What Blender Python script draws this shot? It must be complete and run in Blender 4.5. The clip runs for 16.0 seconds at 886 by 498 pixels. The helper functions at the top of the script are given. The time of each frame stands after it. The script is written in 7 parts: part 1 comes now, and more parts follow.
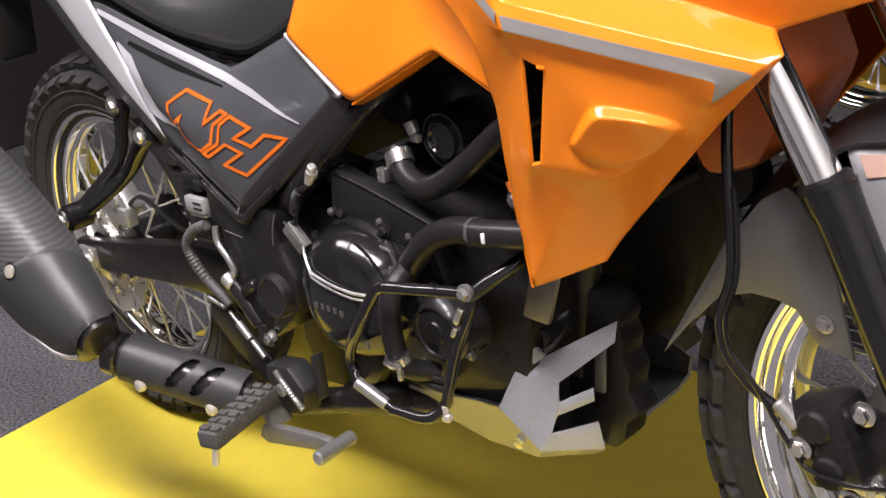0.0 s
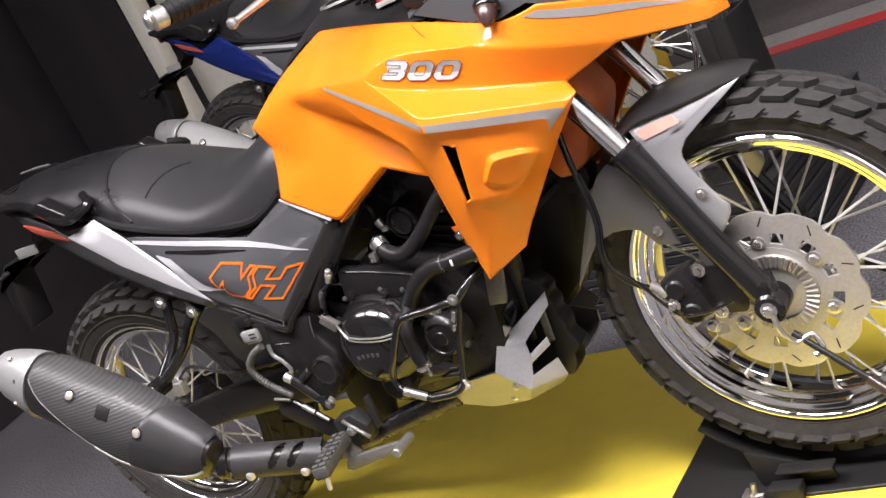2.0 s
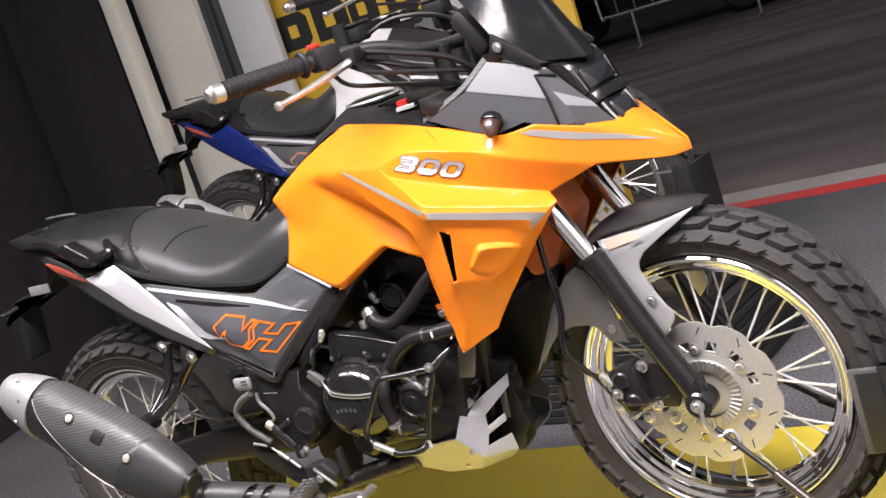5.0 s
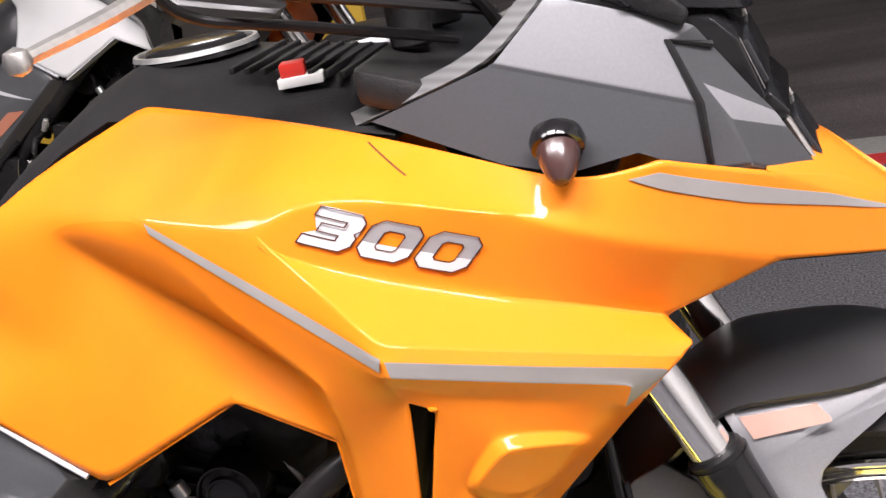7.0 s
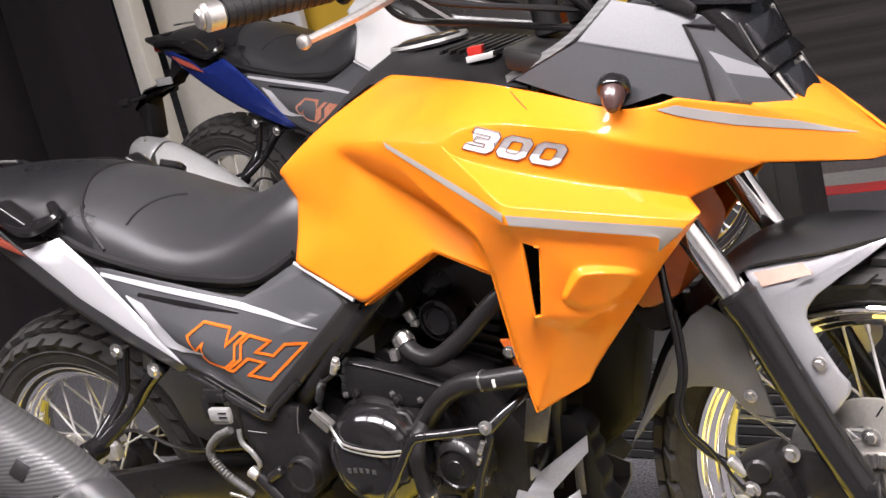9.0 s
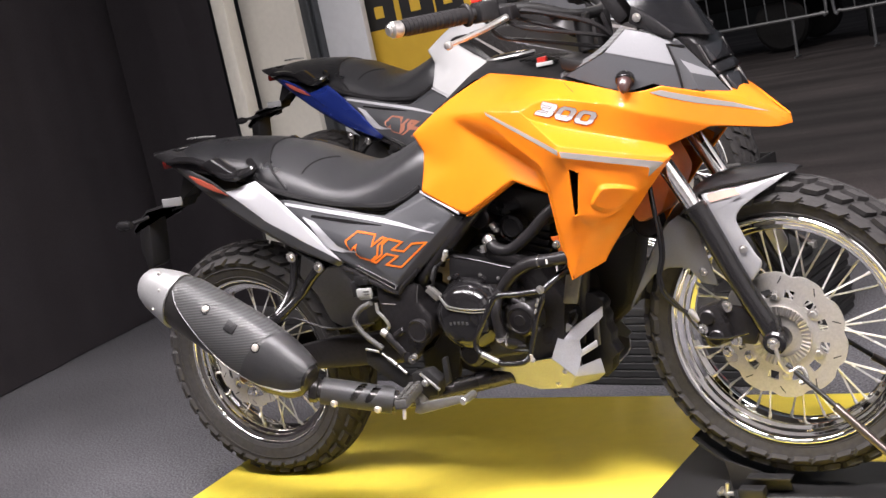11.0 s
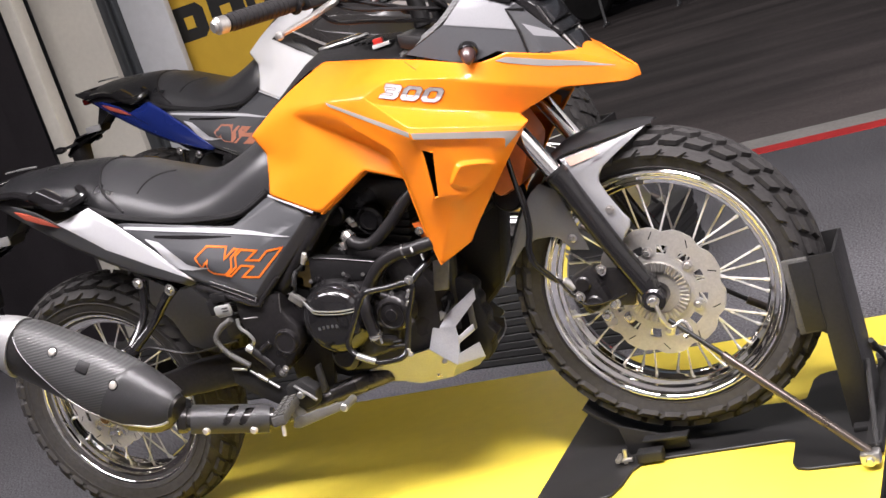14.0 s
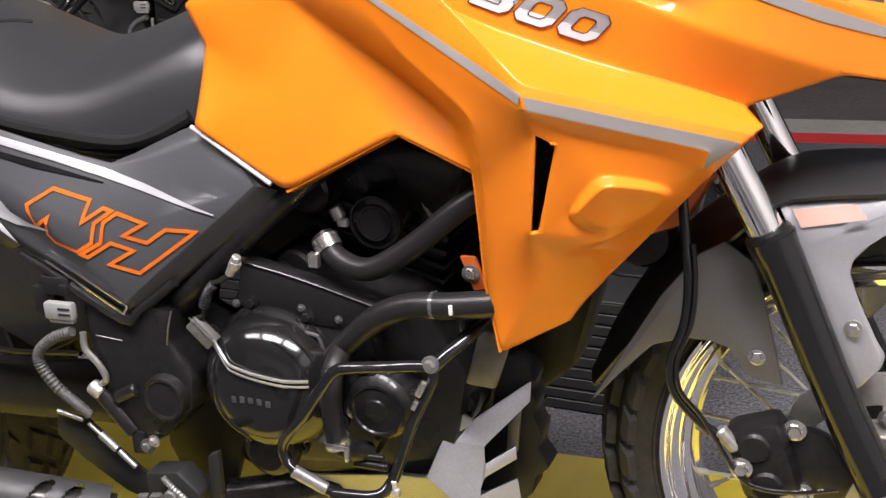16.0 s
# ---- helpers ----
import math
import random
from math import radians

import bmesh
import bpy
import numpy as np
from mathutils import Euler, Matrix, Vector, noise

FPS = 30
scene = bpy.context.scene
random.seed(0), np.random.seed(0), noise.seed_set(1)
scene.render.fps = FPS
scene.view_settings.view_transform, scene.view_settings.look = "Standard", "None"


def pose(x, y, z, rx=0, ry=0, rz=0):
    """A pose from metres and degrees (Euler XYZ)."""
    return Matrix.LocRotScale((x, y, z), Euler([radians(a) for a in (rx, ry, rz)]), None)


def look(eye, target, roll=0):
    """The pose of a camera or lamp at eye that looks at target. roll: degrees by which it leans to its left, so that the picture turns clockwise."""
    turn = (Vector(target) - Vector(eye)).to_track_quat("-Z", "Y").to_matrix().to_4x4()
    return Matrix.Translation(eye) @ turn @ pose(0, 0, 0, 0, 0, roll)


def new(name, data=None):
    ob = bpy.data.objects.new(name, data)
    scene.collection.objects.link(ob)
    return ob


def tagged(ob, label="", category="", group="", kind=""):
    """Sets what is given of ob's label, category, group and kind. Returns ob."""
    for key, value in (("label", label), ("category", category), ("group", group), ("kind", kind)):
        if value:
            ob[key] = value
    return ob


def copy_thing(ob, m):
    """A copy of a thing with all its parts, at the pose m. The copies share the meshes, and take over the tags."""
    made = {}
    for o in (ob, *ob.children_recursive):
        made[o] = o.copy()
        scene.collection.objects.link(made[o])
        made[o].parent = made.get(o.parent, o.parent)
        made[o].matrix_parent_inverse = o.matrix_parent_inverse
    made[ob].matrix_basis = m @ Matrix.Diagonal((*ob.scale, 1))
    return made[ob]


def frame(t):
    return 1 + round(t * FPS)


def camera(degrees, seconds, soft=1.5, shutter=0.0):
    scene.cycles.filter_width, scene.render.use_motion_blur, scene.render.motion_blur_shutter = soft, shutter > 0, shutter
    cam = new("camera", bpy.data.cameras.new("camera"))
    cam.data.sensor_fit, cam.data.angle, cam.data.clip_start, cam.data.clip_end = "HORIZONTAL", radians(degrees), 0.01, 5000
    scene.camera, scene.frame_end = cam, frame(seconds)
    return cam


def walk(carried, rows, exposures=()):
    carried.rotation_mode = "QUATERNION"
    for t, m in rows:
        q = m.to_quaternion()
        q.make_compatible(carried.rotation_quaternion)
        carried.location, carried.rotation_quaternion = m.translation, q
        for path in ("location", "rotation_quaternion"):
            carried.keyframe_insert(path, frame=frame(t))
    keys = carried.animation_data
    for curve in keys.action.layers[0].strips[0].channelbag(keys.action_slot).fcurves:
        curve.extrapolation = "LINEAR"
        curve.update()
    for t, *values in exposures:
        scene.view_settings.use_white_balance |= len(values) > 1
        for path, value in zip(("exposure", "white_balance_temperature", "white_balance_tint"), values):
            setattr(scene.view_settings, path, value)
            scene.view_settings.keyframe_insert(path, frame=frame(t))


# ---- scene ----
PATH = [
    (0, (1.773, -0.986, 1.004), (0.396, 0.265, 0.27), -8.4),
    (0.5, (1.848, -1.138, 1.049), (0.507, 0.161, 0.332), -23.0),
    (1, (1.934, -1.327, 1.079), (0.722, 0.152, 0.491), -27.7),
    (1.5, (2.035, -1.482, 1.093), (0.849, 0.054, 0.608), -26.4),
    (2, (2.144, -1.672, 1.107), (0.94, -0.164, 0.582), -26.7),
    (2.5, (2.236, -1.906, 1.109), (1.082, -0.345, 0.624), -23.7),
    (3, (2.331, -2.085, 1.123), (1.195, -0.516, 0.628), -20.5),
    (3.5, (2.419, -2.234, 1.124), (1.289, -0.654, 0.649), -19.1),
    (4, (2.458, -2.266, 1.12), (1.331, -0.658, 0.743), -19.1),
    (4.2, (2.441, -2.243, 1.125), (1.318, -0.631, 0.753), -19.0),
    (6.3, (1.629, -1.352, 1.129), (0.715, 0.365, 0.664), -13.1),
    (6.5, (1.502, -1.263, 1.145), (0.763, 0.511, 0.591), -12.3),
    (7, (1.373, -0.987, 1.125), (0.798, 0.828, 0.512), -11.2),
    (7.5, (1.326, -0.9, 1.114), (0.679, 0.884, 0.483), -11.7),
    (8, (1.433, -1.074, 1.131), (0.67, 0.664, 0.499), -12.5),
    (8.5, (1.592, -1.28, 1.125), (0.707, 0.429, 0.58), -13.1),
    (9, (1.807, -1.468, 1.114), (0.715, 0.144, 0.656), -14.1),
    (9.5, (1.925, -1.694, 1.107), (0.812, -0.084, 0.696), -14.1),
    (9.7, (1.976, -1.797, 1.09), (0.862, -0.186, 0.688), -13.9),
    (11.8, (2.313, -2.657, 1.092), (1.264, -0.986, 0.762), -7.8),
    (12, (2.333, -2.683, 1.089), (1.324, -0.99, 0.746), -5.4),
    (12.5, (2.404, -2.713, 1.091), (1.397, -1.021, 0.737), -3.4),
    (13, (2.363, -2.666, 1.073), (1.367, -0.968, 0.718), 5.3),
    (13.5, (2.224, -2.546, 1.068), (1.287, -0.809, 0.744), -6.8),
    (14, (2.121, -2.35, 1.066), (1.244, -0.6, 0.653), -18.4),
    (14.5, (1.954, -2.134, 1.056), (1.046, -0.433, 0.523), -21.8),
    (15, (1.705, -1.858, 1.044), (0.849, -0.167, 0.405), -16.6),
    (15.5, (1.562, -1.58, 1.06), (0.868, 0.167, 0.377), -11.6),
    (16, (1.425, -1.287, 1.04), (0.702, 0.459, 0.387), -4.0),
]
cam = camera(39.4, 16.0, 1.5)
EXPOSURES = [(0.0, -0.40), (0.5, -0.28), (1.0, -0.26), (2.0, -0.17), (3.0, -0.05), (3.5, 0.04), (4.2, 0.11), (6.5, 0.0), (7.5, -0.15), (8.5, 0.02), (9.5, 0.12), (12.0, 0.12), (12.5, 0.14), (13.5, 0.15), (14.5, -0.10), (15.0, -0.30), (15.5, -0.43), (16.0, -0.27)]
walk(cam, [(t, look(eye, target, roll)) for t, eye, target, roll in PATH], EXPOSURES)

# ---- light ----
world = bpy.data.worlds.new("world")
scene.world = world
world.use_nodes = True
world.node_tree.nodes["Background"].inputs[0].default_value = (0.55, 0.6, 0.7, 1)
world.node_tree.nodes["Background"].inputs[1].default_value = 0.13


def area_lamp(name, eye, target, sx, sy, watts, colour):
    data = bpy.data.lights.new(name, "AREA")
    data.shape, data.size, data.size_y, data.energy, data.color = "RECTANGLE", sx, sy, watts, colour
    ob = new(name, data)
    ob.matrix_world = look(eye, target)
    return ob


WARM = (1.0, 0.935, 0.97)
# The last lamp is unseen, added to brighten the floor towards the door.
LAMPS = [(-0.8, -1.22), (0.7, -1.22), (2.2, -1.22), (3.0, 2.3)]
WATTS = [72, 150, 172, 36]
for (lx, ly), watts in zip(LAMPS, WATTS):
    area_lamp("ceiling_lamp_light", (lx, ly, 2.94), (lx, ly, 0), 1.25, 0.5, watts, WARM)
# Unseen light added to brighten the pit lane.
area_lamp("pit_lane_fill_light", (-3.0, 9.0, 5.5), (-1.5, 8.0, 0), 1.5, 0.5, 90, (1, 0.93, 0.9))

# ---- materials ----


def node_mat(name, base, rough=0.5, metal=0.0, vary=0.12, grain=60.0, bump=0.0, bump_scale=300.0, coat=0.0, stain=0.0, stain_scale=3.0,
             rough_vary=0.1, spec=0.5):
    m = bpy.data.materials.new(name)
    m.use_nodes = True
    nt = m.node_tree
    b = nt.nodes["Principled BSDF"]
    b.inputs["Roughness"].default_value, b.inputs["Metallic"].default_value = rough, metal
    b.inputs["Coat Weight"].default_value, b.inputs["Coat Roughness"].default_value = coat, 0.06
    b.inputs["Specular IOR Level"].default_value = spec
    co = nt.nodes.new("ShaderNodeTexCoord")
    fine, broad = nt.nodes.new("ShaderNodeTexNoise"), nt.nodes.new("ShaderNodeTexNoise")
    fine.inputs["Scale"].default_value, broad.inputs["Scale"].default_value = grain, stain_scale
    fine.inputs["Detail"].default_value, broad.inputs["Detail"].default_value = 5, 4
    for n in (fine, broad):
        nt.links.new(co.outputs["Object"], n.inputs["Vector"])
    info = nt.nodes.new("ShaderNodeObjectInfo")
    ramp = nt.nodes.new("ShaderNodeMapRange")
    ramp.inputs["From Min"].default_value, ramp.inputs["From Max"].default_value = 0.3, 0.7
    ramp.inputs["To Min"].default_value, ramp.inputs["To Max"].default_value = 1 - vary, 1 + vary
    nt.links.new(fine.outputs["Fac"], ramp.inputs["Value"])
    ramp2 = nt.nodes.new("ShaderNodeMapRange")
    ramp2.inputs["From Min"].default_value, ramp2.inputs["From Max"].default_value = 0.35, 0.65
    ramp2.inputs["To Min"].default_value, ramp2.inputs["To Max"].default_value = 1 - stain, 1 + stain * 0.5
    nt.links.new(broad.outputs["Fac"], ramp2.inputs["Value"])
    mul = nt.nodes.new("ShaderNodeMath")
    mul.operation = "MULTIPLY"
    nt.links.new(ramp.outputs[0], mul.inputs[0])
    nt.links.new(ramp2.outputs[0], mul.inputs[1])
    mix = nt.nodes.new("ShaderNodeVectorMath")
    mix.operation = "SCALE"
    mix.inputs[0].default_value = base[:3]
    nt.links.new(mul.outputs[0], mix.inputs["Scale"])
    nt.links.new(mix.outputs[0], b.inputs["Base Color"])
    rr = nt.nodes.new("ShaderNodeMapRange")
    rr.inputs["From Min"].default_value, rr.inputs["From Max"].default_value = 0.35, 0.65
    rr.inputs["To Min"].default_value, rr.inputs["To Max"].default_value = max(0.02, rough - rough_vary), min(1, rough + rough_vary)
    nt.links.new(broad.outputs["Fac"], rr.inputs["Value"])
    nt.links.new(rr.outputs[0], b.inputs["Roughness"])
    if bump:
        bn, bp = nt.nodes.new("ShaderNodeTexNoise"), nt.nodes.new("ShaderNodeBump")
        bn.inputs["Scale"].default_value, bn.inputs["Detail"].default_value = bump_scale, 3
        bp.inputs["Strength"].default_value, bp.inputs["Distance"].default_value = bump, 0.002
        nt.links.new(co.outputs["Object"], bn.inputs["Vector"])
        nt.links.new(bn.outputs["Fac"], bp.inputs["Height"])
        nt.links.new(bp.outputs[0], b.inputs["Normal"])
    return m


M = {
    "orange": node_mat("orange_paint", (0.69, 0.187, 0.010), 0.5, 0, 0.02, 30, coat=0.42, rough_vary=0.04, spec=0.1),
    "white": node_mat("white_paint", (0.5, 0.5, 0.5), 0.4, 0, 0.02, 30, coat=0.4, rough_vary=0.04, spec=0.2),
    "blue": node_mat("blue_paint", (0.010, 0.023, 0.15), 0.25, 0.2, 0.05, 300, coat=0.6, rough_vary=0.04),
    "stripe": node_mat("grey_stripe", (0.24, 0.225, 0.215), 0.45, 0, 0.03, 40, spec=0.2),
    "silver": node_mat("silver_paint", (0.40, 0.40, 0.415), 0.38, 0.45, 0.05, 400, coat=0.3, rough_vary=0.05),
    "cowl_grey": node_mat("cowl_grey_paint", (0.115, 0.115, 0.121), 0.5, 0.1, 0.05, 400, coat=0.08, rough_vary=0.05, spec=0.3),
    "swoosh": node_mat("pale_silver_paint", (0.56, 0.56, 0.58), 0.36, 0.2, 0.03, 300, coat=0.3, rough_vary=0.05),
    "gunmetal": node_mat("dark_grey_paint", (0.055, 0.056, 0.060), 0.45, 0.15, 0.06, 400, coat=0.06, rough_vary=0.06, spec=0.35),
    "orange_line": node_mat("orange_line", (0.85, 0.22, 0.02), 0.4, 0, 0.03, 60),
    "black_plastic": node_mat("black_plastic", (0.0125, 0.012, 0.0125), 0.4, 0, 0.2, 200, 0.25, 600, rough_vary=0.12, spec=0.22),
    "gloss_black": node_mat("gloss_black", (0.0095, 0.009, 0.0095), 0.15, 0, 0.1, 60, coat=0.2, rough_vary=0.06, spec=0.32),
    "engine_black": node_mat("engine_black", (0.0125, 0.0115, 0.012), 0.34, 0.0, 0.25, 120, 0.08, 500, spec=0.16, coat=0.22, rough_vary=0.08, stain=0.15, stain_scale=14),
    "vinyl": node_mat("seat_vinyl", (0.010, 0.010, 0.011), 0.29, 0, 0.1, 350, 0.35, 900, rough_vary=0.06, stain=0.08, stain_scale=6),
    "vinyl_smooth": node_mat("seat_vinyl_smooth", (0.025, 0.025, 0.0265), 0.31, 0, 0.08, 250, 0.2, 1200, rough_vary=0.05),
    "rubber": node_mat("tyre_rubber", (0.032, 0.030, 0.0295), 0.78, 0, 0.2, 90, 0.3, 260, stain=0.2, stain_scale=9, spec=0.3),
    "hose": node_mat("rubber_hose", (0.013, 0.012, 0.0125), 0.42, 0, 0.12, 90, 0.15, 300, spec=0.25),
    "chrome": node_mat("chrome", (0.8, 0.79, 0.77), 0.07, 0.97, 0.03, 40, rough_vary=0.03),
    "rim_chrome": node_mat("rim_chrome", (0.86, 0.85, 0.83), 0.045, 1.0, 0.03, 40, rough_vary=0.02),
    "steel": node_mat("brushed_steel", (0.62, 0.6, 0.57), 0.3, 0.95, 0.1, 160, 0.1, 400),
    "disc": node_mat("brake_disc_steel", (0.56, 0.54, 0.505), 0.33, 0.72, 0.08, 220, 0.1, 500),
    "alloy": node_mat("alloy", (0.5, 0.49, 0.47), 0.42, 0.8, 0.12, 130, 0.15, 300),
    "muffler": node_mat("muffler_black", (0.105, 0.104, 0.106), 0.42, 0.35, 0.1, 500, 0.15, 700, rough_vary=0.06),
    "muffler_cap": node_mat("muffler_cap_silver", (0.42, 0.42, 0.42), 0.42, 0.6, 0.06, 200, rough_vary=0.05),
    "pipe": node_mat("pipe_black", (0.04, 0.037, 0.036), 0.27, 0.5, 0.25, 80, 0.1, 300, stain=0.2, stain_scale=12),
    "amber": node_mat("smoked_lens", (0.045, 0.022, 0.02), 0.28, 0, 0.1, 60, coat=0.0),
    "red": node_mat("red_plastic", (0.6, 0.03, 0.02), 0.35, 0, 0.05, 60),
    "brown": node_mat("orange_guard", (0.5, 0.11, 0.02), 0.35, 0, 0.08, 60),
    "label": node_mat("white_label", (0.7, 0.7, 0.68), 0.5, 0, 0.04, 60),
    "yellow_vinyl": node_mat("yellow_vinyl", (0.75, 0.595, 0.065), 0.42, 0, 0.03, 25, 0.1, 90, rough_vary=0.08, stain=0.05, stain_scale=3),
    "yellow_sign": node_mat("yellow_sign", (0.55, 0.35, 0.035), 0.6, 0, 0.03, 20),
    "black_board": node_mat("black_board", (0.012, 0.012, 0.012), 0.6, 0, 0.25, 60, 0.3, 120),
    "black_steel": node_mat("black_powder_coat", (0.015, 0.0145, 0.0145), 0.45, 0.1, 0.15, 160, 0.25, 500, spec=0.35),
    "rubber_pad": node_mat("ribbed_rubber_pad", (0.055, 0.053, 0.05), 0.8, 0, 0.25, 200, 0.6, 260),
    "carpet": node_mat("grey_carpet", (0.104, 0.102, 0.110), 0.95, 0, 0.75, 150, 0.9, 250, stain=0.2, stain_scale=1.3, spec=0.2),
    "asphalt": node_mat("asphalt", (0.06, 0.055, 0.05), 0.85, 0, 0.3, 120, 0.5, 160, stain=0.3, stain_scale=0.7, spec=0.3),
    "red_line": node_mat("red_floor_paint", (0.5, 0.02, 0.02), 0.6, 0, 0.1, 60, stain=0.15, stain_scale=4),
    "concrete": node_mat("concrete", (0.3, 0.29, 0.27), 0.85, 0, 0.12, 60, 0.3, 120, stain=0.18, stain_scale=2),
    "curtain": node_mat("black_drape", (0.058, 0.052, 0.057), 0.9, 0, 0.2, 300, 0.3, 400, spec=0.2),
    "wall_paint": node_mat("cream_wall_paint", (0.52, 0.5, 0.44), 0.7, 0, 0.04, 40, 0.1, 150, stain=0.06, stain_scale=2),
    "ceiling_paint": node_mat("ceiling_paint", (0.17, 0.168, 0.165), 0.8, 0, 0.06, 20),
    "dark_paint": node_mat("dark_wall_paint", (0.06, 0.058, 0.056), 0.8, 0, 0.06, 40, 0.1, 150, stain=0.08, stain_scale=2),
    "grey_paint": node_mat("grey_wall_paint", (0.52, 0.51, 0.5), 0.8, 0, 0.06, 40, 0.1, 150, stain=0.08, stain_scale=2),
    "galv": node_mat("galvanised_steel", (0.45, 0.45, 0.45), 0.4, 0.7, 0.12, 60),
    "van": node_mat("pale_van_paint", (0.26, 0.25, 0.24), 0.4, 0, 0.03, 10),
    "dark_glass": node_mat("dark_glass", (0.02, 0.02, 0.022), 0.08, 0, 0.03, 10, coat=0.5),
}


def glass_mat(name, colour, rough, alpha):
    m = bpy.data.materials.new(name)
    m.use_nodes = True
    b = m.node_tree.nodes["Principled BSDF"]
    b.inputs["Base Color"].default_value = (*colour, 1)
    b.inputs["Roughness"].default_value, b.inputs["Alpha"].default_value, b.inputs["IOR"].default_value = rough, alpha, 1.49
    b.inputs["Specular IOR Level"].default_value = 0.2
    return m


M["smoke"] = glass_mat("smoked_screen", (0.01, 0.01, 0.011), 0.16, 0.86)


def glow_mat(name, colour, strength):
    m = bpy.data.materials.new(name)
    m.use_nodes = True
    b = m.node_tree.nodes["Principled BSDF"]
    b.inputs["Emission Color"].default_value, b.inputs["Emission Strength"].default_value = (*colour, 1), strength
    return m


def lane_mat():
    """Worn asphalt: long tyre-dark and pale streaks along the lane over a coarse grain."""
    m = node_mat("worn_lane_asphalt", (0.105, 0.088, 0.085), 0.85, 0, 0.35, 140, 0.6, 180, stain=0.25, stain_scale=0.8, spec=0.3)
    nt = m.node_tree
    b = nt.nodes["Principled BSDF"]
    co, way, noise, tone, mul = (nt.nodes.new("ShaderNode" + n) for n in ("TexCoord", "Mapping", "TexNoise", "MapRange", "VectorMath"))
    way.inputs["Scale"].default_value = (0.5, 2.6, 1)
    noise.inputs["Scale"].default_value, noise.inputs["Detail"].default_value = 1.0, 6
    tone.inputs["From Min"].default_value, tone.inputs["From Max"].default_value = 0.35, 0.65
    tone.inputs["To Min"].default_value, tone.inputs["To Max"].default_value = 0.7, 1.3
    nt.links.new(co.outputs["Object"], way.inputs["Vector"])
    nt.links.new(way.outputs[0], noise.inputs["Vector"])
    nt.links.new(noise.outputs["Fac"], tone.inputs["Value"])
    old = b.inputs["Base Color"].links[0].from_socket
    mul.operation = "SCALE"
    nt.links.new(old, mul.inputs[0])
    nt.links.new(tone.outputs[0], mul.inputs["Scale"])
    nt.links.new(mul.outputs[0], b.inputs["Base Color"])
    return m


M["asphalt"] = lane_mat()
M["tube"] = glow_mat("lamp_tube", (1.0, 0.93, 0.84), 6.0)

# ---- mesh tools ----


def mesh_of(name, bm, mats, sharp=38):
    bmesh.ops.recalc_face_normals(bm, faces=bm.faces)
    me = bpy.data.meshes.new(name)
    bm.to_mesh(me)
    bm.free()
    for m in mats if isinstance(mats, (list, tuple)) else [mats]:
        me.materials.append(M[m])
    me.polygons.foreach_set("use_smooth", [True] * len(me.polygons))
    me.set_sharp_from_angle(angle=radians(sharp))
    return me


def part(name, bm, material, parent, label="", sharp=38):
    ob = new(name, mesh_of(name, bm, material, sharp))
    ob.parent = parent
    return tagged(ob, label)


def thing(name, label, category, m=None, group="", kind=""):
    ob = new(name)
    ob.matrix_world = m or Matrix.Identity(4)
    return tagged(ob, label, category, group, kind)


def solid(name, bm, material, label, category, m=None, group="", kind=""):
    ob = new(name, mesh_of(name, bm, material))
    ob.matrix_world = m or Matrix.Identity(4)
    return tagged(ob, label, category, group, kind)


def soften(bm, offset, angle=25, segments=2):
    edges = [e for e in bm.edges if len(e.link_faces) == 2 and e.calc_face_angle(0) > radians(angle)]
    if edges:
        bmesh.ops.bevel(bm, geom=edges, offset=offset, segments=segments, profile=0.5, affect="EDGES", clamp_overlap=True)
    return bm


def merge(*bms):
    """All the given meshes in one."""
    out = bmesh.new()
    for b in bms:
        me = bpy.data.meshes.new("tmp")
        b.to_mesh(me)
        b.free()
        out.from_mesh(me)
        bpy.data.meshes.remove(me)
    return out


def box(c, s, bevel=0.0, m=None):
    bm = bmesh.new()
    bmesh.ops.create_cube(bm, size=1)
    bmesh.ops.scale(bm, vec=s, verts=bm.verts)
    if bevel:
        soften(bm, bevel)
    if m:
        bmesh.ops.transform(bm, matrix=m, verts=bm.verts)
    bmesh.ops.translate(bm, vec=c, verts=bm.verts)
    return bm


def prism(pts, y0, y1, bevel=0.0):
    """A side outline of (x, z) points, drawn out from y0 to y1."""
    bm = bmesh.new()
    f = bm.faces.new([bm.verts.new((x, y0, z)) for x, z in pts])
    r = bmesh.ops.extrude_face_region(bm, geom=[f])
    bmesh.ops.translate(bm, vec=(0, y1 - y0, 0), verts=[v for v in r["geom"] if isinstance(v, bmesh.types.BMVert)])
    bmesh.ops.recalc_face_normals(bm, faces=bm.faces)
    if bevel:
        soften(bm, bevel)
    return bm


def curve_through(pts, steps=6):
    """A smooth row of points through the given ones."""
    p = [Vector(q) for q in pts]
    if len(p) < 3:
        return p
    p = [2 * p[0] - p[1], *p, 2 * p[-1] - p[-2]]
    out = []
    for i in range(1, len(p) - 2):
        for k in range(steps):
            t = k / steps
            a, b, c, d = p[i - 1 : i + 3]
            out.append(0.5 * (2 * b + (c - a) * t + (2 * a - 5 * b + 4 * c - d) * t * t + (3 * b - a - 3 * c + d) * t**3))
    return [*out, p[-2]]


def ring_angles(n):
    return [math.tau * k / n for k in range(n)]


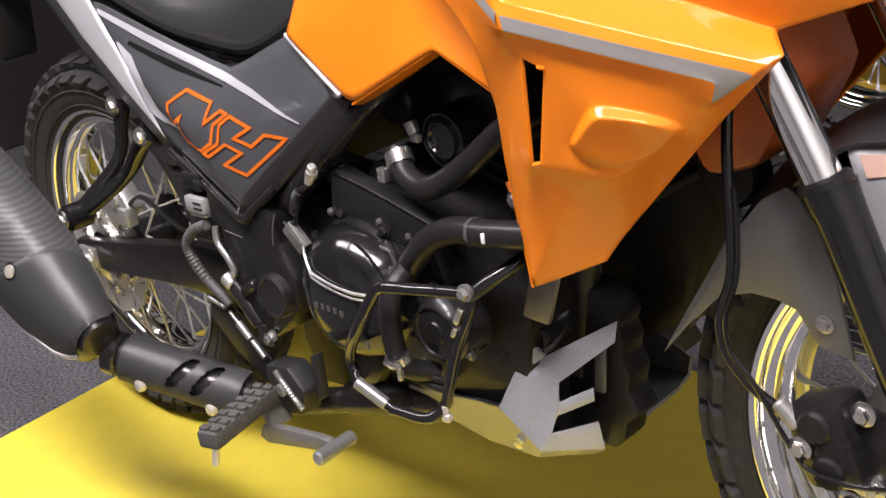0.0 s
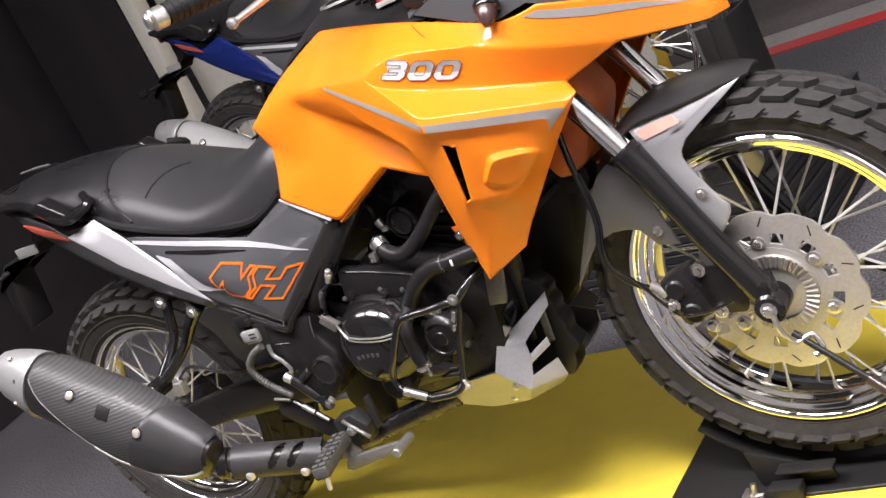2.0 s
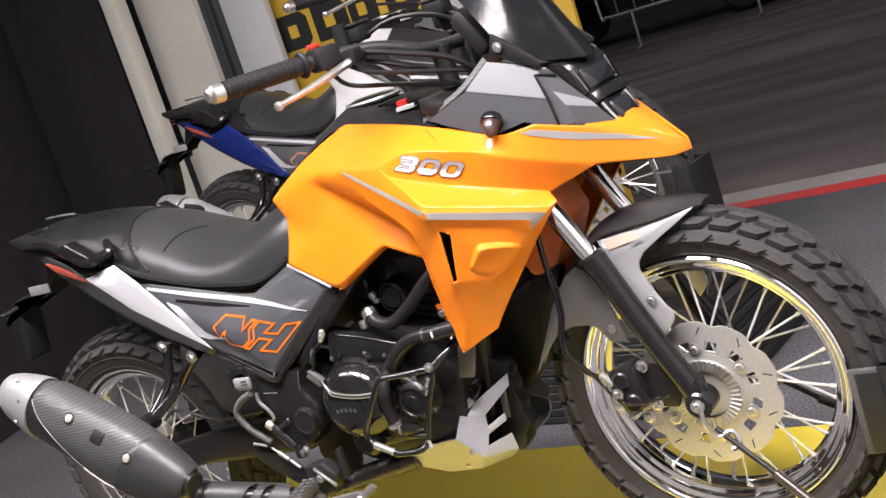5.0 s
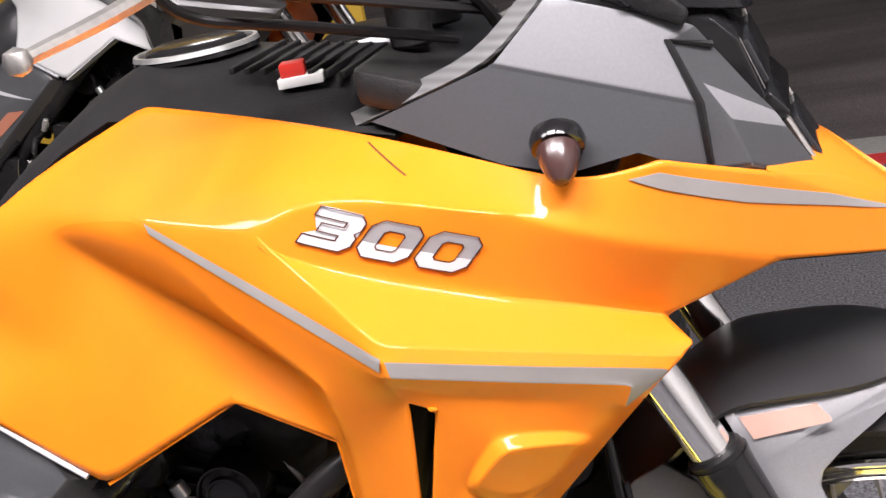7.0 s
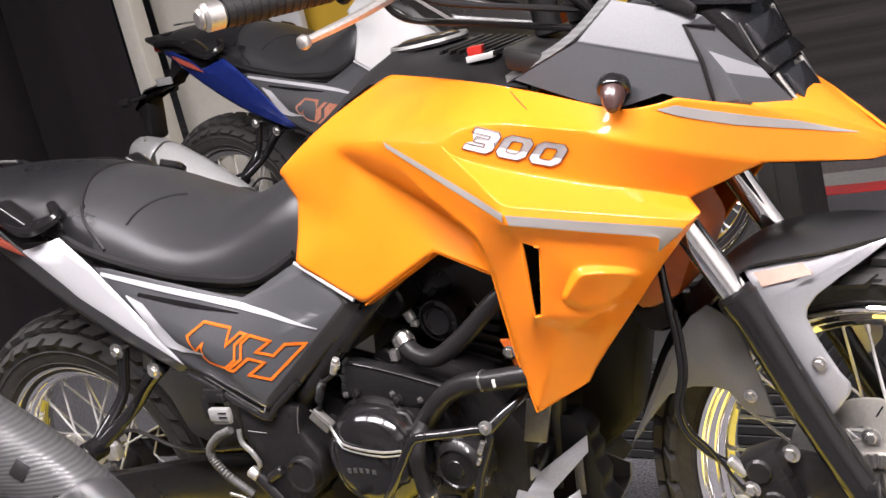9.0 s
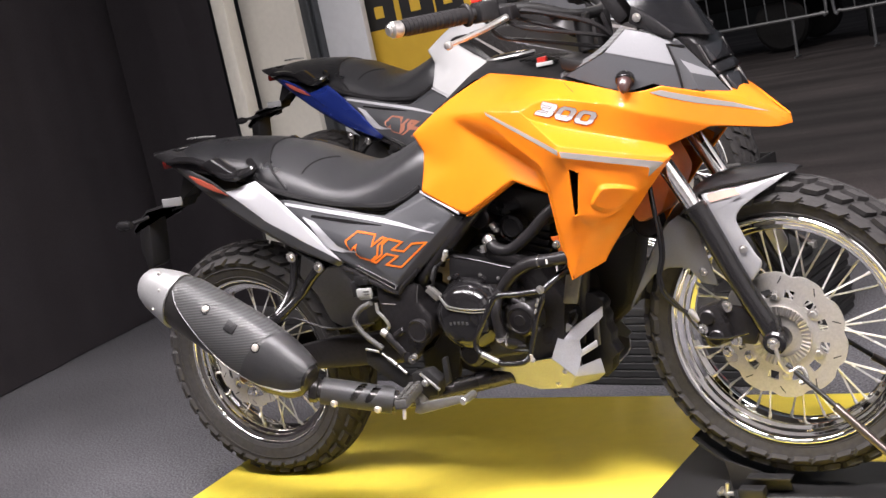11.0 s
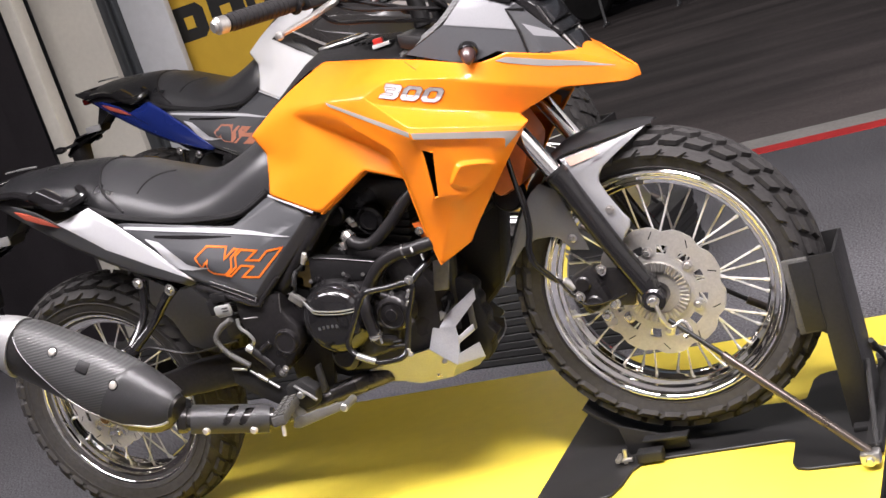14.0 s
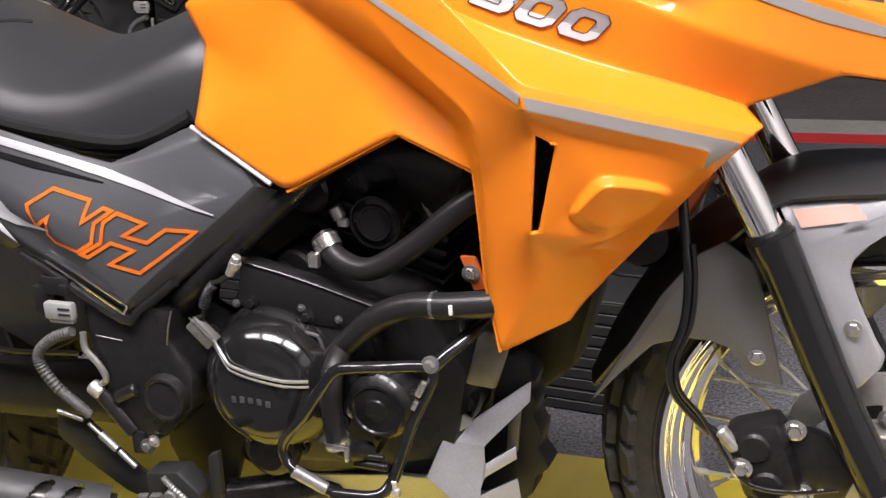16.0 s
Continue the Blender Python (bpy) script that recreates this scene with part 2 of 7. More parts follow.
def tube(pts, r, seg=8, steps=6, bends=True):
    """A round tube along points; r: its radius, or one a point of a straight row."""
    line = curve_through(pts, steps) if bends else [Vector(q) for q in pts]
    n = len(line)
    rad = [r] * n if not isinstance(r, (list, tuple)) else [float(np.interp(i / (n - 1), np.linspace(0, 1, len(r)), r)) for i in range(n)]
    bm, rings, side = bmesh.new(), [], None
    for i, q in enumerate(line):
        d = (line[min(i + 1, n - 1)] - line[max(i - 1, 0)]).normalized()
        if side is None:
            side = d.orthogonal().normalized()
        side = (side - d * side.dot(d)).normalized()
        up = d.cross(side)
        rings.append([bm.verts.new(q + rad[i] * (math.cos(a) * side + math.sin(a) * up)) for a in ring_angles(seg)])
    for a, b in zip(rings, rings[1:]):
        for k in range(seg):
            bm.faces.new((a[k], a[(k + 1) % seg], b[(k + 1) % seg], b[k]))
    bm.faces.new(rings[0])
    bm.faces.new(rings[-1])
    return bm


def lathe(prof, c, axis="y", seg=32, closed=False):
    """Turns a row of (radius, height) round an axis through c."""
    bm, rings = bmesh.new(), []
    turn = {"y": Matrix.Rotation(radians(-90), 3, "X"), "z": Matrix.Identity(3), "x": Matrix.Rotation(radians(90), 3, "Y")}[axis] if isinstance(axis, str) else axis
    for r, h in prof:
        rings.append([bm.verts.new(Vector(c) + turn @ Vector((r * math.cos(a), r * math.sin(a), h))) for a in ring_angles(seg)])
    pairs = list(zip(rings, rings[1:])) + ([(rings[-1], rings[0])] if closed else [])
    for a, b in pairs:
        for k in range(seg):
            bm.faces.new((a[k], a[(k + 1) % seg], b[(k + 1) % seg], b[k]))
    if not closed:
        if prof[0][0] > 1e-4:
            bm.faces.new(rings[0])
        if prof[-1][0] > 1e-4:
            bm.faces.new(rings[-1])
        bmesh.ops.remove_doubles(bm, verts=bm.verts, dist=1e-5)
    return bm


def toward(a, b):
    """The turn that lays z along the way from a to b."""
    return (Vector(b) - Vector(a)).to_track_quat("Z", "Y").to_matrix()


def rod(a, b, r, seg=10, bevel=0.0):
    h = (Vector(b) - Vector(a)).length
    prof = [(r, 0), (r, h)] if not bevel else [(r - bevel, 0), (r, bevel), (r, h - bevel), (r - bevel, h)]
    return lathe(prof, a, toward(a, b), seg)


def bolt(c, r=0.007, h=0.006, axis="y", out=-1):
    """A hexagon bolt head with its washer."""
    head = lathe([(r, 0), (r, h * 0.7), (r * 0.8, h)], (0, 0, 0), "z", 6)
    washer = lathe([(r * 1.5, -0.001), (r * 1.5, 0.0015), (r * 1.2, 0.002)], (0, 0, 0), "z", 14)
    bm = merge(head, washer)
    turn = Matrix.Rotation(radians(90 if out < 0 else -90), 4, "X") if axis == "y" else Matrix.Identity(4)
    bmesh.ops.transform(bm, matrix=Matrix.Translation(c) @ turn, verts=bm.verts)
    return bm


def sheet(rows, thick=0.0, closed=False):
    """A surface through rows of points, thickened inwards."""
    bm = bmesh.new()
    grid = [[bm.verts.new(p) for p in row] for row in rows]
    for a, b in zip(grid, grid[1:]):
        for k in range(len(a) - 1):
            bm.faces.new((a[k], a[k + 1], b[k + 1], b[k]))
    bmesh.ops.recalc_face_normals(bm, faces=bm.faces)
    if thick:
        bmesh.ops.solidify(bm, geom=bm.faces[:], thickness=thick)
    return bm


def shell(verts, faces, crease=0.62, angle=7, folds=None):
    """A panel from named corners and faces (name lists, with a material number last where it is not 0), its folds and corners marked to stay crisp."""
    bm = bmesh.new()
    at = {n: bm.verts.new(p) for n, p in verts.items()}
    for f in faces:
        face = bm.faces.new([at[n] for n in f if not isinstance(n, int)])
        face.material_index = f[-1] if isinstance(f[-1], int) else 0
    for v in [v for v in bm.verts if not v.link_faces]:
        bm.verts.remove(v)
    bmesh.ops.recalc_face_normals(bm, faces=bm.faces)
    if sum(f.normal.y * f.calc_area() for f in bm.faces) > 0:
        bmesh.ops.reverse_faces(bm, faces=bm.faces)
    fold, point = bm.edges.layers.float.new("crease_edge"), bm.verts.layers.float.new("crease_vert")
    chosen, spot = {}, lambda p: tuple(round(v, 4) for v in p)  # noqa: E731
    for chain, value in folds or ():
        names = chain.split()
        for p, q in zip(names, names[1:]):
            chosen[frozenset((spot(verts[p]), spot(verts[q])))] = value
    for e in bm.edges:
        if folds and not e.is_boundary:
            e[fold] = chosen.get(frozenset(spot(v.co) for v in e.verts), 0.0)
        elif e.is_boundary:
            e[fold] = 1.0
        elif e.link_faces[0].material_index != e.link_faces[1].material_index:
            e[fold] = 0.9
        elif e.calc_face_angle(0) > radians(angle):
            e[fold] = crease
    for v in bm.verts:
        rims = [e for e in v.link_edges if e.is_boundary]
        if len(rims) == 2:
            d = [(e.other_vert(v).co - v.co).normalized() for e in rims]
            if d[0].dot(d[1]) > -0.86:
                v[point] = 0.95
        elif sum(e[fold] > 0.84 for e in v.link_edges) > 1:
            v[point] = 0.93 if folds else 0.7
        elif any(e[fold] > 0.8 for e in v.link_edges):
            v[point] = 0.7
    return bm


def panel(name, bm, mats, parent, label, thick=0.004, levels=2, fold=0.005):
    ob = part(name, bm, mats, parent, label, 60)
    if bm_side(ob.data) > 0:
        ob.data.flip_normals()
    if levels:
        sub = ob.modifiers.new("round", "SUBSURF")
        sub.levels = sub.render_levels = levels
    else:
        bev = ob.modifiers.new("round", "BEVEL")
        bev.width, bev.segments, bev.limit_method, bev.angle_limit = fold, 3, "ANGLE", radians(9)
        bev.harden_normals = False
    sol = ob.modifiers.new("thick", "SOLIDIFY")
    sol.thickness, sol.offset = thick, -1
    if not levels:
        even = ob.modifiers.new("even", "WEIGHTED_NORMAL")
        even.weight, even.keep_sharp = 80, True
    return ob


def bm_side(me):
    """Above nought where a panel's faces look towards the middle of the bike."""
    return sum(p.normal.y * p.area * (1 if p.center.y < 0 else -1) for p in me.polygons)


def mirrored(bm):
    """The same on the other side of the bike."""
    out = bm.copy()
    bmesh.ops.scale(out, vec=(1, -1, 1), verts=out.verts)
    bmesh.ops.reverse_faces(out, faces=out.faces)
    return out


def lerp(a, b, t):
    return tuple(p + (q - p) * t for p, q in zip(a, b))


# ---- the setting ----
FLOOR = -0.1
ob = solid("floor", box((0.2, -1.2, FLOOR - 0.05), (6.4, 8.5, 0.1)), "carpet", "grey speckled carpet floor of the garage", "floor", kind="structure")
ob = solid("ground", box((0, 160, FLOOR - 0.06), (600, 313.55, 0.1)), "asphalt", "dark worn asphalt of the pit lane", "asphalt", kind="structure")
ob = solid("red_line", box((0.2, 3.11, FLOOR - 0.046), (6.4, 0.12, 0.1)), "red_line", "red painted line along the garage threshold", "floor line", kind="structure")
ob = solid("threshold", box((0.2, 3.27, FLOOR - 0.045), (6.4, 0.2, 0.1)), "concrete", "pale concrete threshold strip at the garage door", "threshold", kind="structure")


def drape():
    """Cloth in soft folds along the wall and round its corner."""
    bm, cols, way = bmesh.new(), [], 0.0
    line = [Vector(p) for p in ((-2.45, -5.3), (-2.5, 0.9), (-2.78, 2.36), (-1.83, 2.12))]
    for a, b in zip(line, line[1:]):
        n = max(2, round((b - a).length / 0.05))
        out = Vector((a.y - b.y, b.x - a.x)).normalized()
        for k in range(n):
            i = len(cols)
            p = a + (b - a) * k / n + out * (0.004 * math.sin(i * 0.61) + 0.006 * math.sin(i * 0.23 + 1) + 0.002 * math.sin(i * 1.7))
            cols.append([bm.verts.new((p.x, p.y, FLOOR + 0.005)), bm.verts.new((p.x, p.y, 3.0))])
    for a, b in zip(cols, cols[1:]):
        bm.faces.new((a[0], b[0], b[1], a[1]))
    bmesh.ops.solidify(bm, geom=bm.faces[:], thickness=0.004)
    return bm


solid("wall_drape", drape(), "curtain", "black fabric drape hung along the garage wall", "drape", kind="structure")
solid("wall_west", box((-2.9, -1.2, 1.45), (0.12, 8.5, 3.1)), "dark_paint", "plain dark garage side wall behind the drape", "wall", kind="structure")
# East and south walls and ceiling are unseen; their tone sets the fill light.
solid("wall_east", box((3.5, -1.2, 1.45), (0.12, 8.5, 3.1)), "grey_paint", "unseen plain grey side wall added to bounce fill light", "wall", kind="structure")
solid("wall_south", box((0.3, -5.45, 1.45), (6.3, 0.12, 3.1)), "grey_paint", "unseen plain grey back wall added to bounce fill light", "wall", kind="structure")
solid("ceiling", box((0.3, -1.2, 3.07), (6.5, 8.5, 0.1)), "ceiling_paint", "unseen plain ceiling toned to set the fill light", "ceiling", kind="structure")
for lx, ly in LAMPS:
    lamp = thing("ceiling_lamp", "white four-tube lamp set out of view under the garage ceiling", "lamp", Matrix.Translation((lx, ly, 3.0)), "ceiling lamps")
    part("housing", box((0, 0, 0.0), (1.3, 0.56, 0.03), 0.006), "label", lamp)
    for y in (-0.18, -0.06, 0.06, 0.18):
        part("tube", rod((-0.6, y, -0.028), (0.6, y, -0.028), 0.012), "tube", lamp)


# ---- display platform ----
def platform(name, c0, c1, c2, c3, group, rise=0.0, skin="yellow_vinyl"):
    """A low stage of four stacked black boards under a yellow cover; corners in turn, at the height of the top."""
    ob = thing(name, "low display platform of stacked black boards under a yellow vinyl cover" if rise == 0 else "display platform of stacked black boards", "platform", group=group)
    cs = [Vector((*c, 0)) for c in (c0, c1, c2, c3)]
    mid = sum(cs, Vector()) / 4
    def slab(z0, z1, inset):
        bm = bmesh.new()
        ring = [c + (mid - c).normalized() * inset for c in cs]
        f = bm.faces.new([bm.verts.new((c.x, c.y, z0)) for c in ring])
        r = bmesh.ops.extrude_face_region(bm, geom=[f])
        bmesh.ops.translate(bm, vec=(0, 0, z1 - z0), verts=[v for v in r["geom"] if isinstance(v, bmesh.types.BMVert)])
        bmesh.ops.recalc_face_normals(bm, faces=bm.faces)
        return soften(bm, 0.0015, segments=1)
    part("cover", slab(rise - 0.004, rise, 0.0), skin, ob, "smooth vinyl cover")
    n = round((rise + 0.1) / 0.024)
    step = (rise + 0.095) / n
    for i in range(n):
        z1 = rise - 0.005 - step * i
        part("board", slab(z1 - step + 0.004, z1, 0.004 + 0.006 * (i % 2)), "black_board", ob)
    part("core", slab(-0.1, rise - 0.006, 0.03), "black_board", ob)
    return ob


platform("display_platform", (-0.21, -0.49), (1.765, -0.49), (1.765, 0.53), (-0.3, 0.53), "display platforms")
SECOND = Matrix.Translation((-0.745, 1.373, 0.149)) @ Matrix.Rotation(radians(-5.2), 4, "Z")
platform("display_platform", *[tuple((SECOND @ Vector((x, y, 0)))[:2]) for x, y in ((-0.30, -0.36), (1.80, -0.36), (1.80, 0.42), (-0.30, 0.42))], "display platforms", 0.149, "black_board")


# ---- motorcycles ----
FRONT, REAR = (1.403, 0.0, 0.348), (-0.035, 0.0, 0.322)


def tyre(c, radius, bead, half):
    """A block-tread tyre: a rounded carcass with rows of raised knobs and moulded side lines."""
    crown = radius - 0.011
    prof = [(bead - 0.004, -half * 0.62), (bead + 0.01, -half * 0.78), (bead + 0.03, -half * 0.93), ((bead + crown) / 2 + 0.012, -half),
            (crown - 0.024, -half * 0.9), (crown - 0.008, -half * 0.6), (crown, -half * 0.22)]
    prof = prof + [(r, -h) for r, h in reversed(prof)]
    bm = lathe(prof, c, "y", 72, closed=True)
    # side ring lines
    rings = [lathe([(r - 0.002, s * w), (r, s * (w + 0.0018)), (r + 0.002, s * w)], c, "y", 72, closed=True) for s in (-1, 1)
             for r, w in ((bead + 0.02, half * 0.86), (bead + 0.045, half * 0.975))]
    return bm, rings


TREAD = {}


def tread(w, c, radius, half):
    """Six rows of raised rubber blocks round a tyre, each block a piece of its own."""
    crown, n = radius - 0.011, 38
    rows = [(-0.2, 0.36, 0.0, crown + 0.006, 0.011), (0.2, 0.36, 0.5, crown + 0.006, 0.011), (-0.62, 0.38, 0.42, crown, 0.011), (0.62, 0.38, 0.92, crown, 0.011), (-0.93, 0.16, 0.25, crown - 0.021, 0.010), (0.93, 0.16, 0.75, crown - 0.021, 0.010)]
    pitch = math.tau / n
    for row, (s, span, shift, r0, tall) in enumerate(rows):
        key = (row, radius, half)
        if key not in TREAD:
            bm, cs = bmesh.new(), []
            way = 1 if s > 0 else -1
            foot = ((-0.5, -0.40), (0.0, -0.44), (0.5, -0.34), (0.5, 0.44), (0.0, 0.38), (-0.5, 0.34))
            for dr, shrink in ((0, 1.0), (1, 0.86)):
                for dw, da in foot:
                    dw, da = dw * shrink, da * shrink
                    a = (da + 0.42 * dw * way) * pitch
                    r = r0 - 0.007 + dr * tall * math.cos(s * 0.9) - abs(s) * 0.004 - (0.012 * abs(dw) * (1 if dw * s > 0 else -0.4) * abs(s) * 1.6)
                    y = (s + dw * span) * half + dr * tall * math.sin(s * 0.9) * 0.9
                    cs.append(bm.verts.new((r * math.cos(a), y, r * math.sin(a))))
            bm.faces.new(cs[6:])
            for i in range(6):
                bm.faces.new((cs[i], cs[(i + 1) % 6], cs[6 + (i + 1) % 6], cs[6 + i]))
            TREAD[key] = mesh_of("tread_block", bm, "rubber", 30)
        for k in range(n):
            ob = new("tread_block", TREAD[key])
            ob.parent = w
            ob.matrix_local = Matrix.Translation(c) @ Matrix.Rotation(-(k + shift) * pitch, 4, "Y")


def rim(c, bead):
    """A polished rim: rolled outer lip, groove, drop shoulder and well."""
    prof = [(0.012, -0.043), (0.0142, -0.0465), (0.0142, -0.0495), (0.012, -0.0515), (0.008, -0.0515), (0.0045, -0.0495), (0.003, -0.046), (0.002, -0.0405), (-0.001, -0.0385), (-0.0055, -0.0385), (-0.0085, -0.0365),
            (-0.0095, -0.032), (-0.011, -0.0285), (-0.0145, -0.0275), (-0.018, -0.0265), (-0.0205, -0.023), (-0.0215, -0.015), (-0.024, -0.0085), (-0.025, -0.003)]
    prof = [(bead + r, y) for r, y in prof] + [(bead + r, -y) for r, y in reversed(prof)]
    return lathe(prof, c, "y", 96, closed=True)


def petal_disc(c, radius, y, inner):
    """A wavy brake disc with slots and round holes between two rings."""
    bm = bmesh.new()
    n = 240
    rings = [[], [], [], []]
    for k in range(n):
        a = math.tau * k / n
        w = radius * (1 - 0.055 * (0.5 + 0.5 * math.cos(10 * a)) ** 3)
        for row, r in zip(rings, (w, radius * 0.735, radius * 0.60, inner)):
            row.append(bm.verts.new((c[0] + r * math.cos(a), y, c[2] + r * math.sin(a))))
    for k in range(n):
        j = (k + 1) % n
        for i in range(3):
            if i != 1 or k % 20 not in range(3, 12):
                bm.faces.new((rings[i][k], rings[i][j], rings[i + 1][j], rings[i + 1][k]))
    bmesh.ops.recalc_face_normals(bm, faces=bm.faces)
    bmesh.ops.solidify(bm, geom=bm.faces[:], thickness=0.005)
    bmesh.ops.translate(bm, vec=(0, 0.0025 if max(v.co.y for v in bm.verts) <= y + 1e-5 else -0.0025, 0), verts=bm.verts)
    return bm


def slot_marks(c, radius, y):
    for k in range(10):
        a = math.tau * (k + 0.3) / 10
        lean = a + (0.7 if k % 2 else -0.5)
        yield box((c[0] + radius * 0.88 * math.cos(a), y, c[2] + radius * 0.88 * math.sin(a)), (0.017, 0.003, 0.0022), 0, Matrix.Rotation(-lean, 4, "Y"))


def wheel(bike, name, c, radius, bead, half, disc_y, disc_r, hub_r, label):
    w = part(name, lathe([(hub_r, -0.05), (hub_r + 0.012, -0.046), (hub_r + 0.012, -0.038), (hub_r * 0.7, -0.03), (hub_r * 0.62, 0.03), (hub_r + 0.012, 0.038), (hub_r + 0.012, 0.046), (hub_r, 0.05)], c, "y", 36), "engine_black", bike, label)
    skin, rings = tyre(c, radius, bead, half)
    part("tyre", skin, "rubber", w, "black block-tread rubber tyre", 30)
    for bm in rings:
        part("side_ring", bm, "rubber", w)
    tread(w, c, radius, half)
    part("rim", rim(c, bead), "rim_chrome", w, "polished silver wheel rim")
    one = None
    for k in range(36):
        a = math.tau * k / 36
        s = -1 if k % 2 else 1
        lean = 0.62 * (1 if (k // 2) % 2 else -1)
        p = (c[0] + (hub_r + 0.006) * math.cos(a + lean), s * 0.043, c[2] + (hub_r + 0.006) * math.sin(a + lean))
        q = (c[0] + (bead - 0.016) * math.cos(a), s * 0.012, c[2] + (bead - 0.016) * math.sin(a))
        n = lerp(q, p, 0.09)
        part("spoke", merge(rod(p, q, 0.0023, 6), rod(n, q, 0.0036, 6)), "spoke_steel", w)
    part("brake_disc", petal_disc(c, disc_r, disc_y, disc_r * 0.52), "disc", w, "silver wavy drilled brake disc")
    for bm in slot_marks(c, disc_r, disc_y - 0.0012):
        part("disc_slot", bm, "black_plastic", w)
    part("disc_carrier", lathe([(disc_r * 0.3, 0), (disc_r * 0.56, 0.001), (disc_r * 0.56, 0.005), (disc_r * 0.3, 0.01)], (c[0], disc_y - 0.004, c[2]), "y", 40), "disc", w)
    ring = bmesh.new()
    loops = [[ring.verts.new((c[0] + r * math.cos(a), disc_y - h, c[2] + r * math.sin(a))) for k, a in enumerate(ring_angles(160)) for r, h in [((disc_r * 0.33, 0.006), (disc_r * 0.335, 0.0115 if k % 4 < 2 else 0.008), (disc_r * 0.47, 0.0115 if k % 4 < 2 else 0.008), (disc_r * 0.475, 0.003))[i]]] for i in range(4)]
    for p, q in zip(loops, loops[1:]):
        for k in range(160):
            ring.faces.new((p[k], p[(k + 1) % 160], q[(k + 1) % 160], q[k]))
    part("sensor_ring", ring, "steel", w, "toothed steel sensor ring")
    for k in range(6):
        a = math.tau * (k + 0.5) / 6
        part("disc_bolt", bolt((c[0] + disc_r * 0.62 * math.cos(a), disc_y - 0.003, c[2] + disc_r * 0.62 * math.sin(a)), 0.008, 0.006), "steel", w)
    return w


from mathutils.bvhtree import BVHTree

# body panel corners of the right side
V = {
    "a2": (0.672, -0.145, 0.873), "a2b": (0.695, -0.149, 0.829), "a2c": (0.691, -0.160, 0.789), "a1": (0.692, -0.186, 0.749), "k1": (0.765, -0.137, 0.932), "a3": (0.880, -0.121, 0.975),
    "t1": (0.973, -0.130, 0.957), "t2": (1.064, -0.143, 0.936), "t3": (1.175, -0.166, 0.903), "t4": (1.219, -0.167, 0.886), "a7": (1.278, -0.158, 0.893), "e1": (1.345, -0.112, 0.864), "e2": (1.392, -0.062, 0.842),
    "b3": (1.462, -0.018, 0.780), "bt2": (1.469, -0.006, 0.787), "tip": (1.472, -0.002, 0.766), "tipb": (1.449, -0.033, 0.766), "un1": (1.347, -0.112, 0.796), "un2": (1.264, -0.143, 0.772),
    "m1": (0.800, -0.186, 0.795), "side": (0.804, -0.204, 0.688), "arch": (0.932, -0.198, 0.752), "c0": (0.763, -0.165, 0.907), "g1": (0.882, -0.164, 0.833), "g2": (0.962, -0.175, 0.779), "g3": (1.010, -0.190, 0.746),
    "sL": (0.886, -0.193, 0.902), "lip1": (0.956, -0.219, 0.831), "lip2": (1.029, -0.243, 0.779), "vA": (1.087, -0.269, 0.807), "vB": (1.082, -0.266, 0.794),
    "u1": (0.992, -0.218, 0.891), "ru1": (0.977, -0.190, 0.918), "ru2": (1.035, -0.191, 0.925), "ru3": (1.099, -0.188, 0.911), "m4": (1.178, -0.193, 0.877),
    "pu1": (1.030, -0.216, 0.909), "pu2": (1.083, -0.213, 0.905), "pu3": (1.143, -0.204, 0.886), "pu4": (1.203, -0.189, 0.861), "pu5": (1.282, -0.163, 0.829),
    "fo1": (1.005, -0.226, 0.876), "fo2": (1.072, -0.220, 0.849), "fo3": (1.161, -0.194, 0.816), "fo4": (1.205, -0.177, 0.801),
    "shB": (1.086, -0.265, 0.817), "shM": (1.180, -0.220, 0.785), "shC": (1.276, -0.175, 0.753), "shD": (1.284, -0.166, 0.759),
    "pM": (1.180, -0.225, 0.776), "p2": (1.269, -0.181, 0.747), "q1": (1.089, -0.268, 0.794), "qM": (1.170, -0.229, 0.766), "qh": (1.241, -0.194, 0.742), "st2": (1.231, -0.190, 0.722),
    "sr1": (1.097, -0.252, 0.774), "srM": (1.155, -0.226, 0.753), "sr2": (1.212, -0.199, 0.734), "f1": (1.228, -0.170, 0.704), "fe2": (1.168, -0.168, 0.638), "f2": (1.113, -0.168, 0.579), "f3": (1.097, -0.172, 0.555), "wbot": (1.034, -0.208, 0.529),
    "wl1": (1.016, -0.208, 0.718), "wl2": (1.020, -0.209, 0.656), "wl3": (1.020, -0.203, 0.600), "wr2": (1.032, -0.226, 0.712), "wr1": (1.030, -0.215, 0.597), "nf": (1.096, -0.218, 0.640),
    "vtl": (1.093, -0.253, 0.768), "vtr": (1.110, -0.245, 0.757), "vbr": (1.089, -0.239, 0.670), "vbl": (1.080, -0.242, 0.669),
    "z1": (1.143, -0.230, 0.728), "z2": (1.217, -0.192, 0.709), "z3": (1.195, -0.185, 0.680), "z4": (1.145, -0.211, 0.655), "z5": (1.111, -0.229, 0.684),
    "y1": (1.152, -0.2365, 0.718), "y2": (1.208, -0.2045, 0.706), "y3": (1.190, -0.194, 0.684), "y4": (1.152, -0.2145, 0.664), "y5": (1.123, -0.2345, 0.689),
}
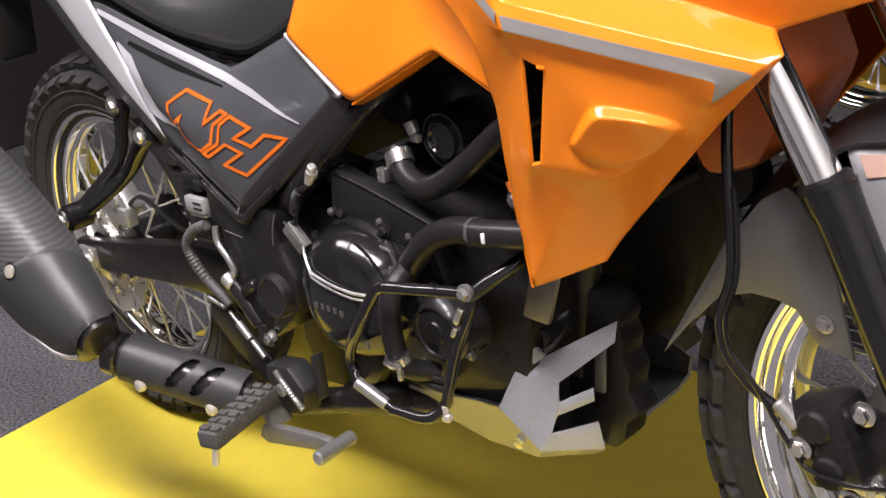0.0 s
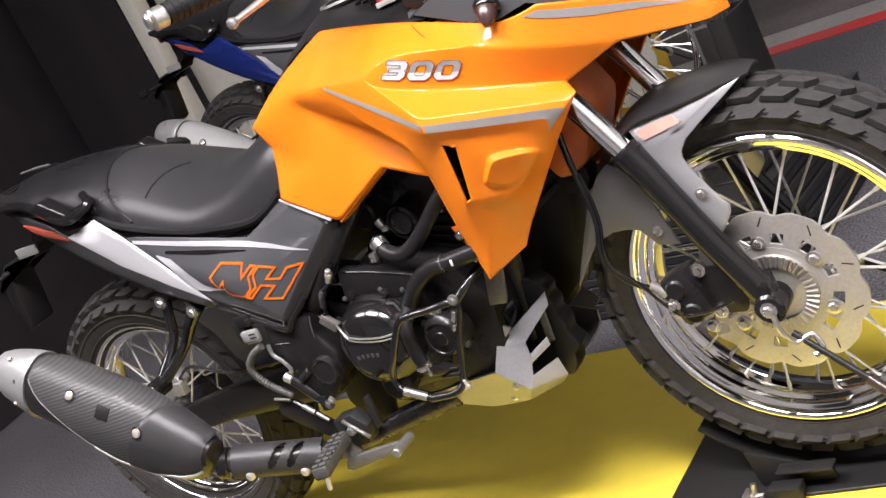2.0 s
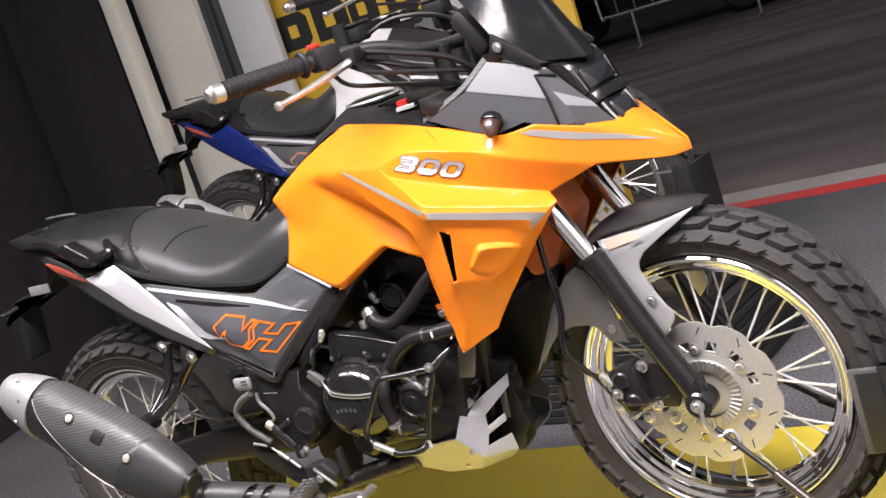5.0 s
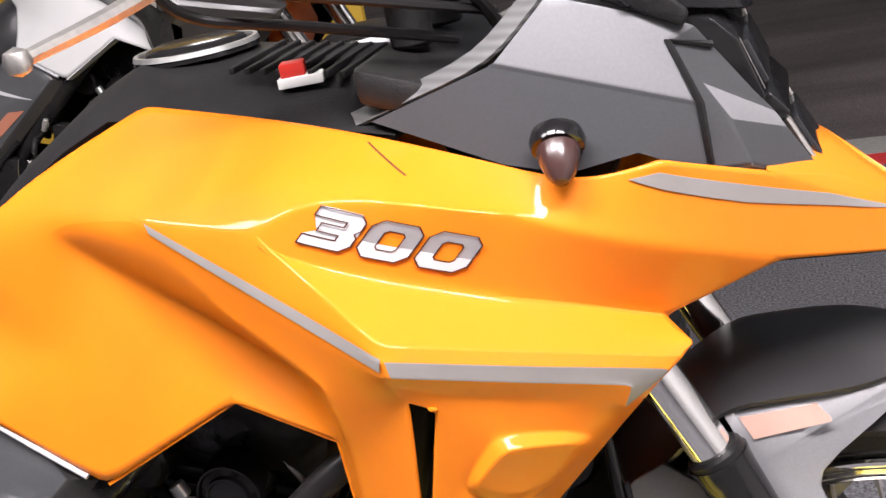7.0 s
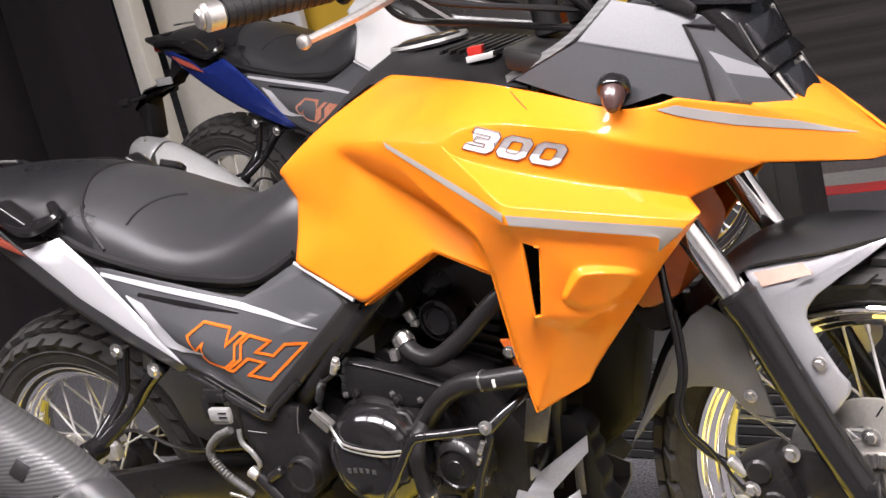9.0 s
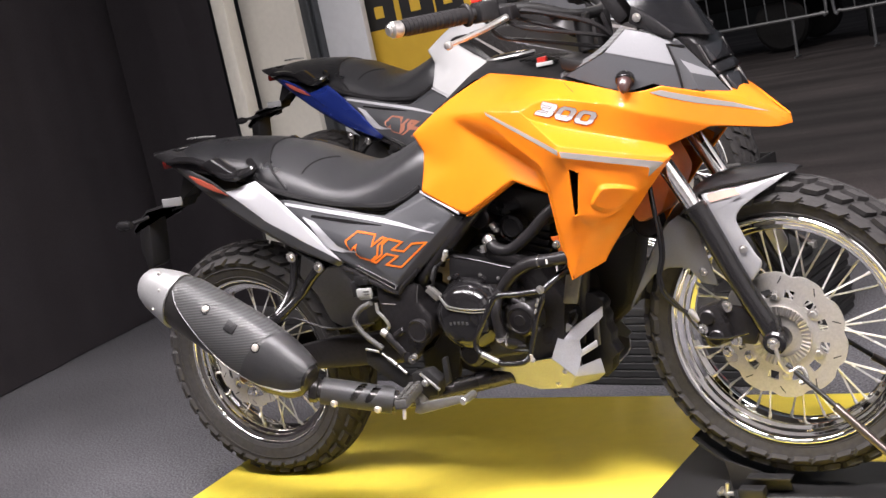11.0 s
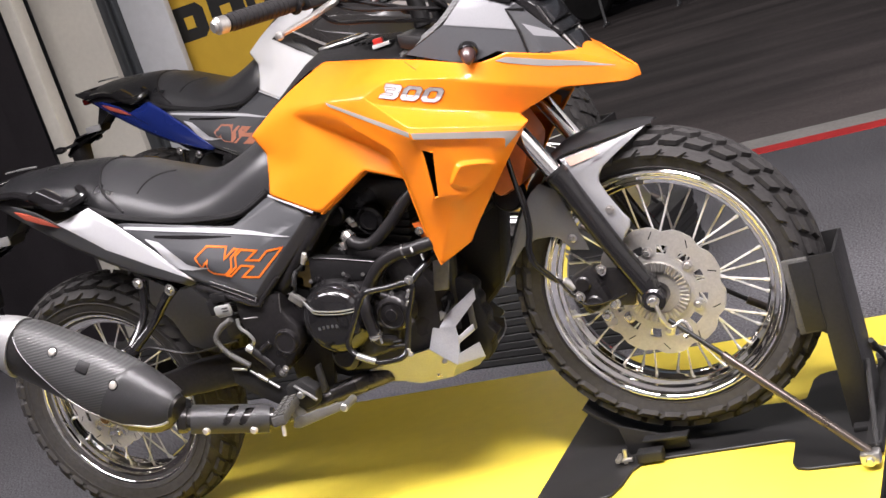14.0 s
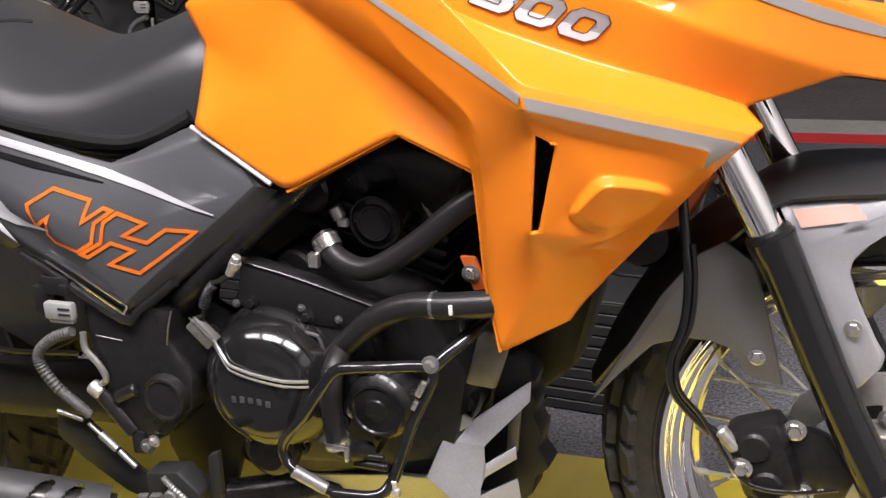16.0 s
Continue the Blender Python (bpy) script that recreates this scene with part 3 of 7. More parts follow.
FAIRING = [
    ("a2", "c0", "k1"), ("k1", "c0", "sL", "a3"), ("a3", "sL", "ru1", "t1"), ("t1", "ru1", "ru2", "t2"), ("t2", "ru2", "ru3"), ("t2", "ru3", "m4", "t3"), ("t3", "m4", "pu4", "t4"), ("t4", "pu4", "pu5", "a7"), ("a7", "pu5", "un1", "e1"),
    ("e1", "un1", "tipb", "b3"), ("e1", "b3", "bt2", "e2"), ("b3", "tipb", "tip", "bt2"),
    ("a2", "a2b", "m1", "c0"), ("a2b", "a2c", "m1"), ("a2c", "a1", "m1"), ("a1", "side", "m1"), ("m1", "side", "arch", "g1"), ("c0", "m1", "g1"), ("g1", "arch", "g2"), ("arch", "wl1", "g3", "g2"),
    ("c0", "g1", "lip1", "sL"), ("g1", "g2", "lip1"), ("g2", "g3", "lip2", "lip1"), ("sL", "lip1", "lip2", "vB"), ("sL", "vB", "vA", "shB", "u1"),
    ("sL", "u1", "ru1"), ("ru1", "u1", "pu1"), ("ru1", "pu1", "ru2"), ("ru2", "pu1", "pu2", "ru3"), ("ru3", "pu2", "pu3", "m4"),
    ("u1", "fo1", "pu1"), ("pu1", "fo1", "fo2", "pu2"), ("pu2", "fo2", "fo3", "pu3"), ("pu3", "fo3", "fo4", "pu4", "m4"), ("pu4", "fo4", "un2", "pu5"), ("pu5", "un2", "un1"),
    ("u1", "shB", "fo2", "fo1"), ("shB", "shM", "fo3", "fo2"), ("shM", "shC", "shD", "un2", "fo4", "fo3"), ("shB", "vA", "pM", "shM"), ("shM", "pM", "p2", "shC"), ("shC", "p2", "st2", "f1", "shD"),
    ("vA", "q1", "qM", "pM", 1), ("pM", "qM", "qh", "p2", 1), ("p2", "qh", "st2", 1), ("vA", "vB", "q1"), ("vB", "vtl", "sr1", "q1"), ("q1", "sr1", "srM", "qM"), ("qM", "srM", "sr2", "qh"), ("qh", "sr2", "st2"),
    ("sr1", "vtl", "vtr", "z1", "srM"), ("srM", "z1", "z2", "sr2"), ("sr2", "z2", "f1", "st2"), ("z2", "z3", "fe2", "f1"), ("vtr", "vbr", "z5", "z1"), ("vbr", "z4", "z5"), ("z3", "z4", "nf", "f2", "fe2"), ("z4", "vbr", "nf"),
    ("vB", "lip2", "wr2", "vtl"), ("vtl", "wr2", "vbl"), ("wr2", "wr1", "vbl"), ("vbl", "wr1", "wbot", "nf"), ("vbl", "nf", "vbr"), ("nf", "wbot", "f3", "f2"),
    ("lip2", "g3", "wl1", "wr2"), ("wl1", "wl2", "wr2"), ("wl2", "wl3", "wr1", "wr2"), ("wl3", "wbot", "wr1"),
    ("z1", "y1", "y2", "z2"), ("z2", "y2", "y3", "z3"), ("z3", "y3", "y4", "z4"), ("z4", "y4", "y5", "z5"), ("z5", "y5", "y1", "z1"), ("y1", "y5", "y4", "y3", "y2"),
]
TANK = {"a2", "a2b", "a2c", "a1", "k1", "a3", "c0", "g1", "g2", "g3", "m1", "side", "arch", "sL", "t1", "ru1", "wl1"}
FOLDS = [("sL ru1 ru2 ru3 m4", 0.75), ("m4 pu4 pu5 un1", 0.75), ("u1 pu1 pu2 pu3 m4", 0.78), ("u1 fo1 fo2 fo3 fo4 un2", 0.75), ("u1 shB", 0.75), ("shB shM shC shD", 0.72), ("shB vA", 0.6), ("sL u1", 0.70), ("sL lip1 lip2 wr2", 0.85), ("c0 sL", 0.4), ("c0 g1 g2 g3", 0.5),
         ("vA pM p2", 0.95), ("sL vB", 0.5), ("q1 qM qh st2", 0.95), ("p2 st2", 0.95), ("vA q1", 0.95), ("vA vB", 0.9), ("sr1 srM sr2", 0.42), ("vB vtl", 0.5), ("vB q1", 0.6), ("shC p2", 0.5), ("z1 z2 z3", 0.5), ("z3 z4 z5 z1", 0.5), ("y1 y2", 0.5), ("y4 y5 y1", 0.5),
         ("y2 y3 y4", 0.35), ("z1 y1", 0.4), ("z5 y5", 0.4), ("wr2 wr1", 0.35), ("vbl wbot", 0.4), ("nf vbr", 0.75), ("nf wbot", 0.65), ("vbl nf", 0.6), ("z4 nf", 0.5), ("e1 b3", 0.5), ("b3 tipb", 0.4), ("vtl wr2", 0.0)]
# screen cowl corners
C = {
    "c0": (1.068, -0.136, 0.942), "c1": (1.171, -0.157, 0.975), "c2": (1.210, -0.124, 1.012), "cT": (1.306, -0.106, 0.974), "i1": (1.288, -0.117, 0.967), "i2": (1.316, -0.098, 0.957), "i3": (1.341, -0.084, 0.917), "i4": (1.388, -0.050, 0.833),
    "i5": (1.336, -0.116, 0.871), "i6": (1.306, -0.130, 0.923), "bl": (1.306, -0.114, 0.936), "br": (1.353, -0.077, 0.900), "brb": (1.361, -0.071, 0.884), "blb": (1.324, -0.115, 0.906),
    "c5": (1.262, -0.155, 0.900), "c6": (1.213, -0.163, 0.893), "c7": (1.168, -0.163, 0.905), "c8": (1.380, -0.058, 0.829), "c9": (1.308, -0.122, 0.872),
}
COWL = [("c0", "c1", "i6", "c9", "c5", "c6", "c7", 1), ("c1", "c2", "cT", "i1", "i6"), ("i6", "i1", "bl", "blb", "i5", "c9", 1), ("i1", "cT", "i2", 1), ("i1", "i2", "i3", "br", "bl", 1), ("bl", "br", "brb", "blb", 2), ("blb", "brb", "i4", "i5", 1), ("c9", "i5", "i4", "c8", 2)]
# side panel under the seat
S = {
    "s1": (0.690, -0.165, 0.752), "s2": (0.799, -0.186, 0.683), "s3": (0.622, -0.216, 0.545), "s4": (0.598, -0.222, 0.541), "s5": (0.460, -0.222, 0.612), "s6": (0.270, -0.176, 0.775), "s7": (0.420, -0.186, 0.742), "s8": (0.578, -0.186, 0.703),
    "t1": (0.280, -0.180, 0.767), "t2": (0.424, -0.191, 0.734), "t3": (0.577, -0.195, 0.693), "t4": (0.725, -0.203, 0.668), "t5": (0.520, -0.234, 0.640), "t6": (0.380, -0.206, 0.700), "w1": (0.768, -0.197, 0.692), "w2": (0.602, -0.229, 0.556),
}
SIDE = [("s1", "s8", "t3", "t4", "w1"), ("s1", "w1", "s2", 2), ("s8", "s7", "t2", "t3"), ("s7", "s6", "t1", "t2"), ("t1", "s6", "s5", "t6"), ("t2", "t1", "t6", "t5", "t3"), ("t6", "s5", "s4", "w2", "t5"), ("t3", "t5", "w2", "w1", "t4"), ("w2", "s4", "s3", 2), ("w1", "w2", "s3", "s2", 2)]
WEDGE = ([(0.354, 0.726), (0.389, 0.712), (0.429, 0.678), (0.453, 0.652), (0.482, 0.641), (0.513, 0.637)], [(0.352, 0.724), (0.376, 0.703), (0.394, 0.673), (0.42, 0.648), (0.461, 0.637), (0.512, 0.635)])
STREAK = ([(0.296, 0.7631), (0.4204, 0.7365), (0.5118, 0.7148), (0.5824, 0.6985), (0.6278, 0.6868), (0.6747, 0.6711), (0.7157, 0.6584)], [(0.296, 0.757), (0.415, 0.729), (0.507, 0.708), (0.577, 0.691), (0.623, 0.68), (0.672, 0.667), (0.715, 0.657)])
HOLLOW = ([(0.38, 0.728), (0.485, 0.707), (0.575, 0.687)], [(0.376, 0.724), (0.48, 0.701), (0.574, 0.686)])


SEAT = [(-0.150, 0.075, 0.922, 0.900), (-0.090, 0.105, 0.927, 0.876), (0.020, 0.125, 0.924, 0.858), (0.110, 0.134, 0.914, 0.833), (0.165, 0.138, 0.906, 0.813), (0.205, 0.144, 0.892, 0.798), (0.260, 0.150, 0.880, 0.775),
        (0.330, 0.156, 0.850, 0.752), (0.400, 0.162, 0.819, 0.735), (0.460, 0.165, 0.812, 0.722), (0.520, 0.165, 0.823, 0.716), (0.580, 0.163, 0.843, 0.714), (0.630, 0.162, 0.862, 0.724), (0.668, 0.156, 0.876, 0.742), (0.690, 0.146, 0.878, 0.760)]


def seat_at(x, u):
    """A point of the saddle's skin at x, u of the way from its middle (0) over its shoulder (0.7) to its lower edge (1)."""
    w, zt, zb = (float(np.interp(x, [r[0] for r in SEAT], [r[k] for r in SEAT])) for k in (1, 2, 3))
    a = abs(u)
    drop = min(0.05, 0.45 * (zt - zb))
    if a < 0.7:
        return (x, u / 0.7 * (w - 0.022), zt - drop * (a / 0.7) ** 2)
    f = (a - 0.7) / 0.3
    return (x, math.copysign(w - 0.022 * (1 - math.sin(f * math.pi / 2)) + 0.004 * f, u), zt - drop + (zb - zt + drop) * f**1.3)


def seat_bm():
    """The stepped dual seat: rows across, from the tail to the tank."""
    rows = []
    fine = curve_through([(a, b, c) for a, b, c, _ in SEAT], 3)
    low = curve_through([(a, d, 0) for a, _, _, d in SEAT], 3)
    for (x, w, zt), (_, zb, _) in zip(fine, low):
        drop, row = min(0.05, 0.45 * (zt - zb)), []
        for k in range(25):
            u = -1 + k / 12
            a = abs(u)
            if a < 0.7:
                y, z = u / 0.7 * (w - 0.022), zt - drop * (a / 0.7) ** 2
            else:
                f = (a - 0.7) / 0.3
                y = math.copysign(w - 0.022 * (1 - math.sin(f * math.pi / 2)) + 0.004 * f, u)
                z = zt - drop + (zb - zt + drop) * f**1.3
            row.append((x, y, z))
        rows.append(row)
    bm = sheet(rows)
    bmesh.ops.holes_fill(bm, edges=[e for e in bm.edges if e.is_boundary], sides=0)
    return bm


def band(outline, width, place):
    """A closed outline drawn as a flat band of that width, laid by place(x, z)."""
    bm = bmesh.new()
    pts = [Vector(q) for q in outline]
    n, inner, outer = len(pts), [], []
    for i in range(n):
        a, b, c = pts[i - 1], pts[i], pts[(i + 1) % n]
        d1, d2 = (b - a).normalized(), (c - b).normalized()
        n1, n2 = Vector((-d1.y, d1.x)), Vector((-d2.y, d2.x))
        m = (n1 + n2).normalized()
        k = min(1 / max(m.dot(n1), 0.35), 2.2) * width / 2
        for row, s in ((inner, 1), (outer, -1)):
            q = b + m * k * s
            row.append(bm.verts.new(place(q.x, q.y)))
    for i in range(n):
        j = (i + 1) % n
        bm.faces.new((inner[i], inner[j], outer[j], outer[i]))
    bmesh.ops.solidify(bm, geom=bm.faces[:], thickness=0.0008)
    return bm


def ribbon(left, right, place, steps=5, across=4):
    """A print between two edge lines, fine enough to follow the surface below."""
    bm, rows = bmesh.new(), []
    for k in range((len(left) - 1) * steps + 1):
        i = min(k // steps, len(left) - 2)
        u = k / steps - i
        p, q = lerp(left[i], left[i + 1], u), lerp(right[i], right[i + 1], u)
        rows.append([bm.verts.new(place(*lerp(p, q, w / across))) for w in range(across + 1)])
    for r, s in zip(rows, rows[1:]):
        for w in range(across):
            bm.faces.new((r[w], r[w + 1], s[w + 1], s[w]))
    return bm


def filled(outline, place, hole=None):
    """A flat figure, with a hole of as many corners where one is given."""
    bm = bmesh.new()
    a = [bm.verts.new(place(*q)) for q in outline]
    if hole:
        b = [bm.verts.new(place(*q)) for q in hole]
        for i in range(len(a)):
            j = (i + 1) % len(a)
            bm.faces.new((a[i], a[j], b[j], b[i]))
    else:
        f = bm.faces.new(a)
        low = [bm.verts.new(v.co + Vector((0, 0.0006, 0))) for v in a]
        for i in range(len(a)):
            bm.faces.new((a[i - 1], low[i - 1], low[i], a[i]))
        bmesh.ops.triangulate(bm, faces=[f])
        return bm
    bmesh.ops.solidify(bm, geom=bm.faces[:], thickness=0.0006)
    return bm


ZIGZAG = [(0.490, 0.667), (0.521, 0.684), (0.569, 0.673), (0.562, 0.650), (0.587, 0.665), (0.597, 0.662), (0.577, 0.649), (0.574, 0.628), (0.557, 0.618), (0.525, 0.626), (0.516, 0.635), (0.520, 0.655), (0.501, 0.643)]
STEPPED = [(0.604, 0.660), (0.639, 0.650), (0.612, 0.636), (0.641, 0.629), (0.664, 0.644), (0.701, 0.643), (0.630, 0.595), (0.594, 0.604), (0.624, 0.620), (0.597, 0.628), (0.569, 0.612), (0.560, 0.615), (0.585, 0.628), (0.588, 0.650)]
OCTAGON = [(0.18, 0), (0.82, 0), (1, 0.2), (1, 0.8), (0.82, 1), (0.18, 1), (0, 0.8), (0, 0.2)]
OCT_HOLE = [(0.36, 0.25), (0.64, 0.25), (0.7, 0.32), (0.7, 0.68), (0.64, 0.75), (0.36, 0.75), (0.3, 0.68), (0.3, 0.32)]
THREE = [(0, 0.75), (0.66, 0.75), (0.66, 0.61), (0.22, 0.61), (0.22, 0.39), (0.66, 0.39), (0.66, 0.25), (0, 0.25), (0, 0), (0.84, 0), (1, 0.18), (1, 0.4), (0.92, 0.5), (1, 0.6), (1, 0.82), (0.84, 1), (0, 1)]
OCT_FOOT = [(0.18, 0), (0.82, 0), (1, 0.2), (1, 0.38), (0.7, 0.38), (0.7, 0.32), (0.64, 0.25), (0.36, 0.25), (0.3, 0.32), (0.3, 0.38), (0, 0.38), (0, 0.2)]
THREE_FOOT = [(0, 0), (0.84, 0), (1, 0.18), (1, 0.38), (0.66, 0.38), (0.66, 0.25), (0, 0.25)]


def dense(outline, step):
    """The same outline with more corners."""
    out = []
    for a, b in zip(outline, [*outline[1:], outline[0]]):
        n = max(1, math.ceil(math.dist(a, b) / step))
        out += [lerp(a, b, k / n) for k in range(n)]
    return out


def decals(bike, panels, plain):
    """Flat prints laid on the right fairing and side panel."""
    graph = bpy.context.evaluated_depsgraph_get()
    trees = {n: BVHTree.FromObject(ob, graph) for n, ob in panels.items()}
    def cast(tree, x, z, lift):
        hit = trees[tree].ray_cast(Vector((x, -1, z)), Vector((0, 1, 0)))
        return (x, (hit[0].y if hit[0] and hit[0].y < -0.01 else -0.22) - lift, z)
    on = lambda lift: (lambda x, z: cast("side_panel", x, z, lift))  # noqa: E731
    def cell(k, lift):
        def place(u, v):
            s = (k + 0.04 + u * 0.9) / 3
            return cast("side_fairing", 1.024 + 0.113 * s + v * 0.0225, 0.8835 - 0.0435 * s + v * 0.0225, lift)
        return place
    mark = lambda x, z: cast("side_panel", x - 0.008, z - 0.004, 0.0016)  # noqa: E731
    for outline in (ZIGZAG, STEPPED):
        if plain:
            part("emblem", filled(dense(outline, 0.008), mark), "faded_red", bike, "faded orange angular emblem")
        else:
            part("emblem_line", band(dense(outline, 0.008), 0.0042, mark), "orange_line", bike, "orange outline of an angular emblem")
    skin = lambda x, z: cast("side_fairing", x, z, 0.0014)  # noqa: E731
    part("panel_seam", filled(dense([(1.0675, 0.9310), (1.0687, 0.9310), (1.1022, 0.9105), (1.1010, 0.9105)], 0.01), lambda x, z: cast("side_fairing", x, z, 0.0006)), "seam_shade", bike)
    part("beak_stripe", filled(dense([(1.254, 0.884), (1.275, 0.885), (1.33, 0.859), (1.387, 0.832), (1.440, 0.800), (1.387, 0.823), (1.33, 0.846), (1.275, 0.873)], 0.012), skin), "stripe", bike, "grey pinstripe along the beak")
    part("slope_stripe", ribbon([(0.896, 0.901), (0.99, 0.8555), (1.0865, 0.8085)], [(0.900, 0.893), (0.99, 0.8465), (1.084, 0.7985)], lambda x, z: cast("side_fairing", x, z, 0.0012), 14, 5), "stripe", bike, "grey pinstripe along the slope")
    # The long streak also paints the bright highlight along the panel fold.
    part("streak", ribbon(*STREAK, on(0.0020)), "streak_silver", bike, "silver streak with the painted fold highlight under the seat")
    part("streak", ribbon(*WEDGE, on(0.0022)), "streak_silver", bike, "pale tapering streak")
    part("hollow", ribbon(*HOLLOW, on(0.0018)), "gloss_black", bike, "dark line above the streak")
    if plain:
        return
    for k, fig, hole, foot in ((0, THREE, None, THREE_FOOT), (1, OCTAGON, OCT_HOLE, OCT_FOOT), (2, OCTAGON, OCT_HOLE, OCT_FOOT)):
        d = part("numeral", filled(fig, cell(k, 0.0012), hole), "numeral_silver", bike, "two-tone silver numeral 3" if k == 0 else "two-tone silver numeral 0", 15)
        part("numeral_lower", filled(foot, cell(k, 0.0018)), "numeral_white", d, "", 15)
        part("numeral_edge", band(dense(fig, 0.3), 0.03, cell(k, 0.0021)), "edge_red", d, "", 15)
        if hole:
            part("numeral_edge", band(dense(hole, 0.3), 0.026, cell(k, 0.0021)), "edge_red", d, "", 15)


def fender(bike):
    rim_line = curve_through([(1.470, 0.026, 0.673), (1.435, 0.056, 0.676), (1.39, 0.082, 0.675), (1.33, 0.088, 0.671), (1.288, 0.090, 0.662), (1.245, 0.09, 0.625), (1.195, 0.08, 0.57), (1.14, 0.07, 0.50), (1.085, 0.05, 0.425)], 3)
    ridge = curve_through([(1.469, 0, 0.677), (1.435, 0, 0.684), (1.385, 0, 0.688), (1.33, 0, 0.687), (1.285, 0, 0.679), (1.24, 0, 0.654), (1.18, 0, 0.605), (1.115, 0, 0.515), (1.07, 0, 0.42)], 3)
    rows = []
    for e, m in zip(rim_line, ridge):
        rows.append([(m.x + (e.x - m.x) * abs(u), e.y * u, m.z + (e.z - m.z) * abs(u) ** 2.2) for u in [-1 + j / 5 for j in range(11)]])
    guard = part("front_mudguard", sheet(rows, 0.004), "guard_black", bike, "satin black plastic front mudguard", 60)
    for s in (-1, 1):
        def out(pts, y, b=0.003):
            bm = prism(pts, s * y, s * (y - 0.006), b)
            for v in bm.verts:
                v.co.y -= s * (0.052 * max(0.0, (v.co.x - 1.385) / 0.1) + 0.45 * max(0.0, v.co.z - 0.630))
            return bm
        part("mudguard_side", out([(1.288, 0.660), (1.343, 0.667), (1.39, 0.670), (1.431, 0.672), (1.462, 0.674), (1.434, 0.658), (1.403, 0.642), (1.376, 0.626), (1.362, 0.610), (1.359, 0.597), (1.369, 0.568), (1.387, 0.527), (1.396, 0.510), (1.393, 0.497), (1.370, 0.471), (1.346, 0.531), (1.324, 0.582), (1.310, 0.618)], 0.098), "fender_silver", guard, "satin silver mudguard side plate")
        part("mudguard_rear", out([(1.197, 0.511), (1.163, 0.500), (1.126, 0.462), (1.091, 0.422), (1.106, 0.448), (1.136, 0.498), (1.172, 0.558), (1.212, 0.606), (1.238, 0.622), (1.268, 0.60), (1.281, 0.550), (1.299, 0.466), (1.263, 0.474), (1.243, 0.504), (1.224, 0.510)], 0.094), "plate_grey", guard, "satin grey rear side plate")
        part("mudguard_bolt", bolt((1.365, s * 0.0985, 0.540), 0.006, 0.005, "y", s), "steel", guard)
        part("mudguard_bolt", bolt((1.272, s * 0.0945, 0.498), 0.006, 0.005, "y", s), "steel", guard)
        part("mudguard_emblem", out([(1.302, 0.656), (1.362, 0.663), (1.372, 0.650), (1.312, 0.640)], 0.0984, 0), "pale_orange", guard)


def seat(bike):
    skin = seat_bm()
    for f in skin.faces:
        c = f.calc_center_median()
        w = float(np.interp(c.x, [r[0] for r in SEAT], [r[1] for r in SEAT]))
        u = 0.7 * abs(c.y) / (w - 0.022) if abs(c.y) < w - 0.022 else 0.85
        f.material_index = int(len(f.verts) == 4 and c.x > float(np.interp(u, [0, 0.25, 0.45, 0.62, 0.74, 0.83, 0.9], [0.185, 0.188, 0.198, 0.215, 0.235, 0.262, 0.285])))
    base = part("seat", skin, ["vinyl", "vinyl_smooth"], bike, "black stepped vinyl saddle with a smoother rider part", 60)
    for s in (-1, 1):
        part("seat_seam", tube([seat_at(x, s * u) for x, u in ((0.185, 0.0), (0.188, 0.25), (0.198, 0.45), (0.215, 0.62), (0.235, 0.74), (0.262, 0.83), (0.285, 0.90))], 0.0032, 6, 4), "black_plastic", base)
    part("seat_seam", tube([seat_at(x, u) for x, u in ((0.316, -0.64), (0.319, -0.52), (0.329, -0.36), (0.345, -0.20), (0.362, -0.09))], 0.0024, 6, 4), "black_plastic", base)
    edge = [(0.02, 0.127, 0.858), (0.16, 0.140, 0.815), (0.26, 0.153, 0.772), (0.41, 0.165, 0.732), (0.50, 0.168, 0.718), (0.58, 0.167, 0.711), (0.63, 0.166, 0.722), (0.672, 0.16, 0.742)]
    for s in (-1, 1):
        part("seat_edge", tube([(x, s * (y - 0.001), z + 0.012) for x, y, z in edge], 0.0085, 8), "black_plastic", base)
        part("seat_pan", tube([(x, s * (y - 0.006), z - 0.002) for x, y, z in edge], 0.0075, 8), "gloss_black", base)


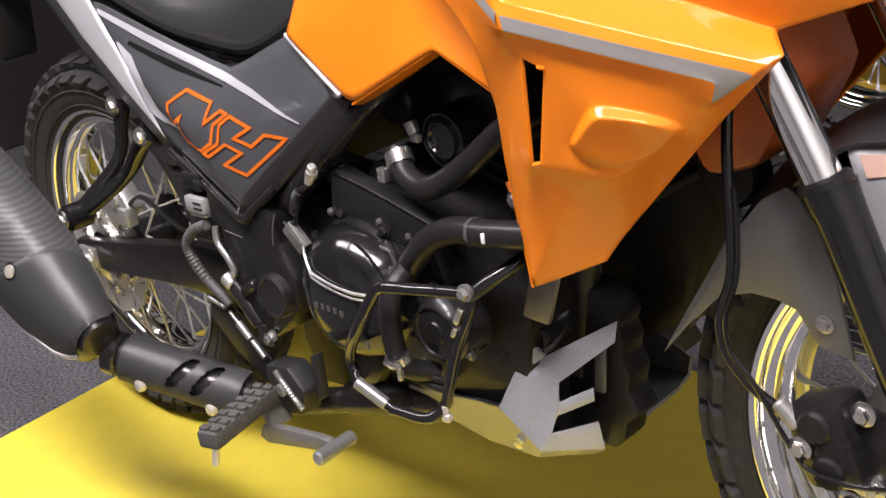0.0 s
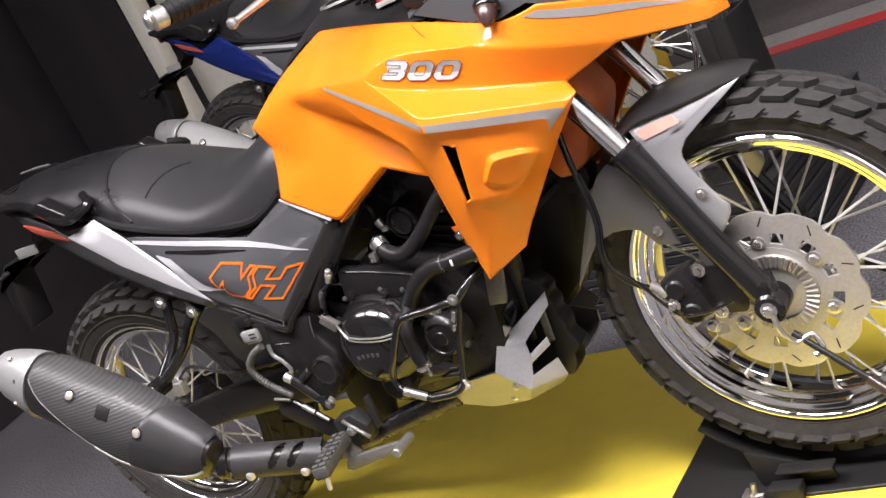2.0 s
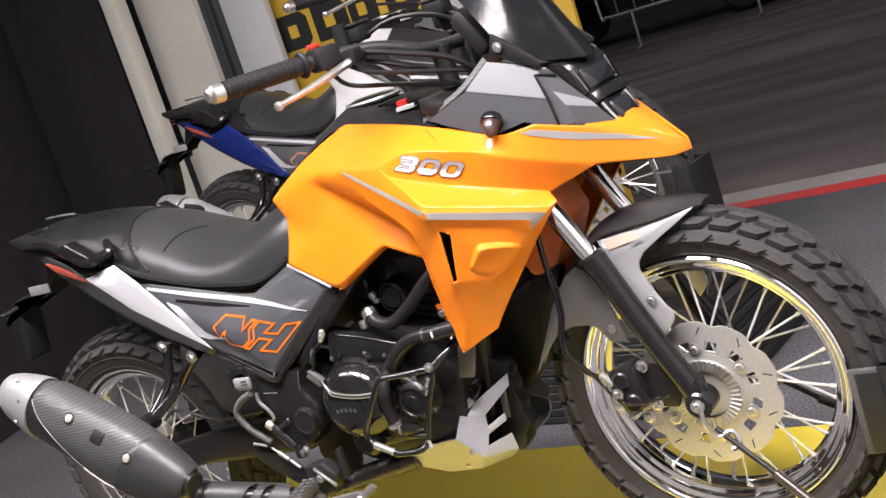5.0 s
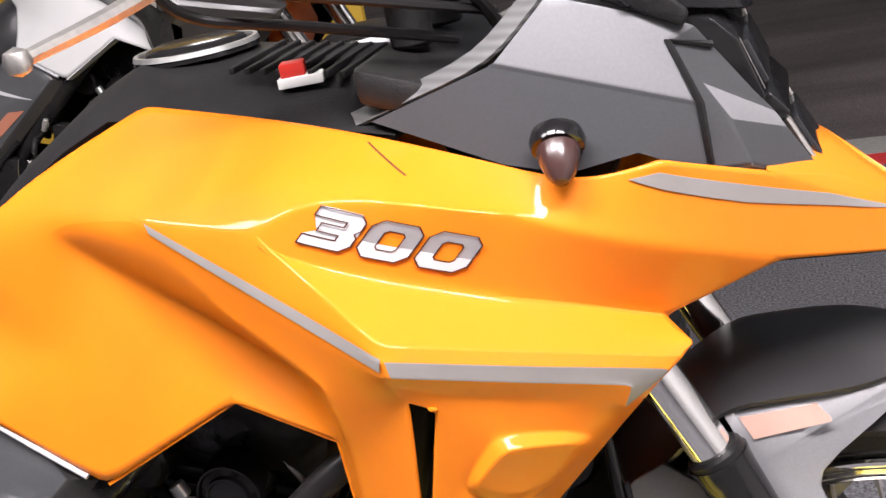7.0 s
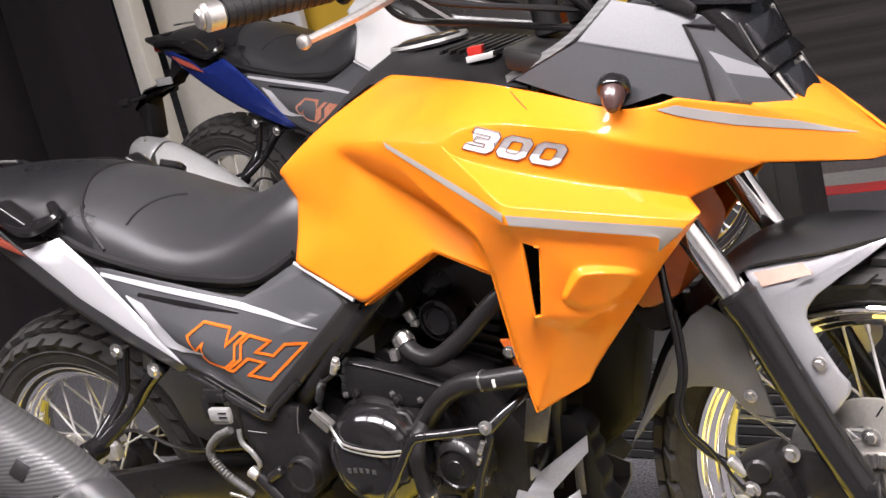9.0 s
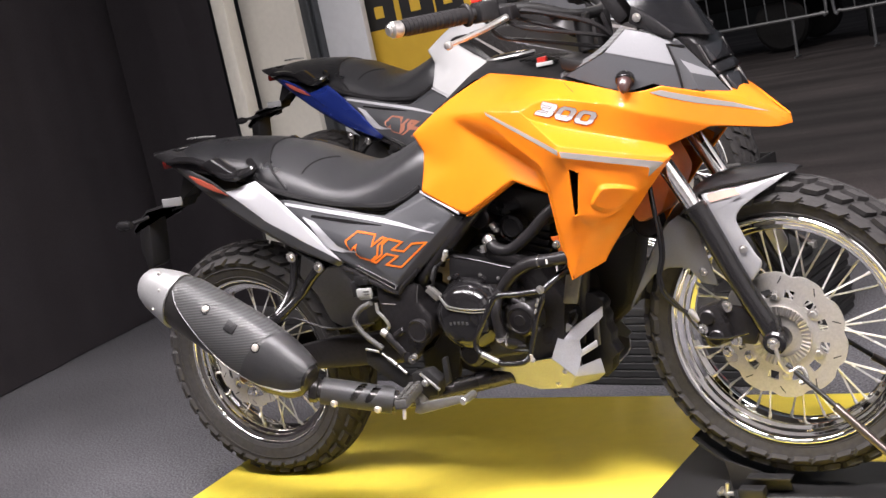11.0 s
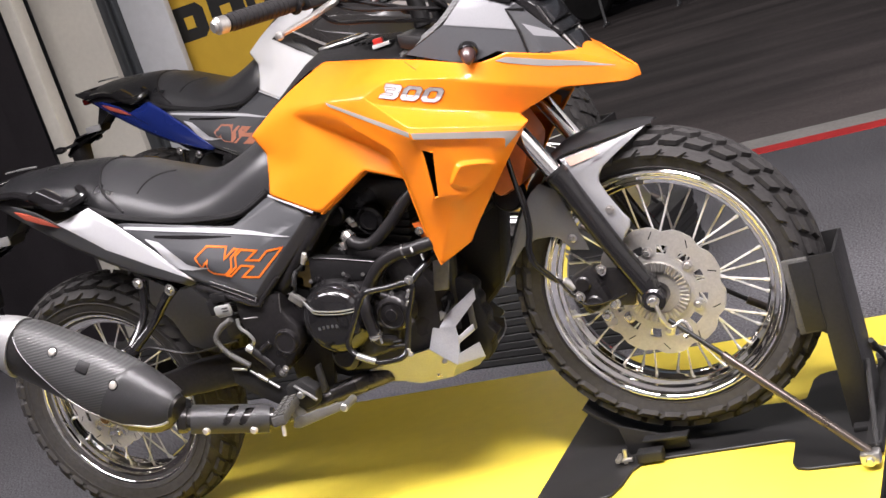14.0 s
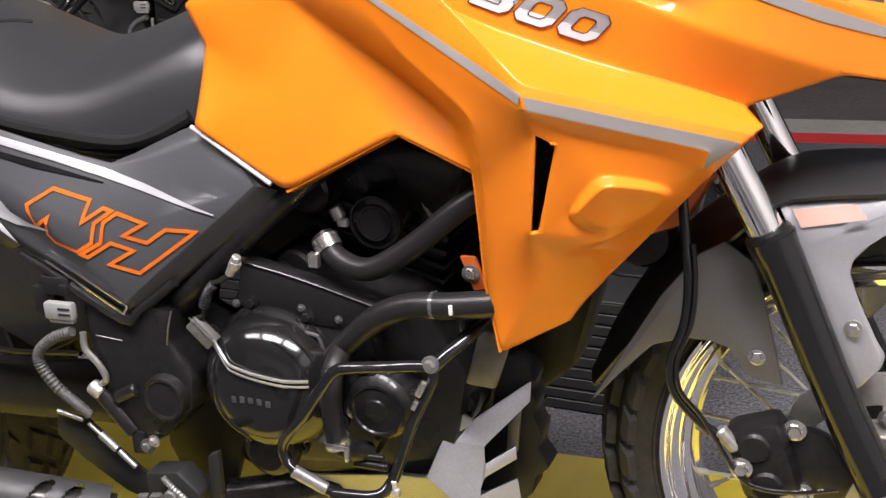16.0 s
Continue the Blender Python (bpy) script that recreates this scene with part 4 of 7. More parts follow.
def tail(bike, tail_paint):
    T = {"a": (-0.195, -0.075, 0.918), "b": (-0.060, -0.115, 0.872), "c": (0.030, -0.138, 0.838), "d": (0.088, -0.152, 0.802), "e": (0.205, -0.168, 0.822), "f": (0.264, -0.180, 0.779),
         "g": (0.360, -0.200, 0.700), "h": (0.462, -0.221, 0.612), "i": (0.440, -0.216, 0.604), "j": (0.255, -0.172, 0.655), "k": (0.095, -0.145, 0.742), "l": (-0.020, -0.120, 0.812), "m": (-0.170, -0.075, 0.898),
         "n": (0.225, -0.174, 0.716), "o": (0.345, -0.199, 0.664), "p": (0.010, -0.133, 0.815)}
    faces = [("d", "e", "f", "g", "h", "o", "n", 1), ("a", "b", "p", "l", "m"), ("b", "c", "d", "n", "p"), ("p", "n", "k", "l"), ("n", "o", "j", "k"), ("o", "h", "i", "j")]
    made = shell(T, faces)
    for bm in (made, mirrored(made)):
        panel("tail_panel", bm, ["black_tail" if tail_paint == "swoosh" else "blue", tail_paint], bike, "long tail side panel")
    for s in (-1, 1):
        part("tail_marking", prism([(-0.024, 0.857), (0.006, 0.845), (0.050, 0.822), (0.100, 0.789), (0.045, 0.811), (0.002, 0.832)], s * 0.150, s * 0.143, 0.001), "orange_red", bike, "orange-red tail marking")
        part("grab_rail", merge(tube([(-0.13, s * 0.10, 0.897), (-0.02, s * 0.13, 0.892), (0.05, s * 0.155, 0.876), (0.12, s * 0.168, 0.842), (0.17, s * 0.168, 0.842), (0.195, s * 0.15, 0.853), (0.17, s * 0.13, 0.868)], 0.010, 8),
                                prism([(0.045, 0.885), (0.085, 0.893), (0.14, 0.852), (0.175, 0.857), (0.18, 0.838), (0.13, 0.828), (0.10, 0.838)], s * 0.135, s * 0.172, 0.006)), "gloss_black", bike, "black grab rail")
    part("tail_bridge", prism([(-0.195, 0.92), (-0.14, 0.925), (0.02, 0.87), (0.10, 0.80), (0.02, 0.80), (-0.10, 0.86)], -0.10, 0.10, 0.012), "black_plastic", bike)
    part("rear_rack", box((-0.16, 0, 0.920), (0.09, 0.15, 0.008), 0.003), "gloss_black", bike, "small gloss black rear rack")
    # Thin bright rod added where the seat tail catches a highlight.
    part("tail_glint", tube([(-0.045, 0.002, 0.934), (-0.09, 0.002, 0.938), (-0.145, 0.002, 0.940)], 0.0028, 8, 3), "satin_alloy", bike, "thin bright rod in place of a highlight on the tail")
    part("tail_lamp", box((-0.20, 0, 0.885), (0.03, 0.09, 0.026), 0.008), "tail_red", bike, "dark red tail lamp")
    hold = part("plate_holder", prism([(-0.14, 0.86), (-0.08, 0.85), (-0.19, 0.785), (-0.33, 0.768), (-0.40, 0.716), (-0.39, 0.700), (-0.31, 0.748), (-0.2, 0.762)], -0.035, 0.035, 0.006), "black_plastic", bike, "black number plate bracket")
    part("mud_flap", prism([(-0.375, 0.715), (-0.325, 0.740), (-0.335, 0.68), (-0.35, 0.61), (-0.375, 0.60), (-0.385, 0.66)], -0.035, 0.035, 0.006), "black_plastic", hold, "black mud flap")
    part("reflector", box((-0.215, -0.039, 0.782), (0.075, 0.006, 0.024), 0.003), "smoked_grey", hold)
    for s in (-1, 1):
        part("rear_indicator", merge(tube([(-0.32, 0, 0.755), (-0.33, s * 0.05, 0.747), (-0.34, s * 0.08, 0.745)], 0.006, 8), lathe([(0.003, -0.035), (0.012, -0.02), (0.014, 0.0), (0.009, 0.022)], (-0.35, s * 0.1, 0.744), "x", 14)), "black_plastic", hold)


def chassis(bike):
    """Swing arm, shock, frame rails and the mudguard round the rear wheel."""
    for s in (-1, 1):
        part("swing_arm", prism([(-0.09, 0.300), (-0.09, 0.345), (0.0, 0.356), (0.30, 0.402), (0.52, 0.415), (0.55, 0.37), (0.52, 0.33), (0.2, 0.318), (0.0, 0.30)], s * 0.115, s * 0.085, 0.008), "engine_black", bike, "black box-section swing arm")
        part("axle_block", merge(box((-0.045, s * 0.118, 0.322), (0.05, 0.012, 0.035), 0.003), bolt((-0.035, s * 0.124, 0.322), 0.013, 0.012, "y", s)), "alloy", bike)
        part("frame_rail", tube([(0.86, s * 0.155, 0.735), (0.79, s * 0.175, 0.675), (0.655, s * 0.190, 0.560), (0.630, s * 0.165, 0.525), (0.625, s * 0.135, 0.46)], 0.0165, 12, 4), "engine_black", bike, "gloss black frame rail")
        part("subframe", tube([(0.60, s * 0.19, 0.54), (0.45, s * 0.19, 0.605), (0.34, s * 0.16, 0.61), (0.15, s * 0.13, 0.74)], 0.012, 10, 4), "gloss_black", bike)
        part("panel_trim", tube([(0.455, s * 0.216, 0.598), (0.50, s * 0.221, 0.580), (0.590, s * 0.224, 0.533), (0.612, s * 0.222, 0.545), (0.66, s * 0.215, 0.580)], 0.0055, 8, 4), "engine_black", bike, "black edge moulding")
        part("panel_edge", tube([(0.684, s * 0.180, 0.7475), (0.735, s * 0.192, 0.7215), (0.786, s * 0.2005, 0.6935)], 0.0026, 8, 2), "swoosh", bike, "thin silver edge")
        # Thin chrome rods draw the highlights along the black moulding.
        part("trim_highlight", tube([(0.499, s * 0.2255, 0.606), (0.550, s * 0.229, 0.5805), (0.602, s * 0.230, 0.552)], 0.0010, 6, 2, False), "chrome", bike)
        part("trim_highlight", tube([(0.497, s * 0.2255, 0.598), (0.550, s * 0.229, 0.569), (0.596, s * 0.230, 0.5425)], 0.0013, 6, 2, False), "chrome", bike)
        part("trim_highlight", tube([(0.596, s * 0.230, 0.5425), (0.602, s * 0.230, 0.552)], 0.0014, 6, 2, False), "chrome", bike)
    part("pivot_plate", prism([(0.60, 0.525), (0.645, 0.545), (0.69, 0.52), (0.675, 0.44), (0.685, 0.36), (0.66, 0.29), (0.60, 0.285), (0.575, 0.34)], -0.158, -0.140, 0.004), "black_plastic", bike, "black frame pivot plate")
    plate = part("side_plate", prism([(0.535, 0.578), (0.60, 0.558), (0.650, 0.545), (0.640, 0.505), (0.668, 0.465), (0.662, 0.425), (0.620, 0.385), (0.575, 0.36), (0.545, 0.42), (0.53, 0.50)], -0.220, -0.10, 0.010), "engine_black", bike, "smooth black side plate")
    part("plate_line", tube([(0.650, -0.217, 0.545), (0.645, -0.2205, 0.525), (0.6405, -0.2205, 0.505)], 0.0011, 6, 2), "cast_edge", plate)
    part("plate_line", tube([(0.545, -0.2205, 0.508), (0.580, -0.2205, 0.5045)], 0.0009, 6, 2), "cast_edge", plate)
    part("pivot_cap", lathe([(0.0, -0.010), (0.021, -0.010), (0.0235, -0.012), (0.026, -0.0115), (0.028, -0.006), (0.0285, 0.04)], (0.632, -0.221, 0.441), "y", 32), "engine_black", bike, "round black pivot cap")
    part("inner_mudguard", merge(prism([(0.215, 0.62), (0.30, 0.60), (0.37, 0.52), (0.385, 0.42), (0.33, 0.395), (0.26, 0.43), (0.235, 0.50), (0.19, 0.555)], -0.075, 0.075, 0.012)), "mudguard_grey", bike, "dark grey inner mudguard")
    damper = part("shock", rod((0.42, 0, 0.62), (0.34, 0, 0.38), 0.022), "black_steel", bike, "rear shock absorber")
    turn = toward((0.42, 0, 0.62), (0.34, 0, 0.38))
    part("spring", tube([Vector((0.415, 0, 0.605)) + turn @ Vector((0.038 * math.cos(k * 0.7), 0.038 * math.sin(k * 0.7), 0.21 * k / 70)) for k in range(71)], 0.005, 8, 1), "black_steel", damper)
    hang = part("muffler_hanger", merge(tube([(0.278, -0.172, 0.632), (0.272, -0.176, 0.600), (0.258, -0.186, 0.550), (0.236, -0.248, 0.492)], [0.013, 0.010, 0.009, 0.012], 10, 4), tube([(0.374, -0.192, 0.606), (0.340, -0.194, 0.580), (0.290, -0.198, 0.535), (0.240, -0.250, 0.490)], [0.015, 0.012, 0.010, 0.013], 10, 4),
                                        rod((0.238, -0.275, 0.490), (0.238, -0.235, 0.490), 0.019, 18, 0.004)), "gloss_black", bike, "gloss black forked muffler hanger")
    for x, y, z in ((0.279, -0.186, 0.630), (0.374, -0.208, 0.604), (0.238, -0.277, 0.491)):
        part("hanger_bolt", bolt((x, y, z), 0.009, 0.007), "steel", hang)
    part("rear_calliper", merge(box((0.075, -0.098, 0.425), (0.075, 0.035, 0.05), 0.008, Matrix.Rotation(radians(-35), 4, "Y")), box((0.105, -0.112, 0.415), (0.03, 0.02, 0.03), 0.004), rod((0.08, -0.12, 0.44), (0.08, -0.09, 0.44), 0.012)), "alloy", bike, "worn alloy rear brake calliper")
    part("rear_brake_line", tube([(0.10, -0.105, 0.43), (0.18, -0.12, 0.46), (0.30, -0.13, 0.43), (0.45, -0.14, 0.44)], 0.0035, 6), "hose", bike)


def engine(bike):
    case = part("crankcase", merge(prism([(0.625, 0.345), (0.66, 0.50), (0.71, 0.575), (0.80, 0.605), (0.92, 0.56), (0.975, 0.47), (0.95, 0.36), (0.88, 0.315), (0.70, 0.305)], -0.150, 0.150, 0.018),
                                   prism([(0.685, 0.42), (0.725, 0.56), (0.80, 0.585), (0.875, 0.53), (0.90, 0.43), (0.86, 0.36), (0.745, 0.35)], -0.184, -0.145, 0.012)), "engine_black", bike, "black painted crankcase")
    cover = part("clutch_cover", lathe([(0.0, -0.056), (0.022, -0.0555), (0.042, -0.053), (0.056, -0.048), (0.066, -0.040), (0.0745, -0.028), (0.081, -0.014), (0.0845, 0.0), (0.086, 0.03)], (0.757, -0.186, 0.463), "y", 64), "gloss_black", case, "glossy black round clutch cover")
    # Two bright lines laid over the clutch cover as its highlight.
    ridge = [(0.694, -0.216, 0.527), (0.705, -0.224, 0.520), (0.716, -0.233, 0.514), (0.7285, -0.2395, 0.5015), (0.737, -0.2425, 0.498), (0.761, -0.2432, 0.4920), (0.797, -0.2405, 0.4860), (0.821, -0.2300, 0.4835)]
    for drop, r in ((0.0, 0.0019), (0.0062, 0.0014)):
        part("cover_glint", tube([(x, y - 0.0002, z - drop) for x, y, z in ridge], r, 8, 2), "satin_alloy", case, "thin bright line in place of the cover's highlight")
    for rad, y, r in ((0.0655, -0.2262, 0.0016), (0.074, -0.2145, 0.0018)):
        part("cover_arc", tube([(0.757 + rad * math.cos(a), y, 0.463 + rad * math.sin(a)) for a in (radians(22 + 8 * k) for k in range(7))], r, 6, 2), "gloss_black", case)
    part("marking", merge(*[box((0.733 + 0.0105 * k, -0.2418, 0.458 + 0.0012 * k - 0.0004 * k * k), (0.006, 0.0015, 0.0075), 0.0005) for k in range(5)]), "mark_grey", case, "small raised lettering as plain bars")
    part("case_ridge", tube([(0.791, -0.198, 0.529), (0.806, -0.198, 0.5255), (0.820, -0.197, 0.522), (0.8235, -0.196, 0.510), (0.828, -0.196, 0.497)], 0.0024, 8, 2), "cast_edge", case, "paler cast edge")
    part("cover_seam", tube([(0.697, -0.204, 0.418), (0.716, -0.220, 0.4235), (0.757, -0.232, 0.426), (0.797, -0.222, 0.429)], 0.0014, 6, 4), "cast_edge", case)
    for a in range(8):
        ang = math.tau * (a + 0.3) / 8
        part("cover_bolt", bolt((0.757 + 0.09 * math.cos(ang), -0.186, 0.463 + 0.09 * math.sin(ang)), 0.006, 0.006), "engine_black", case)
    part("lower_cover", lathe([(0.0, -0.012), (0.022, -0.012), (0.032, -0.004), (0.034, 0.01)], (0.745, -0.198, 0.376), "y", 24), "engine_black", case)
    part("water_pump", lathe([(0.0, -0.026), (0.012, -0.026), (0.0135, -0.024), (0.026, -0.0225), (0.0275, -0.0245), (0.030, -0.0245), (0.032, -0.018), (0.038, -0.012), (0.041, 0.02)], (0.889, -0.188, 0.448), "y", 32), "engine_black", bike, "black water pump housing")
    for a in range(6):
        ang = math.tau * (a + 0.35) / 6
        part("pump_bolt", bolt((0.889 + 0.0405 * math.cos(ang), -0.194, 0.448 + 0.0405 * math.sin(ang)), 0.0045, 0.005), "cast_edge" if a % 2 else "engine_black", case)
    for a, b, r in (((0.872, -0.196, 0.492), (0.906, -0.190, 0.470), 0.008), ((0.858, -0.214, 0.383), (0.896, -0.208, 0.378), 0.005), ((0.862, -0.214, 0.392), (0.892, -0.208, 0.389), 0.004)):
        part("pump_spout", rod(a, b, r, 10, 0.001), "engine_black", case)
    fins = [box((0.845 + 0.012 * k * 0.28, 0, 0.565 + 0.017 * k), (0.175, 0.21, 0.006), 0.001, Matrix.Rotation(radians(16), 4, "Y")) for k in range(5)]
    head = part("cylinder", box((0.855, 0, 0.60), (0.155, 0.19, 0.11), 0.01, Matrix.Rotation(radians(16), 4, "Y")), "engine_black", bike, "black finned cylinder")
    for bm in fins:
        part("fin", bm, "engine_black", head)
    part("cylinder_head", merge(box((0.885, 0, 0.685), (0.165, 0.235, 0.075), 0.014, Matrix.Rotation(radians(16), 4, "Y")), box((0.898, 0, 0.735), (0.14, 0.20, 0.04), 0.012, Matrix.Rotation(radians(16), 4, "Y"))), "engine_black", head)
    part("cam_cover", lathe([(0.0, -0.016), (0.016, -0.016), (0.0175, -0.0185), (0.0195, -0.0185), (0.0205, -0.014), (0.026, -0.013), (0.0275, -0.0155), (0.0295, -0.0155), (0.031, -0.008), (0.033, 0.012)], (0.878, -0.136, 0.640), "y", 36), "gloss_black", head, "round black cam cover")
    part("rib_plate", prism([(0.728, 0.598), (0.737, 0.600), (0.80, 0.5845), (0.905, 0.5535), (0.910, 0.545), (0.84, 0.527), (0.80, 0.531), (0.716, 0.545), (0.722, 0.575)], -0.186, -0.165, 0.0025), "black_plastic", case, "flat black cover plate")
    part("plate_edge", tube([(0.733, -0.1865, 0.5975), (0.80, -0.1865, 0.5825), (0.907, -0.1865, 0.5515)], 0.0013, 6, 3), "engine_black", case)
    part("oil_cap", merge(lathe([(0.0, -0.014), (0.020, -0.014), (0.0235, -0.011), (0.0245, 0.0), (0.0245, 0.02)], (0.776, -0.142, 0.580), "y", 28), box((0.776, -0.157, 0.580), (0.034, 0.004, 0.008), 0.0015, Matrix.Rotation(radians(30), 4, "Y"))), "black_plastic", case, "round black cap")
    for x, z in ((0.716, 0.548), (0.798, 0.549), (0.782, 0.538), (0.842, 0.539)):
        part("case_bolt", bolt((x, -0.186, z), 0.0032, 0.004), "cast_edge", case)
    # throttle body side and intake
    part("throttle_body", merge(rod((0.76, -0.09, 0.70), (0.84, -0.07, 0.69), 0.03), rod((0.79, -0.135, 0.665), (0.79, -0.06, 0.665), 0.026, 18, 0.004), box((0.80, -0.10, 0.72), (0.06, 0.05, 0.04), 0.006)), "engine_black", bike)
    part("frame_spine", prism([(0.60, 0.50), (0.64, 0.70), (0.85, 0.78), (1.06, 0.78), (1.10, 0.60), (1.04, 0.40), (0.95, 0.33), (0.68, 0.33)], 0.03, 0.11, 0.02), "black_plastic", bike, "dark inner frame and left engine side")
    part("air_box", prism([(0.62, 0.74), (0.80, 0.80), (0.98, 0.80), (0.97, 0.755), (0.85, 0.725), (0.75, 0.67), (0.62, 0.55), (0.55, 0.60)], -0.13, 0.13, 0.02), "black_plastic", bike, "black air box behind the fairing")
    sensor = part("sensor_plug", merge(tube([(0.747, -0.224, 0.615), (0.738, -0.224, 0.599), (0.727, -0.224, 0.591), (0.712, -0.223, 0.583), (0.699, -0.222, 0.561), (0.694, -0.221, 0.545), (0.681, -0.221, 0.54)], 0.0032, 8, 3), tube([(0.715, -0.2235, 0.585), (0.707, -0.2235, 0.576), (0.697, -0.2225, 0.556)], [0.0052 + 0.0012 * (k % 2) for k in range(25)], 8, 12)), "black_plastic", bike, "black sensor lead with a metal plug")
    part("plug_tip", merge(rod((0.737, -0.225, 0.598), (0.75, -0.226, 0.62), 0.0052, 10, 0.001), rod((0.7435, -0.225, 0.607), (0.747, -0.2255, 0.613), 0.0068, 10)), "alloy", sensor)
    part("plug_block", box((0.6915, -0.221, 0.5255), (0.036, 0.012, 0.019), 0.002, Matrix.Rotation(radians(45), 4, "Y")), "bracket_grey", sensor, "grey rectangular plug")
    part("plug_rim", tube([(0.679, -0.2265, 0.544), (0.707, -0.2275, 0.5175)], 0.0012, 6, 1, False), "cast_edge", sensor)
    part("vent_fitting", merge(rod((0.832, -0.152, 0.656), (0.838, -0.152, 0.643), 0.0075, 12, 0.001), box((0.843, -0.156, 0.640), (0.012, 0.008, 0.009), 0.002)), "satin_alloy", bike)
    part("head_stay", rod((0.885, -0.112, 0.712), (0.935, -0.116, 0.628), 0.0028, 8), "satin_alloy", bike, "thin bright engine stay")
    tab = part("fairing_tab", prism([(0.982, 0.618), (0.999, 0.618), (1.012, 0.584), (0.996, 0.580)], -0.176, -0.170, 0.002), "brown", bike, "orange fixing tab")
    part("tab_bolt", bolt((0.994, -0.176, 0.600), 0.0065, 0.005), "steel", tab)
    part("cooling_fin_hose", tube([(0.74, -0.10, 0.56), (0.70, -0.15, 0.60), (0.68, -0.15, 0.57)], 0.008, 8), "hose", bike)
    # hoses
    h = part("coolant_hose", tube([(0.822, -0.168, 0.628), (0.845, -0.178, 0.606), (0.885, -0.185, 0.600), (0.935, -0.182, 0.628), (0.985, -0.175, 0.668), (1.03, -0.16, 0.695)], 0.0128, 12, 5), "hose", bike, "black coolant hose with a steel clip")
    part("hose_clip", merge(rod((0.825, -0.169, 0.626), (0.833, -0.173, 0.615), 0.0152, 14), box((0.822, -0.19, 0.608), (0.012, 0.01, 0.016), 0.002)), "steel", h)
    h = part("coolant_hose", tube([(0.815, -0.18, 0.475), (0.85, -0.197, 0.512), (0.895, -0.205, 0.552), (0.935, -0.205, 0.570), (0.98, -0.205, 0.574), (1.05, -0.19, 0.578)], 0.0142, 12, 5), "hose", bike, "black coolant hose with a steel clip")
    part("hose_clip", rod((0.962, -0.2055, 0.573), (0.966, -0.2055, 0.5735), 0.0152, 16), "cast_edge", h)
    part("hose_mark", box((0.986, -0.2185, 0.575), (0.004, 0.003, 0.011), 0.001), "label", h)
    h = part("coolant_hose", tube([(0.850, -0.20, 0.512), (0.850, -0.228, 0.495), (0.849, -0.236, 0.458), (0.853, -0.232, 0.412), (0.870, -0.20, 0.390)], 0.0118, 12, 4), "hose", bike, "black coolant hose with a steel clip")
    part("hose_clip", merge(rod((0.851, -0.236, 0.424), (0.852, -0.234, 0.415), 0.0145, 16), box((0.860, -0.251, 0.421), (0.026, 0.006, 0.006), 0.0015), box((0.870, -0.251, 0.414), (0.005, 0.006, 0.018), 0.0015)), "steel", h)
    part("down_pipe", tube([(0.935, -0.08, 0.53), (0.945, -0.115, 0.48), (0.940, -0.130, 0.42), (0.915, -0.130, 0.36), (0.86, -0.12, 0.315)], 0.0165, 14, 4), "pipe", bike, "dark exhaust header pipe")
    # crash bar
    bar = part("crash_bar", merge(tube([(0.848, -0.253, 0.367), (0.818, -0.262, 0.388), (0.799, -0.256, 0.400), (0.799, -0.258, 0.422), (0.832, -0.269, 0.463), (0.864, -0.266, 0.508), (0.874, -0.264, 0.517), (0.888, -0.262, 0.521), (0.920, -0.240, 0.5155), (0.957, -0.229, 0.515), (0.966, -0.227, 0.508), (0.961, -0.229, 0.490), (0.941, -0.231, 0.452), (0.922, -0.233, 0.402), (0.911, -0.233, 0.377), (0.896, -0.247, 0.365), (0.848, -0.253, 0.365)], 0.0064, 12, 5),
                                       tube([(0.964, -0.227, 0.512), (0.985, -0.205, 0.530), (1.01, -0.16, 0.55)], 0.0078, 10, 3)), "gloss_black", bike, "gloss black tubular crash bar")
    part("bar_sleeve", rod((0.811, -0.265, 0.394), (0.843, -0.255, 0.3705), 0.0072, 12, 0.001), "satin_alloy", bar, "bare metal sleeve")
    part("bar_nut", merge(bolt((0.965, -0.232, 0.519), 0.0062, 0.007), rod((0.965, -0.227, 0.519), (0.965, -0.232, 0.519), 0.0085, 16, 0.001)), "satin_alloy", bar)
    part("bar_clip", merge(box((0.955, -0.236, 0.493), (0.008, 0.006, 0.020), 0.002, Matrix.Rotation(radians(28), 4, "Y")), box((0.947, -0.237, 0.474), (0.006, 0.006, 0.012), 0.002, Matrix.Rotation(radians(28), 4, "Y"))), "steel", bar)
    part("stud", merge(rod((0.914, -0.235, 0.381), (0.914, -0.235, 0.370), 0.0042, 10, 0.001), box((0.915, -0.235, 0.366), (0.011, 0.009, 0.009), 0.002)), "pale_metal", bar)
    # wiring and rear master cylinder
    part("wiring_sleeve", tube([(0.519, -0.229, 0.514), (0.485, -0.229, 0.500), (0.462, -0.228, 0.474), (0.478, -0.224, 0.437), (0.515, -0.217, 0.400)], [0.0062 + 0.0011 * (k % 2) for k in range(65)], 10, 16), "sleeve", bike, "grey corrugated wiring sleeve")
    part("brake_hose", tube([(0.530, -0.224, 0.512), (0.531, -0.226, 0.492), (0.546, -0.226, 0.474), (0.552, -0.224, 0.455), (0.536, -0.220, 0.443)], 0.004, 8), "satin_alloy", bike)
    part("master_cylinder", merge(rod((0.532, -0.218, 0.44), (0.575, -0.215, 0.385), 0.011, 10, 0.002), box((0.582, -0.215, 0.375), (0.02, 0.016, 0.03), 0.003), rod((0.560, -0.22, 0.43), (0.590, -0.22, 0.445), 0.008, 8, 0.002)), "engine_black", bike, "rear brake master cylinder")
    part("banjo_fitting", rod((0.527, -0.222, 0.444), (0.541, -0.222, 0.434), 0.0095, 10, 0.002), "alloy", bike)
